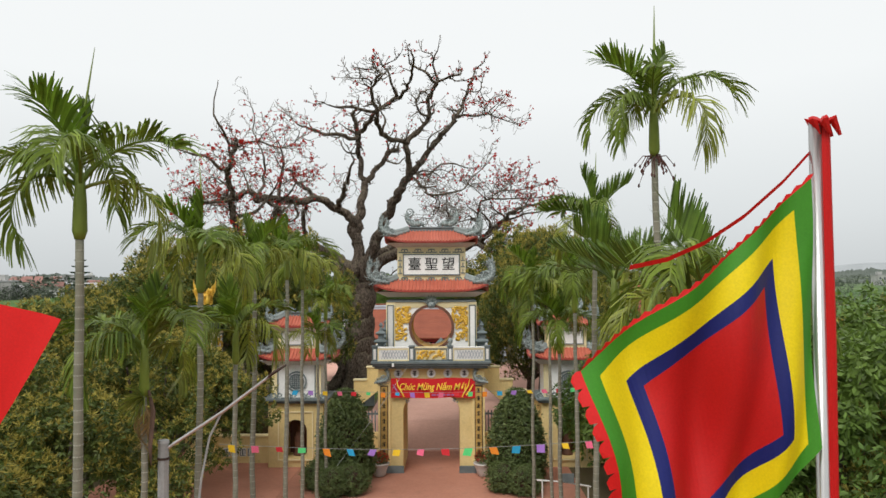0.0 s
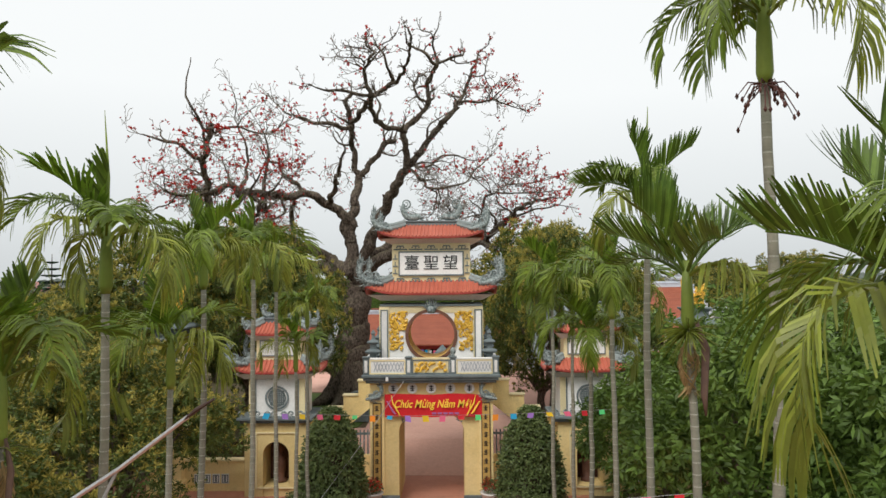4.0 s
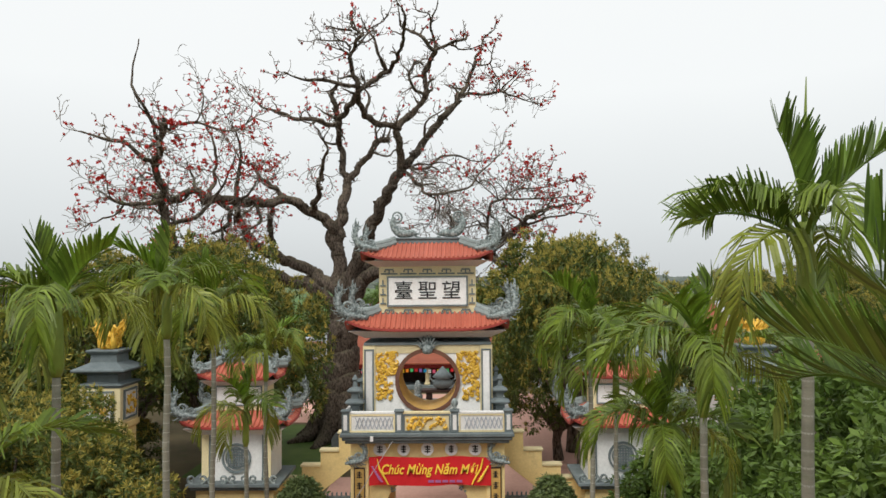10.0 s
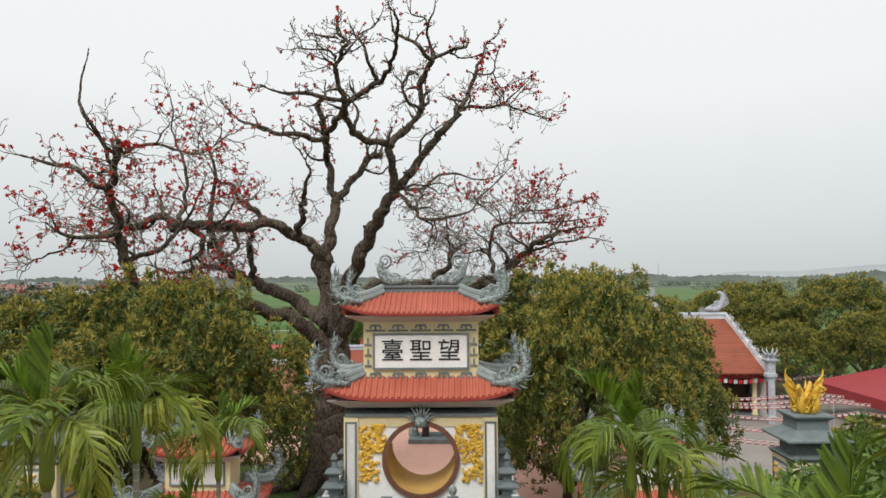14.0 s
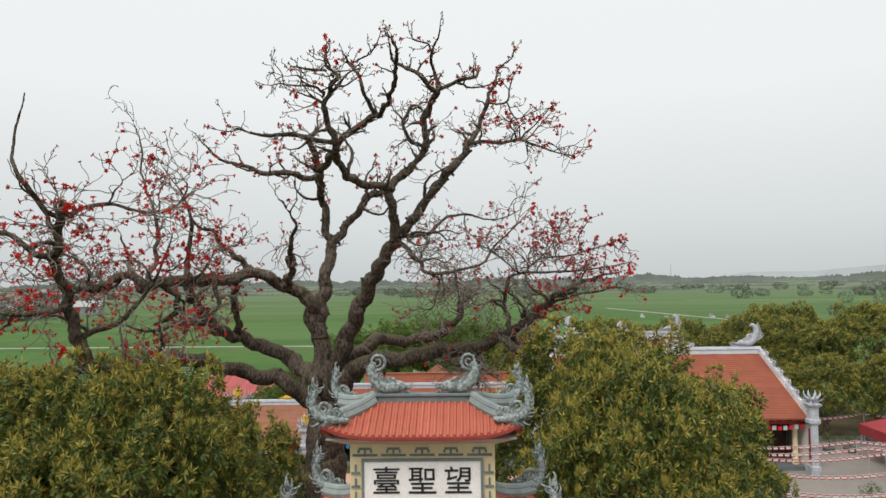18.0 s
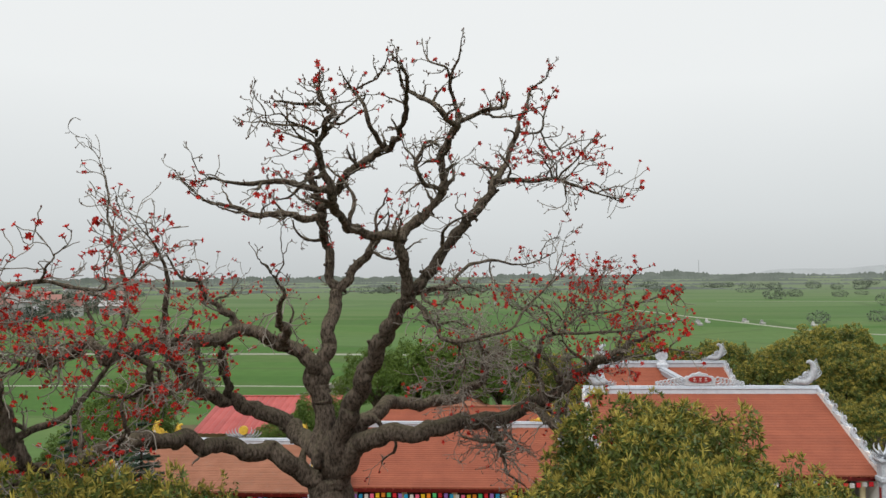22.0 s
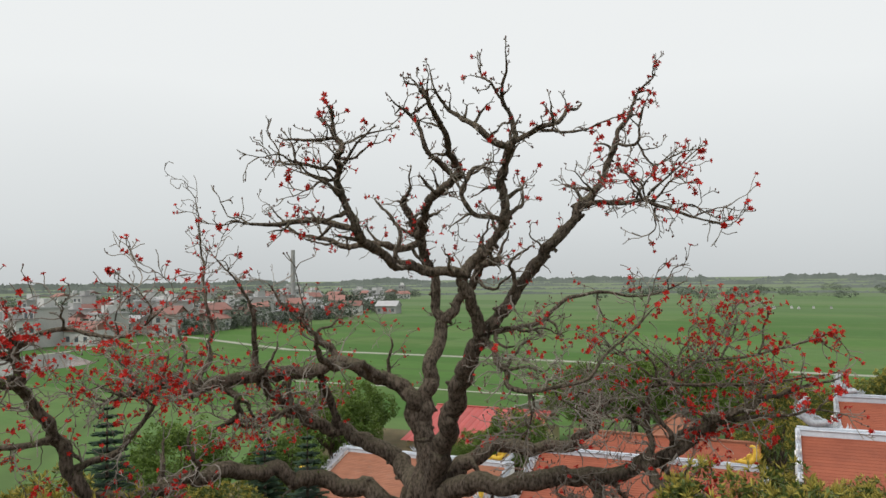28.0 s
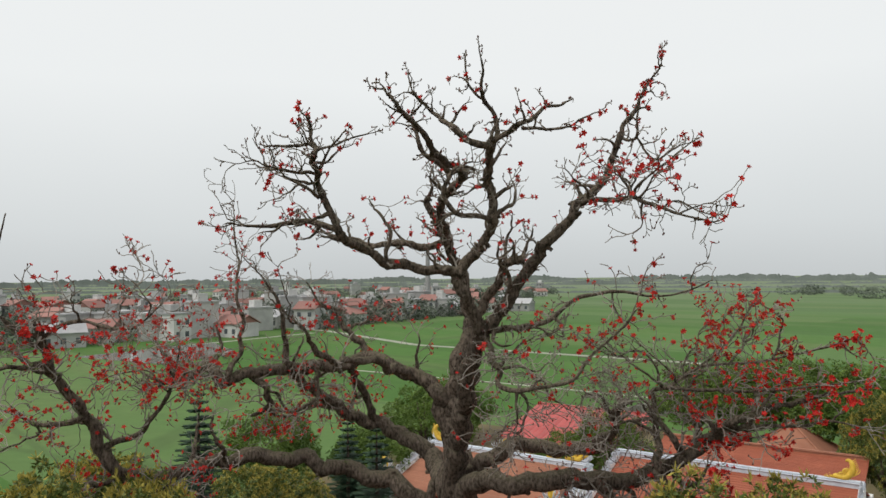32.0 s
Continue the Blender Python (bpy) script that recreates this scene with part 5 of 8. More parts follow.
for x, sx, size in ((-5.7, -1, 0.95), (-4.2, -1, 0.8), (5.4, 1, 0.95), (3.9, 1, 0.8)):
    gd = part("gilded_dragon", ridge_dragon(size, sx, False), GILT, west, "yellow painted carved dragon", smooth=True)
    gd.location = (x, 0, 3.68)
crest = Build()
for k in range(9):
    flame(crest, (0.22 * (k - 4), 0, 0.1), (1 if k > 4 else -1, 0, 0), (0.12 * (k - 4), 0, 1), 0.75 - 0.08 * abs(k - 4))
part("ridge_crest", crest, PALE_CARVED, west, "pale blue-grey carved crest", smooth=True).location = (0.0, 0, 3.66)
part("crest_boss", annulus(Build(), 0, 0.55, 0.02, 0.30, -0.1, 0.1, 16), GILT, west, "yellow round boss").location = (0.0, 0, 3.66)
for x in (-6.2, 6.2):
    lion = Build().tube([(x, -5.5, 2.85), (x, -5.45, 3.10), (x, -5.55, 3.35), (x, -5.62, 3.55)], [0.20, 0.22, 0.17, 0.14], 8).tube([(x, -5.62, 3.5), (x, -5.80, 3.52)], [0.12, 0.07], 6)
    part("gable_beast", lion, GILT, west, "yellow painted carved beast", smooth=True)
gd = part("gilded_dragon", ridge_dragon(0.95, 1, False), GILT, main_hall, "yellow painted carved dragon", smooth=True)
gd.location = (5.9, 0, 4.62)
# pavilion with a pyramid roof
pav = thing("pavilion", (-2.6, 92.0, 0.9), "small pavilion with a pyramid tile roof", "pavilion")
part("pyramid_roof", Build().add([(-3.0, -3.0, 1.2), (3.0, -3.0, 1.2), (3.0, 3.0, 1.2), (-3.0, 3.0, 1.2), (0, 0, 3.4)], [(0, 1, 4), (1, 2, 4), (2, 3, 4), (3, 0, 4), (3, 2, 1, 0)]), ROOF_DULL, pav)
for sx, sy in ((-1, -1), (1, -1), (1, 1), (-1, 1)):
    part("hip", Build().tube([(sx * 3.0, sy * 3.0, 1.25), (0, 0, 3.45)], [0.09, 0.09], 6), ROOF_DULL, pav)
    part("post", Build().box((sx * 2.5 - 0.12, sy * 2.5 - 0.12, 0), (sx * 2.5 + 0.12, sy * 2.5 + 0.12, 1.3)), CREAM, pav)
part("room", Build().box((-2.2, -2.2, 0), (2.2, 2.2, 1.25)), CREAM, pav)
# shed with a red sheet roof
shed = thing("sheet_roof_shed", (-20.3, 92.6, 0.3), "long shed with a faded red metal roof", "shed")
for k in range(20):
    x0, x1 = -6.0 + 0.6 * k, -6.0 + 0.6 * (k + 1)
    for y0, y1, z0 in ((-8.2, 0.0, 1.35), (3.6, 0.0, 2.2)):
        q = [(x0, y0, z0), (x0 + 0.16, y0, z0 + 0.05), (x1 - 0.16, y0, z0 + 0.05), (x1, y0, z0), (x0, y1, 3.3), (x0 + 0.16, y1, 3.35), (x1 - 0.16, y1, 3.35), (x1, y1, 3.3)]
        part("roof_sheet", Build().add(q, [(0, 1, 5, 4), (1, 2, 6, 5), (2, 3, 7, 6)]), ROOF_SHEET, shed)
part("ridge_cap", Build().box((-6.05, -0.15, 3.34), (6.05, 0.15, 3.40)), ROOF_SHEET, shed)
part("shed_wall", Build().box((-5.8, -7.2, 0), (5.8, 3.2, 1.42)), CREAM, shed)
fence = thing("field_wall", (-19.0, 96.0, 0), "long pale concrete wall beside the fields", "wall", kind="structure")
for k in range(14):
    part("wall_bay", Build().box((-0.12, k * 3.0, 0), (0.12, k * 3.0 + 2.96, 1.7)).box((-0.2, k * 3.0 - 0.15, 0), (0.2, k * 3.0 + 0.15, 1.85)), CONCRETE, fence)
fence.matrix_world = pose(-24.5, 93.0, 0, 0, 0, -12)

# canopy, table and tent in the courts
alt = thing("stone_altar", (-0.6, 57.4, 0.94), "dark stone altar with a large lidded incense urn", "altar")
part("step", Build().box((-1.9, -1.1, 0), (1.9, 1.1, 0.30)), GREY, alt, bevel=0.03)
part("altar_table", Build().box((-1.4, -0.5, 0.92), (1.4, 0.5, 1.10)).box((-1.1, -0.4, 0.302), (-0.7, 0.4, 0.918)).box((0.7, -0.4, 0.302), (1.1, 0.4, 0.918)), DARK, alt, bevel=0.02)
part("urn", Build().lathe([(0.25, 1.102), (0.62, 1.30), (0.70, 1.62), (0.46, 1.80), (0.70, 1.90), (0.42, 2.20), (0.16, 2.45), (0.02, 2.6)], (0, 0, 0), 16), GREY, alt, smooth=True)
for sx in (-1, 1):
    part("urn_handle", Build().tube([(sx * 0.6, 0, 1.6), (sx * 0.85, 0, 1.8), (sx * 0.8, 0, 2.1)], [0.07, 0.06, 0.04], 6), CARVED, alt)
    part("guardian_stand", Build().lathe([(0.30, 0.302), (0.30, 0.7), (0.22, 0.8), (0.26, 1.3), (0.12, 1.6), (0.02, 1.7)], (sx * 1.65, 0, 0), 10), CARVED, alt)
stone = thing("stone_stele", (-4.75, 41.6, 0.95), "dark grey stone stele with a rounded top", "stele")
part("slab", Build().prism([(-0.55, 0), (0.55, 0), (0.55, 1.25), (0.4, 1.5), (0.15, 1.6), (-0.15, 1.6), (-0.4, 1.5), (-0.55, 1.25)], -0.12, 0.12), GREY, stone, bevel=0.02)
tent = thing("red_tent", (30.3, 62.5, 0.93), "red canvas tent roof on steel legs", "tent")
part("tent_roof", Build().add([(-4, -9.5, 2.3), (6, -9.5, 2.3), (6, 3.5, 2.3), (-4, 3.5, 2.3), (1, -9.5, 3.2), (1, 3.5, 3.2), (-4, -9.5, 1.65), (6, -9.5, 1.65), (-4, 3.5, 1.65), (6, 3.5, 1.65)], [(0, 4, 5, 3), (4, 1, 2, 5), (0, 1, 4), (3, 5, 2), (0, 6, 7, 1), (3, 2, 9, 8), (0, 3, 8, 6), (1, 7, 9, 2)]), TENT_RED, tent, "red canvas")
for x in (-3.9, 1, 5.9):
    for y in (-9.4, -3.0, 3.4):
        part("tent_leg", Build().tube([(x, y, 0), (x, y, 2.3)], [0.035, 0.035], 6), STEEL, tent)
for row, (x, y, top, L) in enumerate(((13.5, 49.0, 2.0, 17), (14.5, 52.6, 1.9, 17), (15.5, 56.0, 1.9, 17), (15.0, 58.8, 2.1, 18), (14.5, 60.6, 2.0, 19), (14.0, 61.9, 2.1, 20), (23.0, 70.5, 2.2, 12))):
    g = thing("flag_string", (x, y, 0.93), "string of small red and white paper flags over the yard", "flag string", "yard flag strings")
    sag = lambda u: top - 0.35 * math.sin(math.pi * ((u * 2) % 1.0))
    part("cord", Build().tube([(k * L / 20, 0, sag(k / 20.0001)) for k in range(21)], [0.012] * 21, 4), PLASTIC["white"], g)
    for k in range(int(L / 0.38)):
        u = (k + 0.5) * 0.38 / L
        fx, fz = u * L, sag(u)
        fl = part("paper_flag", Build().box((fx - 0.13, -0.004, fz - 0.20), (fx + 0.13, 0.004, fz)), PLASTIC["red"], g)
        part("white_band", Build().box((fx - 0.132, -0.007, fz - 0.15), (fx + 0.132, 0.007, fz - 0.05)), PLASTIC["white"], fl)
    for u in (0.0, 0.5, 1.0):
        part("string_post", Build().tube([(u * L, 0, 0), (u * L, 0, top + 0.05)], [0.03, 0.025], 6), POLE_GREY, g)

# ---- the old red cotton tree ----
KX, KY = -5.9, 47.9
kapok = thing("red_cotton_tree", (KX, KY, 0.9), "huge leafless old tree with scarlet flowers beside the gate", "tree")
rk = random.Random(21)
twig_seeds = []

def bough(key, nodes):
    """One limb of the tree, through nodes of (x, y, z, radius)."""
    thick = max(n[3] for n in nodes)
    line = curve_through(nodes, 16)
    pts, rad = [], []
    for i, q in enumerate(line):
        wob = min(q[3] * 1.1 + 0.03, 0.24)
        dx = Vector((noise.noise(Vector((q[0] * 1.9, q[1] * 1.5, q[2] * 1.7))), noise.noise(Vector((q[1], q[2] * 1.4 + 9, q[0]))), noise.noise(Vector((q[2], q[0] + 4, q[1] * 1.2))))) * wob
        if 0.1 < q[3] < 0.5 and q[2] < 14.6:
            dx += noise.noise_vector(Vector(q[:3]) * 1.9 + Vector((31, 7, 3))) * min(0.6 * q[3], 0.16)
        if i == 0:
            dx *= 0
        pts.append(Vector(q[:3]) + dx - Vector((KX, KY, 0.9)))
        rad.append(max(q[3], 0.014) * (0.96 if q[3] > 0.75 else lerp(0.75, 0.55, min(1.0, max(0.0, (q[2] - 10.5) / 4)))) * (1 + (0.07 if q[3] > 0.35 else 0.14) * noise.noise(Vector((q[0] * 2.9, q[1] * 2.9, q[2] * 2.9))) + (0.015 if q[3] > 0.35 else 0.08) * noise.noise(Vector((q[0] * 7.0, q[1] * 7.0, q[2] * 7.0)))))
    name = "trunk" if key == "trunk" else "limb"
    b = Build().tube(pts, rad, 40 if thick > 0.6 else 22 if thick > 0.2 else 10)
    if key == "trunk":
        for k in range(9):
            a = k * 0.698 + 0.2
            d = Vector((math.cos(a), math.sin(a), 0))
            r0 = rk.uniform(2.2, 3.1)
            rl = curve_through([(*(d * 0.7 + Vector((0, 0, 2.6))), 0.35), (*(d * 1.15 + Vector((0, 0, 1.1))), 0.42), (*(d * 1.7 + Vector((0, 0, 0.35))), 0.36), (*(d * r0 + Vector((0, 0, 0.02))), 0.16)], 4)
            b.tube([q[:3] for q in rl], [q[3] for q in rl], 8)
        for k in range(22):
            a, z = rk.uniform(0, 6.28), rk.uniform(1.0, 8.6)
            d = Vector((math.cos(a), math.sin(a), 0))
            r = 0.84
            b.tube([d * (r - 0.15) + Vector((0, 0, z)), d * (r + 0.10) + Vector((0, 0, z + 0.15)), d * (r - 0.05) + Vector((0, 0, z + 0.8))], [0.16, 0.2, 0.1], 7)
    elif thick > 0.3:
        for k in range(max(4, int(len(pts) * (0.22 if thick > 0.4 else 0.42)))):
            i = rk.randrange(1, len(pts) - 1)
            d = Vector((rk.uniform(-1, 1), rk.uniform(-1, 1), rk.uniform(-1, 1))).normalized()
            b.tube([pts[i], pts[i] + d * rad[i] * 0.95, pts[i] + d * (rad[i] + rk.uniform(0.04, 0.12))], [rad[i] * 0.45, min(rad[i] * 0.4, 0.09), min(rad[i] * 0.3, 0.05)], 7)
    rough = 0.080 if thick > 0.6 else 0.052 if thick > 0.2 else 0.020
    b.v = [Vector(v) + (0.6 * noise.noise_vector(Vector(v) * 3.2) + 0.6 * noise.noise_vector(Vector(v) * 8.5) + 0.55 * noise.noise_vector(Vector((v[0] * 21, v[1] * 21, v[2] * 15)))) * rough for v in b.v]
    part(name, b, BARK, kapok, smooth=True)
    for i in range(2, len(pts), 1):
        if key == "far_west_horn" or (key == "west_post" and i % 2):
            continue
        if rad[i] < 0.30 and (i % 5 == 0 or i == len(pts) - 1):
            twig_seeds.append((pts[i], (pts[i] - pts[i - 1]).normalized(), rad[i], i == len(pts) - 1))


bough("trunk", [(-5.9, 47.9, 0.7, 1.75), (-5.9, 47.9, 2.0, 1.28), (-5.8, 47.9, 4.6, 0.92), (-5.65, 47.8, 7.2, 0.82), (-5.55, 47.75, 8.5, 0.70), (-5.6, 47.85, 9.6, 0.45)])
bough("stem_a", [(-5.75, 47.9, 7.8, 0.58), (-6.1, 48.4, 10.4, 0.47), (-6.0, 48.5, 12.0, 0.45), (-5.8, 48.5, 13.3, 0.45), (-5.7, 49.2, 14.9, 0.42)])
bough("a_left", [(-5.7, 49.2, 14.8, 0.36), (-6.05, 49.2, 16.5, 0.31), (-5.95, 48.2, 17.6, 0.29), (-5.95, 47.7, 18.3, 0.26), (-6.16, 47.2, 19.2, 0.24), (-6.18, 47.1, 19.35, 0.16)])
bough("a_right", [(-5.65, 49.2, 14.9, 0.34), (-4.7, 49.2, 16.0, 0.29), (-4.1, 49.1, 16.9, 0.27), (-3.5, 49.0, 17.15, 0.26), (-3.4, 49.0, 17.17, 0.2)])
bough("a_west", [(-5.95, 48.0, 17.75, 0.24), (-6.9, 46.6, 17.68, 0.2), (-8.35, 45.85, 17.84, 0.15), (-9.6, 45.3, 18.3, 0.08), (-10.4, 45.0, 19.1, 0.04)])
bough("a_bow", [(-5.95, 47.9, 17.9, 0.27), (-5.0, 46.4, 18.6, 0.25), (-4.34, 45.5, 19.2, 0.24), (-3.26, 45.2, 19.7, 0.23), (-2.9, 44.6, 19.72, 0.2), (-2.4, 42.9, 19.75, 0.16), (-1.9, 41.2, 20.3, 0.13), (-1.85, 40.0, 20.9, 0.08), (-2.1, 39.8, 21.3, 0.03)])
bough("a_bow_up", [(-3.07, 44.2, 19.65, 0.16), (-3.31, 43.1, 20.23, 0.13), (-3.37, 43.0, 20.72, 0.11), (-3.87, 43.2, 21.27, 0.085), (-3.9, 42.65, 21.35, 0.06), (-3.96, 42.2, 21.6, 0.02)])
bough("stem_b", [(-5.3, 47.6, 8.6, 0.55), (-4.5, 46.6, 11.0, 0.47), (-3.3, 45.4, 13.2, 0.46), (-2.25, 44.6, 14.9, 0.42)])
bough("b_up", [(-2.25, 44.6, 14.8, 0.36), (-2.37, 43.9, 15.9, 0.31), (-2.3, 43.7, 16.6, 0.29), (-1.67, 43.77, 17.27, 0.26), (-1.05, 43.4, 18.1, 0.23), (-1.1, 43.2, 18.96, 0.21), (-0.51, 42.5, 20.1, 0.19)])
bough("b_bow", [(-2.3, 43.7, 16.5, 0.27), (-3.46, 42.94, 16.83, 0.25), (-3.86, 41.4, 17.27, 0.23), (-3.95, 40.2, 17.8, 0.19), (-4.16, 39.84, 18.87, 0.15), (-3.63, 39.1, 19.56, 0.12), (-3.9, 39.3, 20.0, 0.08), (-3.99, 39.3, 20.4, 0.05), (-3.87, 38.9, 20.7, 0.02)])
bough("b_bow_tip", [(-4.0, 39.5, 19.95, 0.08), (-4.64, 38.97, 19.88, 0.065), (-4.97, 38.63, 19.86, 0.045)])
bough("b_bow_back", [(-3.76, 39.3, 19.7, 0.07), (-4.0, 40.6, 20.2, 0.055), (-3.25, 41.1, 20.47, 0.02)])
bough("b_bow_low", [(-4.1, 39.7, 18.6, 0.09), (-4.2, 39.1, 18.94, 0.07), (-5.17, 39.1, 19.27, 0.025)])
bough("a_bow_loop", [(-3.87, 43.2, 21.27, 0.07), (-3.11, 42.8, 21.46, 0.055), (-2.6, 41.8, 21.6, 0.04), (-2.46, 41.6, 21.9, 0.02)])
bough("b_east_low", [(0.26, 42.8, 20.39, 0.09), (0.8, 43.9, 20.44, 0.065), (1.62, 43.4, 20.55, 0.045), (2.2, 43.6, 20.8, 0.02)])
bough("east_fork_low", [(2.15, 45.8, 20.34, 0.06), (2.61, 46.1, 19.74, 0.05), (3.26, 45.8, 19.92, 0.04), (3.88, 45.4, 19.97, 0.02)])
bough("b_bow_west", [(-4.16, 39.7, 19.2, 0.085), (-4.2, 38.6, 19.2, 0.07), (-5.07, 38.8, 19.35, 0.05), (-5.9, 39.6, 19.6, 0.03), (-6.35, 39.9, 19.74, 0.02)])
bough("b_low_west", [(-3.93, 40.3, 17.75, 0.17), (-5.12, 40.4, 18.05, 0.14), (-6.04, 39.7, 17.9, 0.10), (-6.8, 38.9, 18.0, 0.04)])
bough("b_crook", [(-0.5, 42.4, 20.05, 0.17), (-0.88, 41.8, 20.14, 0.16), (-1.29, 41.63, 20.54, 0.13), (-2.06, 41.9, 21.0, 0.09), (-2.13, 41.2, 21.3, 0.06), (-2.25, 41.1, 22.0, 0.02)])
bough("b_top", [(-0.5, 42.5, 20.1, 0.15), (-0.65, 42.8, 20.72, 0.12), (-0.72, 42.5, 21.2, 0.10), (-0.46, 42.0, 21.86, 0.06), (-0.29, 41.6, 22.4, 0.02)])
bough("b_spire", [(-0.7, 42.3, 21.2, 0.07), (-0.75, 41.8, 21.5, 0.06), (-1.4, 42.6, 22.0, 0.045), (-1.6, 42.9, 22.6, 0.02)])
bough("b_east", [(-0.47, 42.4, 20.15, 0.14), (0.09, 42.5, 20.38, 0.12), (0.77, 42.0, 20.35, 0.10), (0.97, 43.2, 20.9, 0.07), (0.9, 44.5, 21.4, 0.025)])
bough("b_loop", [(-1.1, 43.4, 18.05, 0.14), (-1.6, 42.2, 18.3, 0.12), (-1.75, 42.0, 18.7, 0.11), (-1.5, 42.0, 19.3, 0.10), (-1.15, 42.6, 19.35, 0.09)])
bough("east_limb", [(-2.25, 44.6, 14.9, 0.36), (-1.23, 44.8, 15.95, 0.32), (-0.17, 44.9, 17.4, 0.28), (0.53, 45.4, 18.4, 0.24), (0.88, 46.3, 19.35, 0.18), (1.44, 46.5, 20.65, 0.14), (1.84, 47.2, 21.8, 0.09), (2.0, 47.3, 22.2, 0.07), (2.47, 46.9, 22.46, 0.05), (2.58, 46.85, 23.0, 0.02)])
bough("east_arm", [(0.77, 45.1, 18.5, 0.14), (2.0, 45.1, 18.62, 0.12), (2.6, 44.4, 18.5, 0.10), (3.28, 44.3, 18.2, 0.08), (4.48, 44.1, 17.8, 0.035)])
bough("east_arm_up", [(2.6, 44.4, 18.5, 0.07), (3.08, 44.1, 19.0, 0.055), (3.92, 45.3, 20.0, 0.025)])
bough("east_fork", [(1.5, 46.5, 20.5, 0.085), (2.15, 45.8, 20.34, 0.07), (2.37, 45.5, 21.1, 0.045), (2.6, 45.3, 21.6, 0.02)])
bough("rear_east", [(-2.2, 44.6, 14.9, 0.17), (-1.26, 46.2, 15.05, 0.14), (0.09, 47.8, 15.95, 0.10), (1.81, 49.4, 15.85, 0.06), (3.0, 50.0, 16.3, 0.03)])
bough("drooping_east", [(-2.2, 44.6, 14.8, 0.17), (-1.59, 44.2, 14.0, 0.15), (-0.84, 43.7, 13.4, 0.12), (0.8, 43.8, 13.7, 0.09), (2.0, 44.1, 14.9, 0.06), (2.8, 44.0, 15.6, 0.03)])
bough("low_east", [(-5.3, 47.6, 8.4, 0.55), (-4.1, 46.8, 9.6, 0.46), (-2.7, 46.3, 9.95, 0.42), (0.16, 47.7, 10.16, 0.36), (1.69, 48.1, 10.6, 0.30), (2.95, 47.2, 11.35, 0.25), (3.5, 47.2, 11.95, 0.21), (4.5, 46.2, 12.7, 0.16), (5.8, 47.4, 13.1, 0.10), (7.3, 48.9, 13.4, 0.04)])
bough("low_east_stub", [(0.16, 47.7, 10.1, 0.26), (0.6, 47.3, 9.7, 0.23), (0.75, 47.1, 9.1, 0.2), (0.8, 47.1, 8.95, 0.12)])
bough("low_east_hook", [(1.7, 48.1, 10.6, 0.22), (2.4, 47.0, 10.3, 0.2), (3.0, 46.6, 9.7, 0.14)])
bough("fan_stem", [(2.36, 46.97, 10.9, 0.16), (2.03, 47.29, 12.19, 0.13), (2.26, 46.62, 13.09, 0.11), (2.8, 46.23, 13.4, 0.09)])
bough("fan_right", [(2.8, 46.23, 13.4, 0.09), (5.01, 46.63, 13.46, 0.07), (7.21, 47.57, 13.74, 0.03)])
bough("fan_up", [(2.8, 46.2, 13.4, 0.085), (3.53, 46.92, 13.96, 0.075), (5.28, 47.65, 14.19, 0.06), (6.64, 48.27, 14.61, 0.05), (7.15, 48.23, 14.74, 0.04), (7.55, 48.13, 14.19, 0.02)])
bough("fan_top", [(5.2, 47.6, 14.2, 0.06), (5.41, 47.99, 15.11, 0.045), (5.48, 46.12, 15.6, 0.02)])
bough("fan_low", [(2.9, 48.2, 11.5, 0.15), (3.6, 48.5, 11.86, 0.12), (5.02, 47.0, 12.45, 0.09), (6.58, 47.15, 12.72, 0.05), (7.4, 47.3, 12.6, 0.02)])
bough("fan_mid", [(3.5, 46.9, 13.95, 0.06), (4.2, 47.6, 14.8, 0.05), (4.6, 47.9, 15.6, 0.02)])
bough("fan_back", [(4.2, 47.2, 14.1, 0.06), (4.4, 48.9, 14.9, 0.045), (4.9, 49.3, 15.5, 0.02)])
bough("fan_inner", [(2.6, 46.5, 13.3, 0.06), (1.6, 46.0, 14.2, 0.045), (0.9, 46.4, 14.6, 0.02)])
bough("rear_low_east", [(-5.2, 47.9, 9.2, 0.42), (-4.0, 48.2, 10.4, 0.36), (-2.2, 49.8, 10.5, 0.30), (-0.2, 49.0, 11.1, 0.24), (0.2, 48.7, 12.1, 0.16), (0.9, 48.4, 12.5, 0.07)])
bough("west_limb", [(-6.05, 48.4, 10.6, 0.48), (-6.4, 48.2, 12.1, 0.46), (-7.3, 47.6, 13.0, 0.42), (-8.6, 46.7, 13.45, 0.38), (-9.6, 45.5, 13.3, 0.36), (-10.45, 44.4, 13.3, 0.34), (-11.15, 42.3, 13.05, 0.32), (-11.6, 42.0, 13.35, 0.24), (-12.35, 41.6, 13.25, 0.20), (-12.8, 41.0, 13.0, 0.14), (-13.6, 40.6, 13.4, 0.05)])
bough("west_branch", [(-7.2, 47.6, 13.0, 0.24), (-6.5, 44.6, 13.7, 0.20), (-5.6, 41.4, 14.2, 0.15), (-5.3, 40.2, 15.2, 0.08), (-5.7, 39.4, 16.0, 0.03)])
bough("west_riser", [(-8.5, 46.7, 13.5, 0.24), (-9.1, 46.7, 14.2, 0.20), (-9.8, 46.7, 14.55, 0.17), (-10.1, 46.5, 15.3, 0.13), (-10.8, 46.3, 15.6, 0.09), (-11.2, 46.0, 16.4, 0.03)])
bough("west_spire", [(-11.1, 42.4, 13.1, 0.18), (-10.9, 42.8, 14.9, 0.13), (-11.0, 42.6, 15.9, 0.10), (-11.7, 43.2, 17.1, 0.075), (-11.6, 43.0, 18.2, 0.055), (-12.1, 43.3, 19.3, 0.025)])
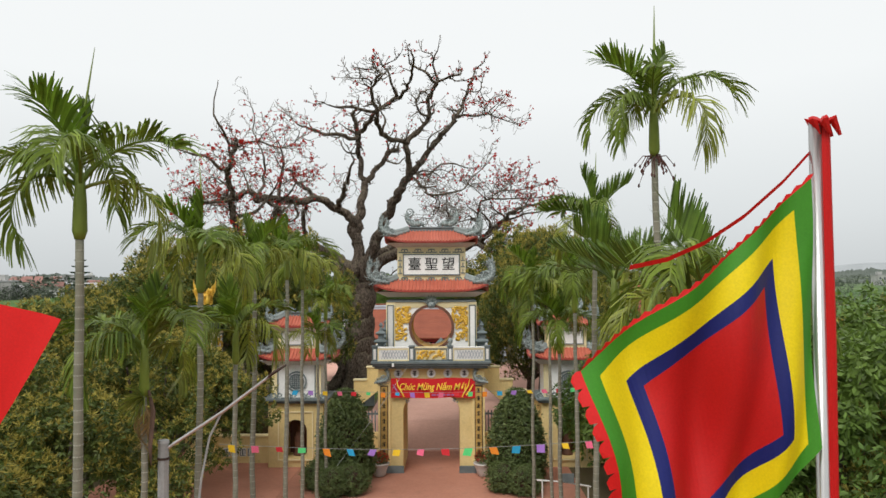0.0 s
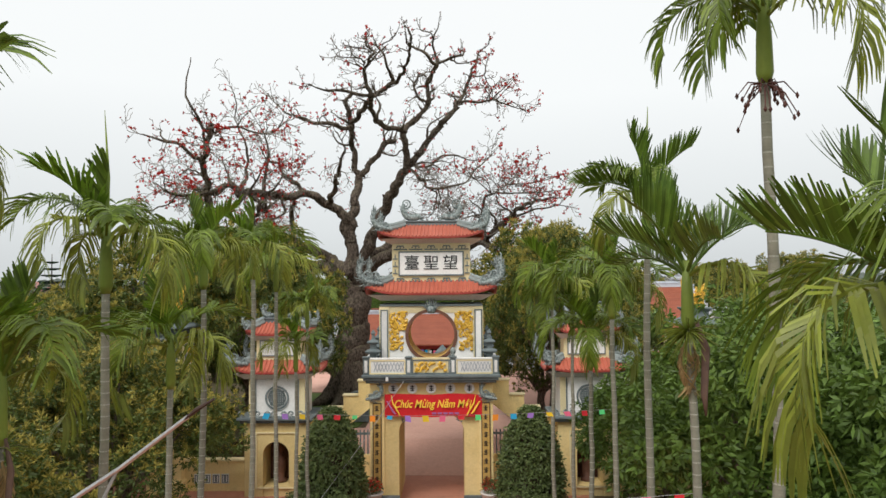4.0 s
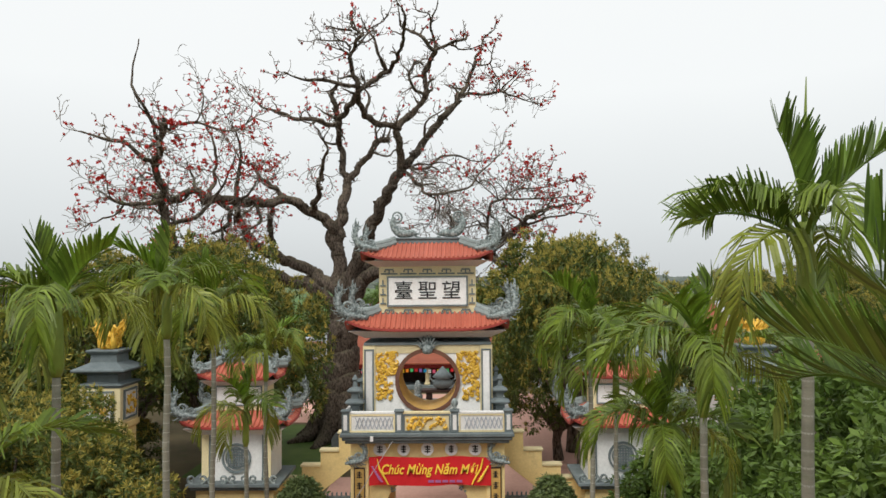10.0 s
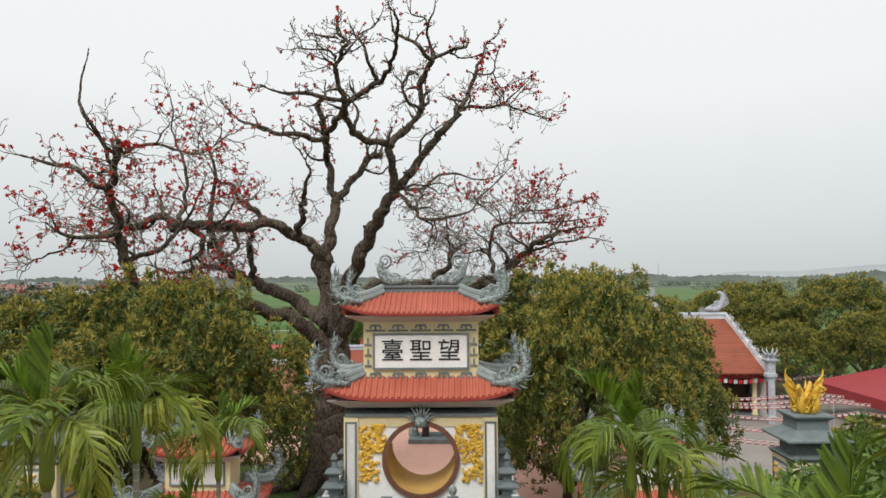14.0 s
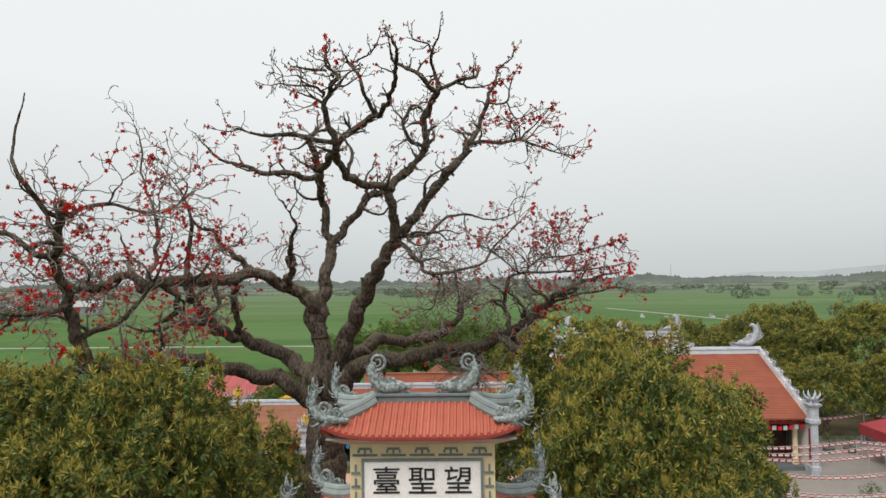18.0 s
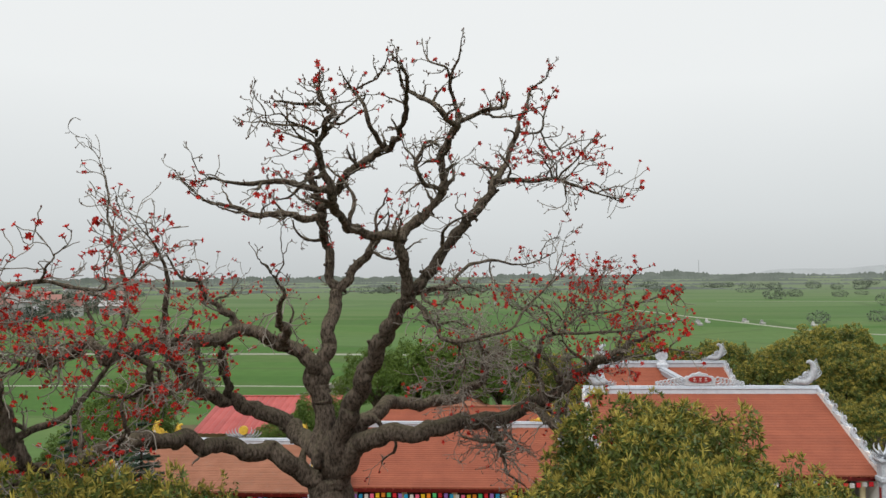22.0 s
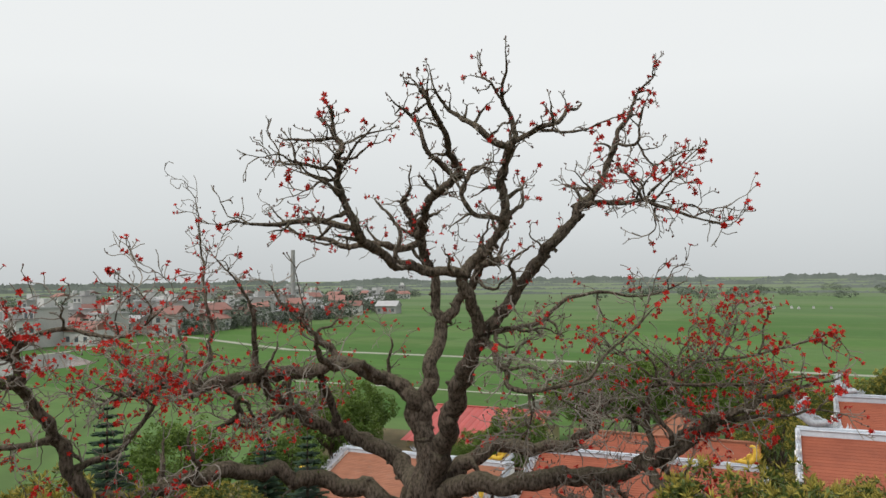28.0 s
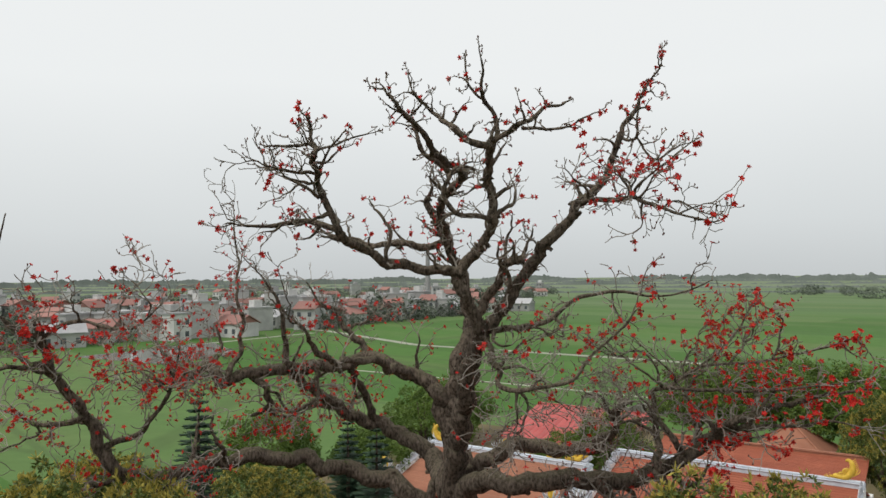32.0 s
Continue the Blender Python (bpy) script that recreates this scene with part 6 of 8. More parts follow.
bough("west_post", [(-10.45, 44.4, 13.3, 0.2), (-10.2, 44.0, 14.8, 0.15), (-10.0, 43.2, 16.2, 0.08), (-10.5, 42.5, 17.2, 0.03)])
bough("west_drop", [(-10.9, 43.2, 13.1, 0.2), (-10.4, 43.6, 12.5, 0.18), (-10.7, 43.9, 11.9, 0.15), (-11.4, 43.6, 11.6, 0.08)])
bough("north_west", [(-5.8, 48.0, 8.6, 0.5), (-7.6, 49.0, 9.7, 0.44), (-9.3, 48.6, 10.5, 0.36), (-10.2, 47.4, 11.2, 0.32), (-10.75, 46.0, 12.2, 0.27), (-10.5, 44.6, 13.1, 0.24)])
bough("north_west_stub", [(-9.5, 48.4, 10.7, 0.24), (-9.5, 47.4, 12.0, 0.2), (-9.2, 46.2, 13.2, 0.18)])
bough("north_west_arm", [(-10.3, 47.2, 11.3, 0.2), (-11.6, 47.0, 11.5, 0.16), (-12.8, 46.4, 11.2, 0.10), (-13.8, 45.8, 11.6, 0.04)])
bough("south_west", [(-6.0, 47.7, 7.9, 0.5), (-7.7, 46.6, 9.2, 0.42), (-9.2, 45.6, 9.68, 0.36), (-10.2, 43.4, 10.35, 0.32), (-11.1, 41.6, 10.3, 0.29), (-11.3, 39.6, 10.3, 0.27), (-11.1, 38.2, 10.9, 0.26), (-11.4, 37.6, 12.5, 0.24), (-11.07, 36.4, 14.06, 0.22), (-10.65, 35.7, 15.2, 0.2), (-10.6, 35.6, 15.5, 0.14)])
bough("far_west_horn", [(-10.75, 35.8, 15.0, 0.12), (-10.98, 34.7, 15.75, 0.10), (-11.45, 34.9, 16.8, 0.07), (-11.35, 35.2, 18.3, 0.035)])
bough("far_west_arm", [(-11.1, 36.6, 13.8, 0.17), (-12.3, 35.7, 14.5, 0.13), (-13.3, 35.3, 14.8, 0.06), (-13.7, 35.2, 14.9, 0.03)])
bough("far_west_low", [(-11.3, 37.3, 12.6, 0.14), (-12.6, 36.6, 12.4, 0.10), (-13.3, 36.3, 12.8, 0.03)])
bough("far_west_in", [(-10.8, 35.9, 14.9, 0.12), (-9.6, 36.4, 15.4, 0.09), (-8.4, 37.0, 15.2, 0.06), (-7.6, 37.4, 15.8, 0.03)])
bough("far_west_fork", [(-11.3, 38.0, 11.4, 0.16), (-10.2, 38.6, 12.2, 0.12), (-9.3, 38.9, 13.4, 0.08), (-8.8, 38.8, 14.6, 0.03)])
twig_lines = []
blooms, buds = [], []


def near_trunk(p):
    """Low inside the crown, where the limbs are almost bare."""
    return Vector((p.x - 0.4, p.y)).length < 4.6 and p.z < 13.6


# crooked secondary branches out of the middle-sized limbs
for p, way, r, last in list(twig_seeds):
    dense = (p.x + KX > 0.4 and p.z < 17.5) or p.x + KX < -6.5
    x, z = p.x + KX, p.z + 0.9
    core, fringe = near_trunk(p), x < -9.3 and z < 15.0
    if last or r < 0.022 or rk.random() > (0.24 if fringe else 0.16 if core else 0.40 if p.z > 16.5 else 0.30 if dense and x > 0.4 else 0.55 if dense and p.z < 13 else 0.42 if dense else 0.32 if p.z < 13 else 0.24):
        continue
    side = way.cross(Vector((rk.uniform(-1, 1), rk.uniform(-1, 1), rk.uniform(-1, 1)))).normalized()
    d = (side + way * 0.45 + Vector((0, 0, 0.25 if z > 16 else 0.0))).normalized()
    far = (x < -10 and not fringe) or x > 4.6 or z > 20.5
    long = rk.uniform(0.3, 0.8) if far else rk.uniform(0.35, 0.85) if z > 19.5 else rk.uniform(0.7, 1.6) if z > 17 else rk.uniform(1.2, 3.0)
    n = int(long / 0.16) + 2
    q, r0 = p.copy(), max(0.026, min(0.11 if (x < -6.5 and z < 16) or z < 13.5 else 0.08, r * 0.66))
    pts, rad = [q.copy()], [r0]
    for i in range(n):
        d = (d + Vector((rk.uniform(-1, 1), rk.uniform(-1, 1), rk.uniform(-0.85, 1))) * 0.48).normalized()
        q = q + d * (long / n)
        pts.append(q.copy())
        rad.append(r0 * (1 - 0.72 * (i + 1) / n) * rk.uniform(0.85, 1.2))
        if i > 0 and i % 2:
            twig_seeds.append((q.copy(), d.copy(), rad[-1], i >= n - 2))
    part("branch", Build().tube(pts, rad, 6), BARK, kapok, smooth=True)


def core_twig(x, z):
    """Over the low eastern limb, where the twigs hang bare."""
    return -1.2 < x < 3.2 and z < 13.2


def grow(p, way, r, length, level):
    """One crooked twig that forks."""
    n = max(3, int(length / 0.13))
    pts, rad = [p.copy()], [r]
    for i in range(n):
        way = (way + Vector((rk.uniform(-1, 1), rk.uniform(-1, 1), rk.uniform(-1, 1.05))) * 0.5).normalized()
        p = p + way * (length / n)
        pts.append(p.copy())
        rad.append(max(r * (1 - 0.72 * (i + 1) / n), 0.011))
        if level < 3 and rk.random() < (0.34, 0.24, 0.12)[level]:
            sidew = (way + Vector((rk.uniform(-1, 1), rk.uniform(-1, 1), rk.uniform(-0.8, 0.9))) * 1.1).normalized()
            grow(p.copy(), sidew, max(rad[-1] * 0.75, 0.009), length * rk.uniform(0.32, 0.58), level + 1)
    twig_lines.append((pts, rad, level))
    x, z = p.x + KX, p.z + 0.9
    lush = 0.30 if x < -3.5 and 16.4 < z < 18.9 else 0.42 if x < -9.3 and z < 16 else 0.38 if x < -6.5 and z < 17.5 else 0.62 if x > 3.2 and z < 15.8 else 0.24 if x > 0.5 and z < 15.8 else 0.36 if x > 1.2 else 0.10
    if core_twig(x, z):
        lush = 0.05
    elif z > 19.0 and x < 1.0:
        lush = 0.06
    lush *= min(2.1, max(0.15, 1.0 + 2.8 * noise.noise(Vector((x * 0.75, p.y * 0.75, z * 0.75)))))
    if rk.random() < lush:
        blooms.append((p.copy(), way.copy()))
        if rk.random() < 0.5:
            blooms.append((pts[-2] + Vector((0, 0, 0.03)), way.copy()))
    elif rk.random() < (0.22 if x < -6.5 else 0.4):
        buds.append((p.copy(), way.copy()))


for p, way, r, last in twig_seeds:
    x, z = p.x + KX, p.z + 0.9
    west = (x < -6.5 and z < 16.5) or z < 14.5
    core, fringe = near_trunk(p), x < -9.3 and z < 15.2
    chance = 1.0 if last else (0.9 if r < 0.10 and x > -2 and z > 15 else 0.72 if r < 0.10 else 0.62 if r < 0.18 else 0.45)
    fan = x > 0.2 and z < 16.5
    spire = x < -10 and 16 < z < 20.5
    if core and not last:
        chance *= 0.35
    if x < -6.5 and not last and not spire and not fringe:
        chance *= 0.95 if z > 13.2 else 0.72
    if fringe and not last:
        chance *= 0.66
    if fan and not last and not core_twig(x, z):
        chance *= 0.9
    for rep in range(2 if core_twig(x, z) or (x > 3.0 and z < 16.0) or ((last or (west and r < 0.16 and not core)) and not fan) else 1):
        if rk.random() < chance:
            d = (way * (1.2 if last else 0.5) + Vector((rk.uniform(-1, 1), rk.uniform(-1, 1), rk.uniform(-0.9, 0.5) if fringe else rk.uniform(-0.6, 0.75))) * 0.9).normalized()
            far = 1.0 if spire or fringe else 0.5 if x < -10.5 or x > 5 or z > 20.5 or (last and z > 15) else 1.0
            grow(p, d, min(0.042, max(0.017, r * 0.34)), far * (rk.uniform(0.6, 1.3) if spire else rk.uniform(0.7, 1.6) if west else rk.uniform(0.4, 1.15) if z < 19.5 and x > -1.5 else rk.uniform(0.3, 0.8) if z < 19.5 else rk.uniform(0.2, 0.5)), 0)
tw0, tw1 = Build(), Build()
for pts, rad, level in twig_lines:
    (tw0 if level == 0 else tw1).tube(pts, rad, 5 if level == 0 else 4, cap=False)
part("branchlet_mass", tw0, TWIG, kapok, "many crooked grey-brown branchlets", kind="stuff")
part("twig_mass", tw1, TWIG, kapok, "fine bare twigs", kind="stuff")


def bloom_mesh():
    b = Build()
    for k in range(5):
        a = k * 1.2566
        d, s = Vector((math.cos(a), math.sin(a), 0)), Vector((-math.sin(a), math.cos(a), 0))
        q = [Vector((0, 0, 0)), d * 0.035 + s * 0.03 + Vector((0, 0, 0.03)), d * 0.085 + s * 0.022 + Vector((0, 0, 0.05)), d * 0.10 + Vector((0, 0, 0.025)), d * 0.085 - s * 0.022 + Vector((0, 0, 0.05)), d * 0.035 - s * 0.03 + Vector((0, 0, 0.03))]
        b.add(q, [(0, 1, 2, 3), (0, 3, 4, 5)])
    b.lathe([(0.018, -0.03), (0.03, -0.01), (0.022, 0.02)], (0, 0, 0), 5)
    return b


flower_me = bloom_mesh().mesh("flower", PETAL)
rest = Build()
base = bloom_mesh()
for i, (p, way) in enumerate(blooms):
    q = way.to_track_quat("Z", "Y").to_matrix().to_4x4()
    m = Matrix.Translation(p) @ q @ Matrix.Scale(rk.uniform(0.55, 0.92), 4)
    if i % max(1, len(blooms) // 300) == 0:
        fo = part("flower", flower_me, PETAL, kapok)
        fo.matrix_local = m
    else:
        rest.add([m @ Vector(v) for v in base.v], base.f)
part("flower_mass", rest, PETAL, kapok, "scarlet cup-shaped flowers", kind="stuff")
bd = Build()
for p, way in buds:
    bd.lathe([(0.006, -0.015), (0.020, 0.01), (0.017, 0.035), (0.004, 0.05)], p, 5)
part("bud_mass", bd, BUD, kapok, "small dark flower buds", kind="stuff")


# ---- areca palms ----
def frond_mesh(rp, length, droop, material, pairs=40, lift=1.1, wide=0.022, hang=1.2, reach=0.36, spread=0.6, first=0.16):
    """A feather frond leaving the origin along +x: a bent rib and broad ribbon leaflets in ragged bunches on both sides."""
    b = Build()
    rib, n = [], 12
    a = lift
    p = Vector((0, 0, 0))
    rib.append(p.copy())
    for i in range(n):
        a -= droop / n * (0.62 + 0.76 * i / n)
        p = p + Vector((math.cos(a), 0, math.sin(a))) * (length / n)
        rib.append(p.copy())
    b.tube(rib, [0.026 * (1 - 0.86 * i / n) + 0.003 for i in range(n + 1)], 5)
    bunch = {-1: (0, 0), 1: (0, 0)}
    for i in range(pairs):
        u = first + (0.99 - first) * (i + 0.5) / pairs
        k = u * n
        j = min(int(k), n - 1)
        base_p = rib[j].lerp(rib[j + 1], k - j)
        along = (rib[j + 1] - rib[j]).normalized()
        upw = Vector((0, 1, 0)).cross(along) * -1
        ll = length * reach * (math.sin(math.pi * (0.30 + 0.52 * u)) ** 0.7)
        for s in (-1, 1):
            if i % 5 == 0:
                bunch[s] = (rp.uniform(-0.22, 0.22), rp.uniform(0.65, 1.35))
            if rp.random() < 0.04:
                continue
            turn, sink = bunch[s]
            open_ = spread * (1 - 0.45 * u) * rp.uniform(0.9, 1.1)
            out = (Vector((0, s, 0)) * open_ + along * (1.05 - spread + turn * 0.5) + upw * (0.34 + turn)).normalized()
            w = (along - out * along.dot(out)).normalized() * wide * rp.uniform(0.8, 1.2)
            h = hang * sink * rp.uniform(0.75, 1.25)
            d0 = base_p
            r = ll * rp.uniform(0.86, 1.08)
            d1 = d0 + (out + Vector((0, 0, -h * 0.22))).normalized() * r * 0.34
            d2 = d1 + (out + Vector((0, 0, -h * 0.80))).normalized() * r * 0.34
            d3 = d2 + (out * 0.85 + Vector((0, 0, -h * 1.45))).normalized() * r * 0.34
            q = [d0 - w * 0.45, d0 + w * 0.45, d1 + w, d1 - w, d2 + w * 0.95, d2 - w * 0.95, d3 + w * 0.38, d3 - w * 0.38]
            b.add(q, [(0, 1, 2, 3), (3, 2, 4, 5), (5, 4, 6, 7)])
    return b.mesh("frond", material)


rp = random.Random(8)
FRONDS = [frond_mesh(rp, 1.75, 2.9, FROND, 54, 1.15, 0.0135, 1.15, 0.37), frond_mesh(rp, 1.65, 3.3, FROND, 52, 1.1, 0.0135, 1.45, 0.38), frond_mesh(rp, 1.75, 2.4, FROND, 54, 1.2, 0.0135, 0.9, 0.37)]
PALE_FRONDS = [frond_mesh(rp, 1.7, 2.9, FROND_PALE, 40, 0.95, 0.016, 1.5, 0.40), frond_mesh(rp, 1.6, 3.2, FROND_PALE, 40, 0.9, 0.016, 1.7, 0.40)]
PADDLES = [frond_mesh(rp, 1.05, 0.25, FROND, 36, 1.52, 0.020, 0.05, 0.46, 0.42, 0.22), frond_mesh(rp, 1.25, 1.0, FROND_LIGHT, 38, 1.42, 0.0185, 0.25, 0.44, 0.52, 0.20), frond_mesh(rp, 1.45, 1.7, FROND, 40, 1.32, 0.0175, 0.6, 0.41, 0.58)]
STIFF = [frond_mesh(rp, 1.30, 0.70, FROND_DARK, 36, 1.15, 0.0150, -0.25, 0.44, 0.50, 0.16), frond_mesh(rp, 1.35, 0.95, FROND_DARK, 36, 0.90, 0.0150, -0.30, 0.44, 0.50, 0.16), frond_mesh(rp, 1.20, 0.45, FROND_DARK, 34, 1.42, 0.0150, -0.05, 0.46, 0.46, 0.18)]
FROND_OLD = frond_mesh(rp, 1.25, 1.5, FROND_DRY, 34, 0.1, 0.02, 1.3)


def areca(x, y, hub, radius=0.085, spear=True, dry=False, fruit=False, lean=0.0, size=1.0, count=9, label=None, spin=None, wind=(190, 0.3), stiff=0):
    """wind: the bearing towards which the fronds are swept, and how far; stiff: how many young fronds stand up straight."""
    t = thing("areca_palm", (x, y, 0), label or "slender areca palm with a ringed grey trunk", "palm", "areca palms")
    n = 14
    top = hub - 0.85
    line = [(lean * (k / n) ** 2 + 0.05 * noise.noise(Vector((x, y, k * 0.4))), 0.05 * noise.noise(Vector((y, x, k * 0.4))), top * k / n) for k in range(n + 1)]
    part("trunk", Build().tube(line, [radius * (1.2 - 0.4 * k / n) for k in range(n + 1)], 10), PALM_BARK, t, smooth=True)
    rings = Build()
    for k in range(int(top / 0.16)):
        z = 0.2 + k * 0.16
        if z > top:
            break
        u = z / top
        m = u * n
        j = min(int(m), n - 1)
        px, py = lerp(line[j][0], line[j + 1][0], m - j), lerp(line[j][1], line[j + 1][1], m - j)
        rings.lathe([(radius * (1.2 - 0.4 * u) + 0.001, 0), (radius * (1.2 - 0.4 * u) + 0.0025, 0.018)], (px, py, z), 10)
    part("ring_mass", rings, PALM_RING, t, "pale leaf-scar rings", kind="stuff")
    hx, hy = line[-1][0], line[-1][1]
    part("crownshaft", Build().lathe([(radius * 0.9, 0), (radius * 1.4, 0.12), (radius * 1.25, 0.5), (radius * 0.8, 0.95)], (hx, hy, top), 12), SHAFT, t, "smooth green crownshaft", smooth=True)
    spin = rp.uniform(0, 6.28) if spin is None else radians(spin)
    for k in range(count):
        a = spin + k * 2.39996
        a += wind[1] * math.sin(radians(wind[0]) - a)
        young = count - 1 - k
        me = PALE_FRONDS[k % 2] if k < 3 and y > 12 and x < 0 or k < 1 else FRONDS[(k + int(abs(x) * 7)) % 3] if young > 3 else PADDLES[(0, 1, 2, 2)[young]]
        if young < stiff:
            me = STIFF[(2, 0, 1, 0, 1, 0, 1)[young % 7]]
        f = part("frond", me, FROND, t)
        tip = (rp.uniform(4, 20) if k < 2 else rp.uniform(-8, 8)) if young > 3 else rp.uniform(-8, 8) + 6 * young
        f.matrix_local = Matrix.Translation((hx, hy, hub - 0.14 + 0.012 * k)) @ pose(0, 0, 0, rp.uniform(-14, 14), tip, math.degrees(a)) @ Matrix.Scale(size * rp.uniform(0.90, 1.10), 4)
    if spear:
        part("spear_leaf", Build().tube([(hx, hy, hub), (hx + 0.02, hy, hub + 0.8), (hx + rp.uniform(-0.15, 0.22), hy, hub + 1.75 * size)], [0.032, 0.024, 0.004], 6), SHAFT, t)
    if dry:
        for k in range(2):
            f = part("dry_frond", FROND_OLD, FROND_DRY, t, "dry brown hanging frond")
            f.matrix_local = Matrix.Translation((hx, hy, top - 0.1)) @ pose(0, 0, 0, 0, 62, 190 + 150 * k) @ Matrix.Scale(0.62, 4)
        part("dead_sheath", Build().tube([(hx + 0.1, hy - 0.05, top + 0.1), (hx + 0.20, hy - 0.10, top - 0.25), (hx + 0.16, hy - 0.12, top - 0.85), (hx + 0.18, hy - 0.12, top - 1.15)], [0.03, 0.06, 0.05, 0.015], 7, squash=0.4), DEAD_SHEATH, t, "dead brown leaf sheath", smooth=True)
        sp = Build()
        for k in range(90):
            d = Vector((rp.gauss(-0.5, 0.8), rp.gauss(-0.3, 0.8), rp.gauss(0, 0.6))).normalized()
            sp.tube([(hx, hy, top - 0.02), Vector((hx, hy, top - 0.05)) + d * 0.22, Vector((hx, hy, top - 0.14)) + d * 0.42], [0.010, 0.008, 0.005], 3)
        part("flower_spray", sp, FROND_PALE, t, "yellow-green bushy flower spray", kind="stuff")
    if fruit:
        fb = Build()
        for k in range(26):
            a = rp.uniform(0, 6.28)
            l = rp.uniform(0.2, 0.45)
            e = Vector((hx + math.cos(a) * l * 0.8, hy + math.sin(a) * l * 0.8, top - 0.05 - l * rp.uniform(0.1, 0.9)))
            fb.tube([(hx, hy, top), e.lerp(Vector((hx, hy, top)), 0.4) + Vector((0, 0, 0.1)), e], [0.012, 0.008, 0.005], 4)
            fb.lathe([(0.005, -0.03), (0.022, 0), (0.005, 0.04)], e, 6)
        part("nut_mass", fb, BUD, t, "hanging stalks of small brown nuts", kind="stuff")
    return t


areca(-4.85, 9.24, 9.85, 0.072, size=1.08, spin=25)
areca(-4.57, 13.3, 9.0, 0.068)
areca(-4.85, 11.45, 7.3, 0.061, dry=True, spear=False)
areca(-4.60, 15.8, 7.3, 0.061, spear=False)
areca(-4.72, 17.8, 9.0, 0.065, spear=False)
areca(-4.64, 21.1, 9.2, 0.065, spear=False)
areca(-4.72, 23.8, 8.85, 0.058, size=1.0, spear=False)
areca(-4.50, 25.4, 6.4, 0.056, size=0.9, count=7, spear=False)
areca(-4.55, 27.3, 7.6, 0.056, size=0.85, spear=False)
areca(3.74, 11.0, 11.25, 0.066, fruit=True, size=0.95)
areca(3.57, 15.5, 9.75, 0.065, size=0.84, count=8, wind=(195, 0.85), stiff=3)
areca(3.66, 13.2, 8.45, 0.065, dry=True, size=1.05, count=8, spear=False, lean=-0.12, wind=(180, 0.2), stiff=7)
areca(3.34, 7.5, 8.15, 0.072, size=1.0, spear=False, spin=200, stiff=5)
areca(3.65, 18.6, 8.3, 0.06, size=1.0, spear=False, spin=0)
areca(3.37, 19.7, 7.1, 0.058, size=0.9, spear=False, spin=0)
areca(3.06, 23.75, 8.3, 0.056, spear=False, spin=330)
areca(3.75, 24.6, 7.5, 0.056, size=0.95, spear=False)

# ---- broad-leaved trees ----
def leaf_clump(b, p, out, rt, size, leaves, droop=0.25):
    """A tuft of pointed leaves round p."""
    for k in range(leaves):
        d = (out * 0.7 + Vector((rt.gauss(0, 1), rt.gauss(0, 1), rt.gauss(0, 0.8)))).normalized()
        d.z -= droop
        s = d.cross(out + Vector((rt.gauss(0, 0.5), rt.gauss(0, 0.5), rt.gauss(0.2, 0.5)))).normalized()
        l, w = size * rt.uniform(0.7, 1.25), size * rt.uniform(0.14, 0.21)
        q = p + d * size * 0.15
        b.add([q, q + d * l * 0.5 + s * w, q + d * l, q + d * l * 0.5 - s * w], [(0, 1, 2, 3)])


rt = random.Random(91)
young = Build()
for p, way, r, last in twig_seeds:
    if p.x + KX < -5.5 and p.z < 13.5 and r > 0.06 and rt.random() < 0.55:
        for k in range(3):
            leaf_clump(young, p + Vector((rt.gauss(0, 0.12), rt.gauss(0, 0.12), r * 0.8)), Vector((0, 0, 1)), rt, 0.10, 5)
part("young_leaf_mass", young, LEAF_MID, kapok, "small green leaf tufts on the mossy limbs", kind="stuff")


def spray(b, p, out, rt, n):
    """A star of thin blossom panicles round p."""
    for k in range(n):
        d = (out * 0.75 + Vector((rt.gauss(0, 0.75), rt.gauss(0, 0.75), rt.gauss(0, 0.75)))).normalized()
        w = d.cross(Vector((rt.gauss(0, 1), rt.gauss(0, 1), rt.gauss(0, 1)))).normalized() * rt.uniform(0.012, 0.020)
        l = rt.uniform(0.11, 0.21)
        b.add([p - w * 0.6, p + d * l * 0.55 - w, p + d * l, p + d * l * 0.55 + w], [(0, 1, 2, 3)])


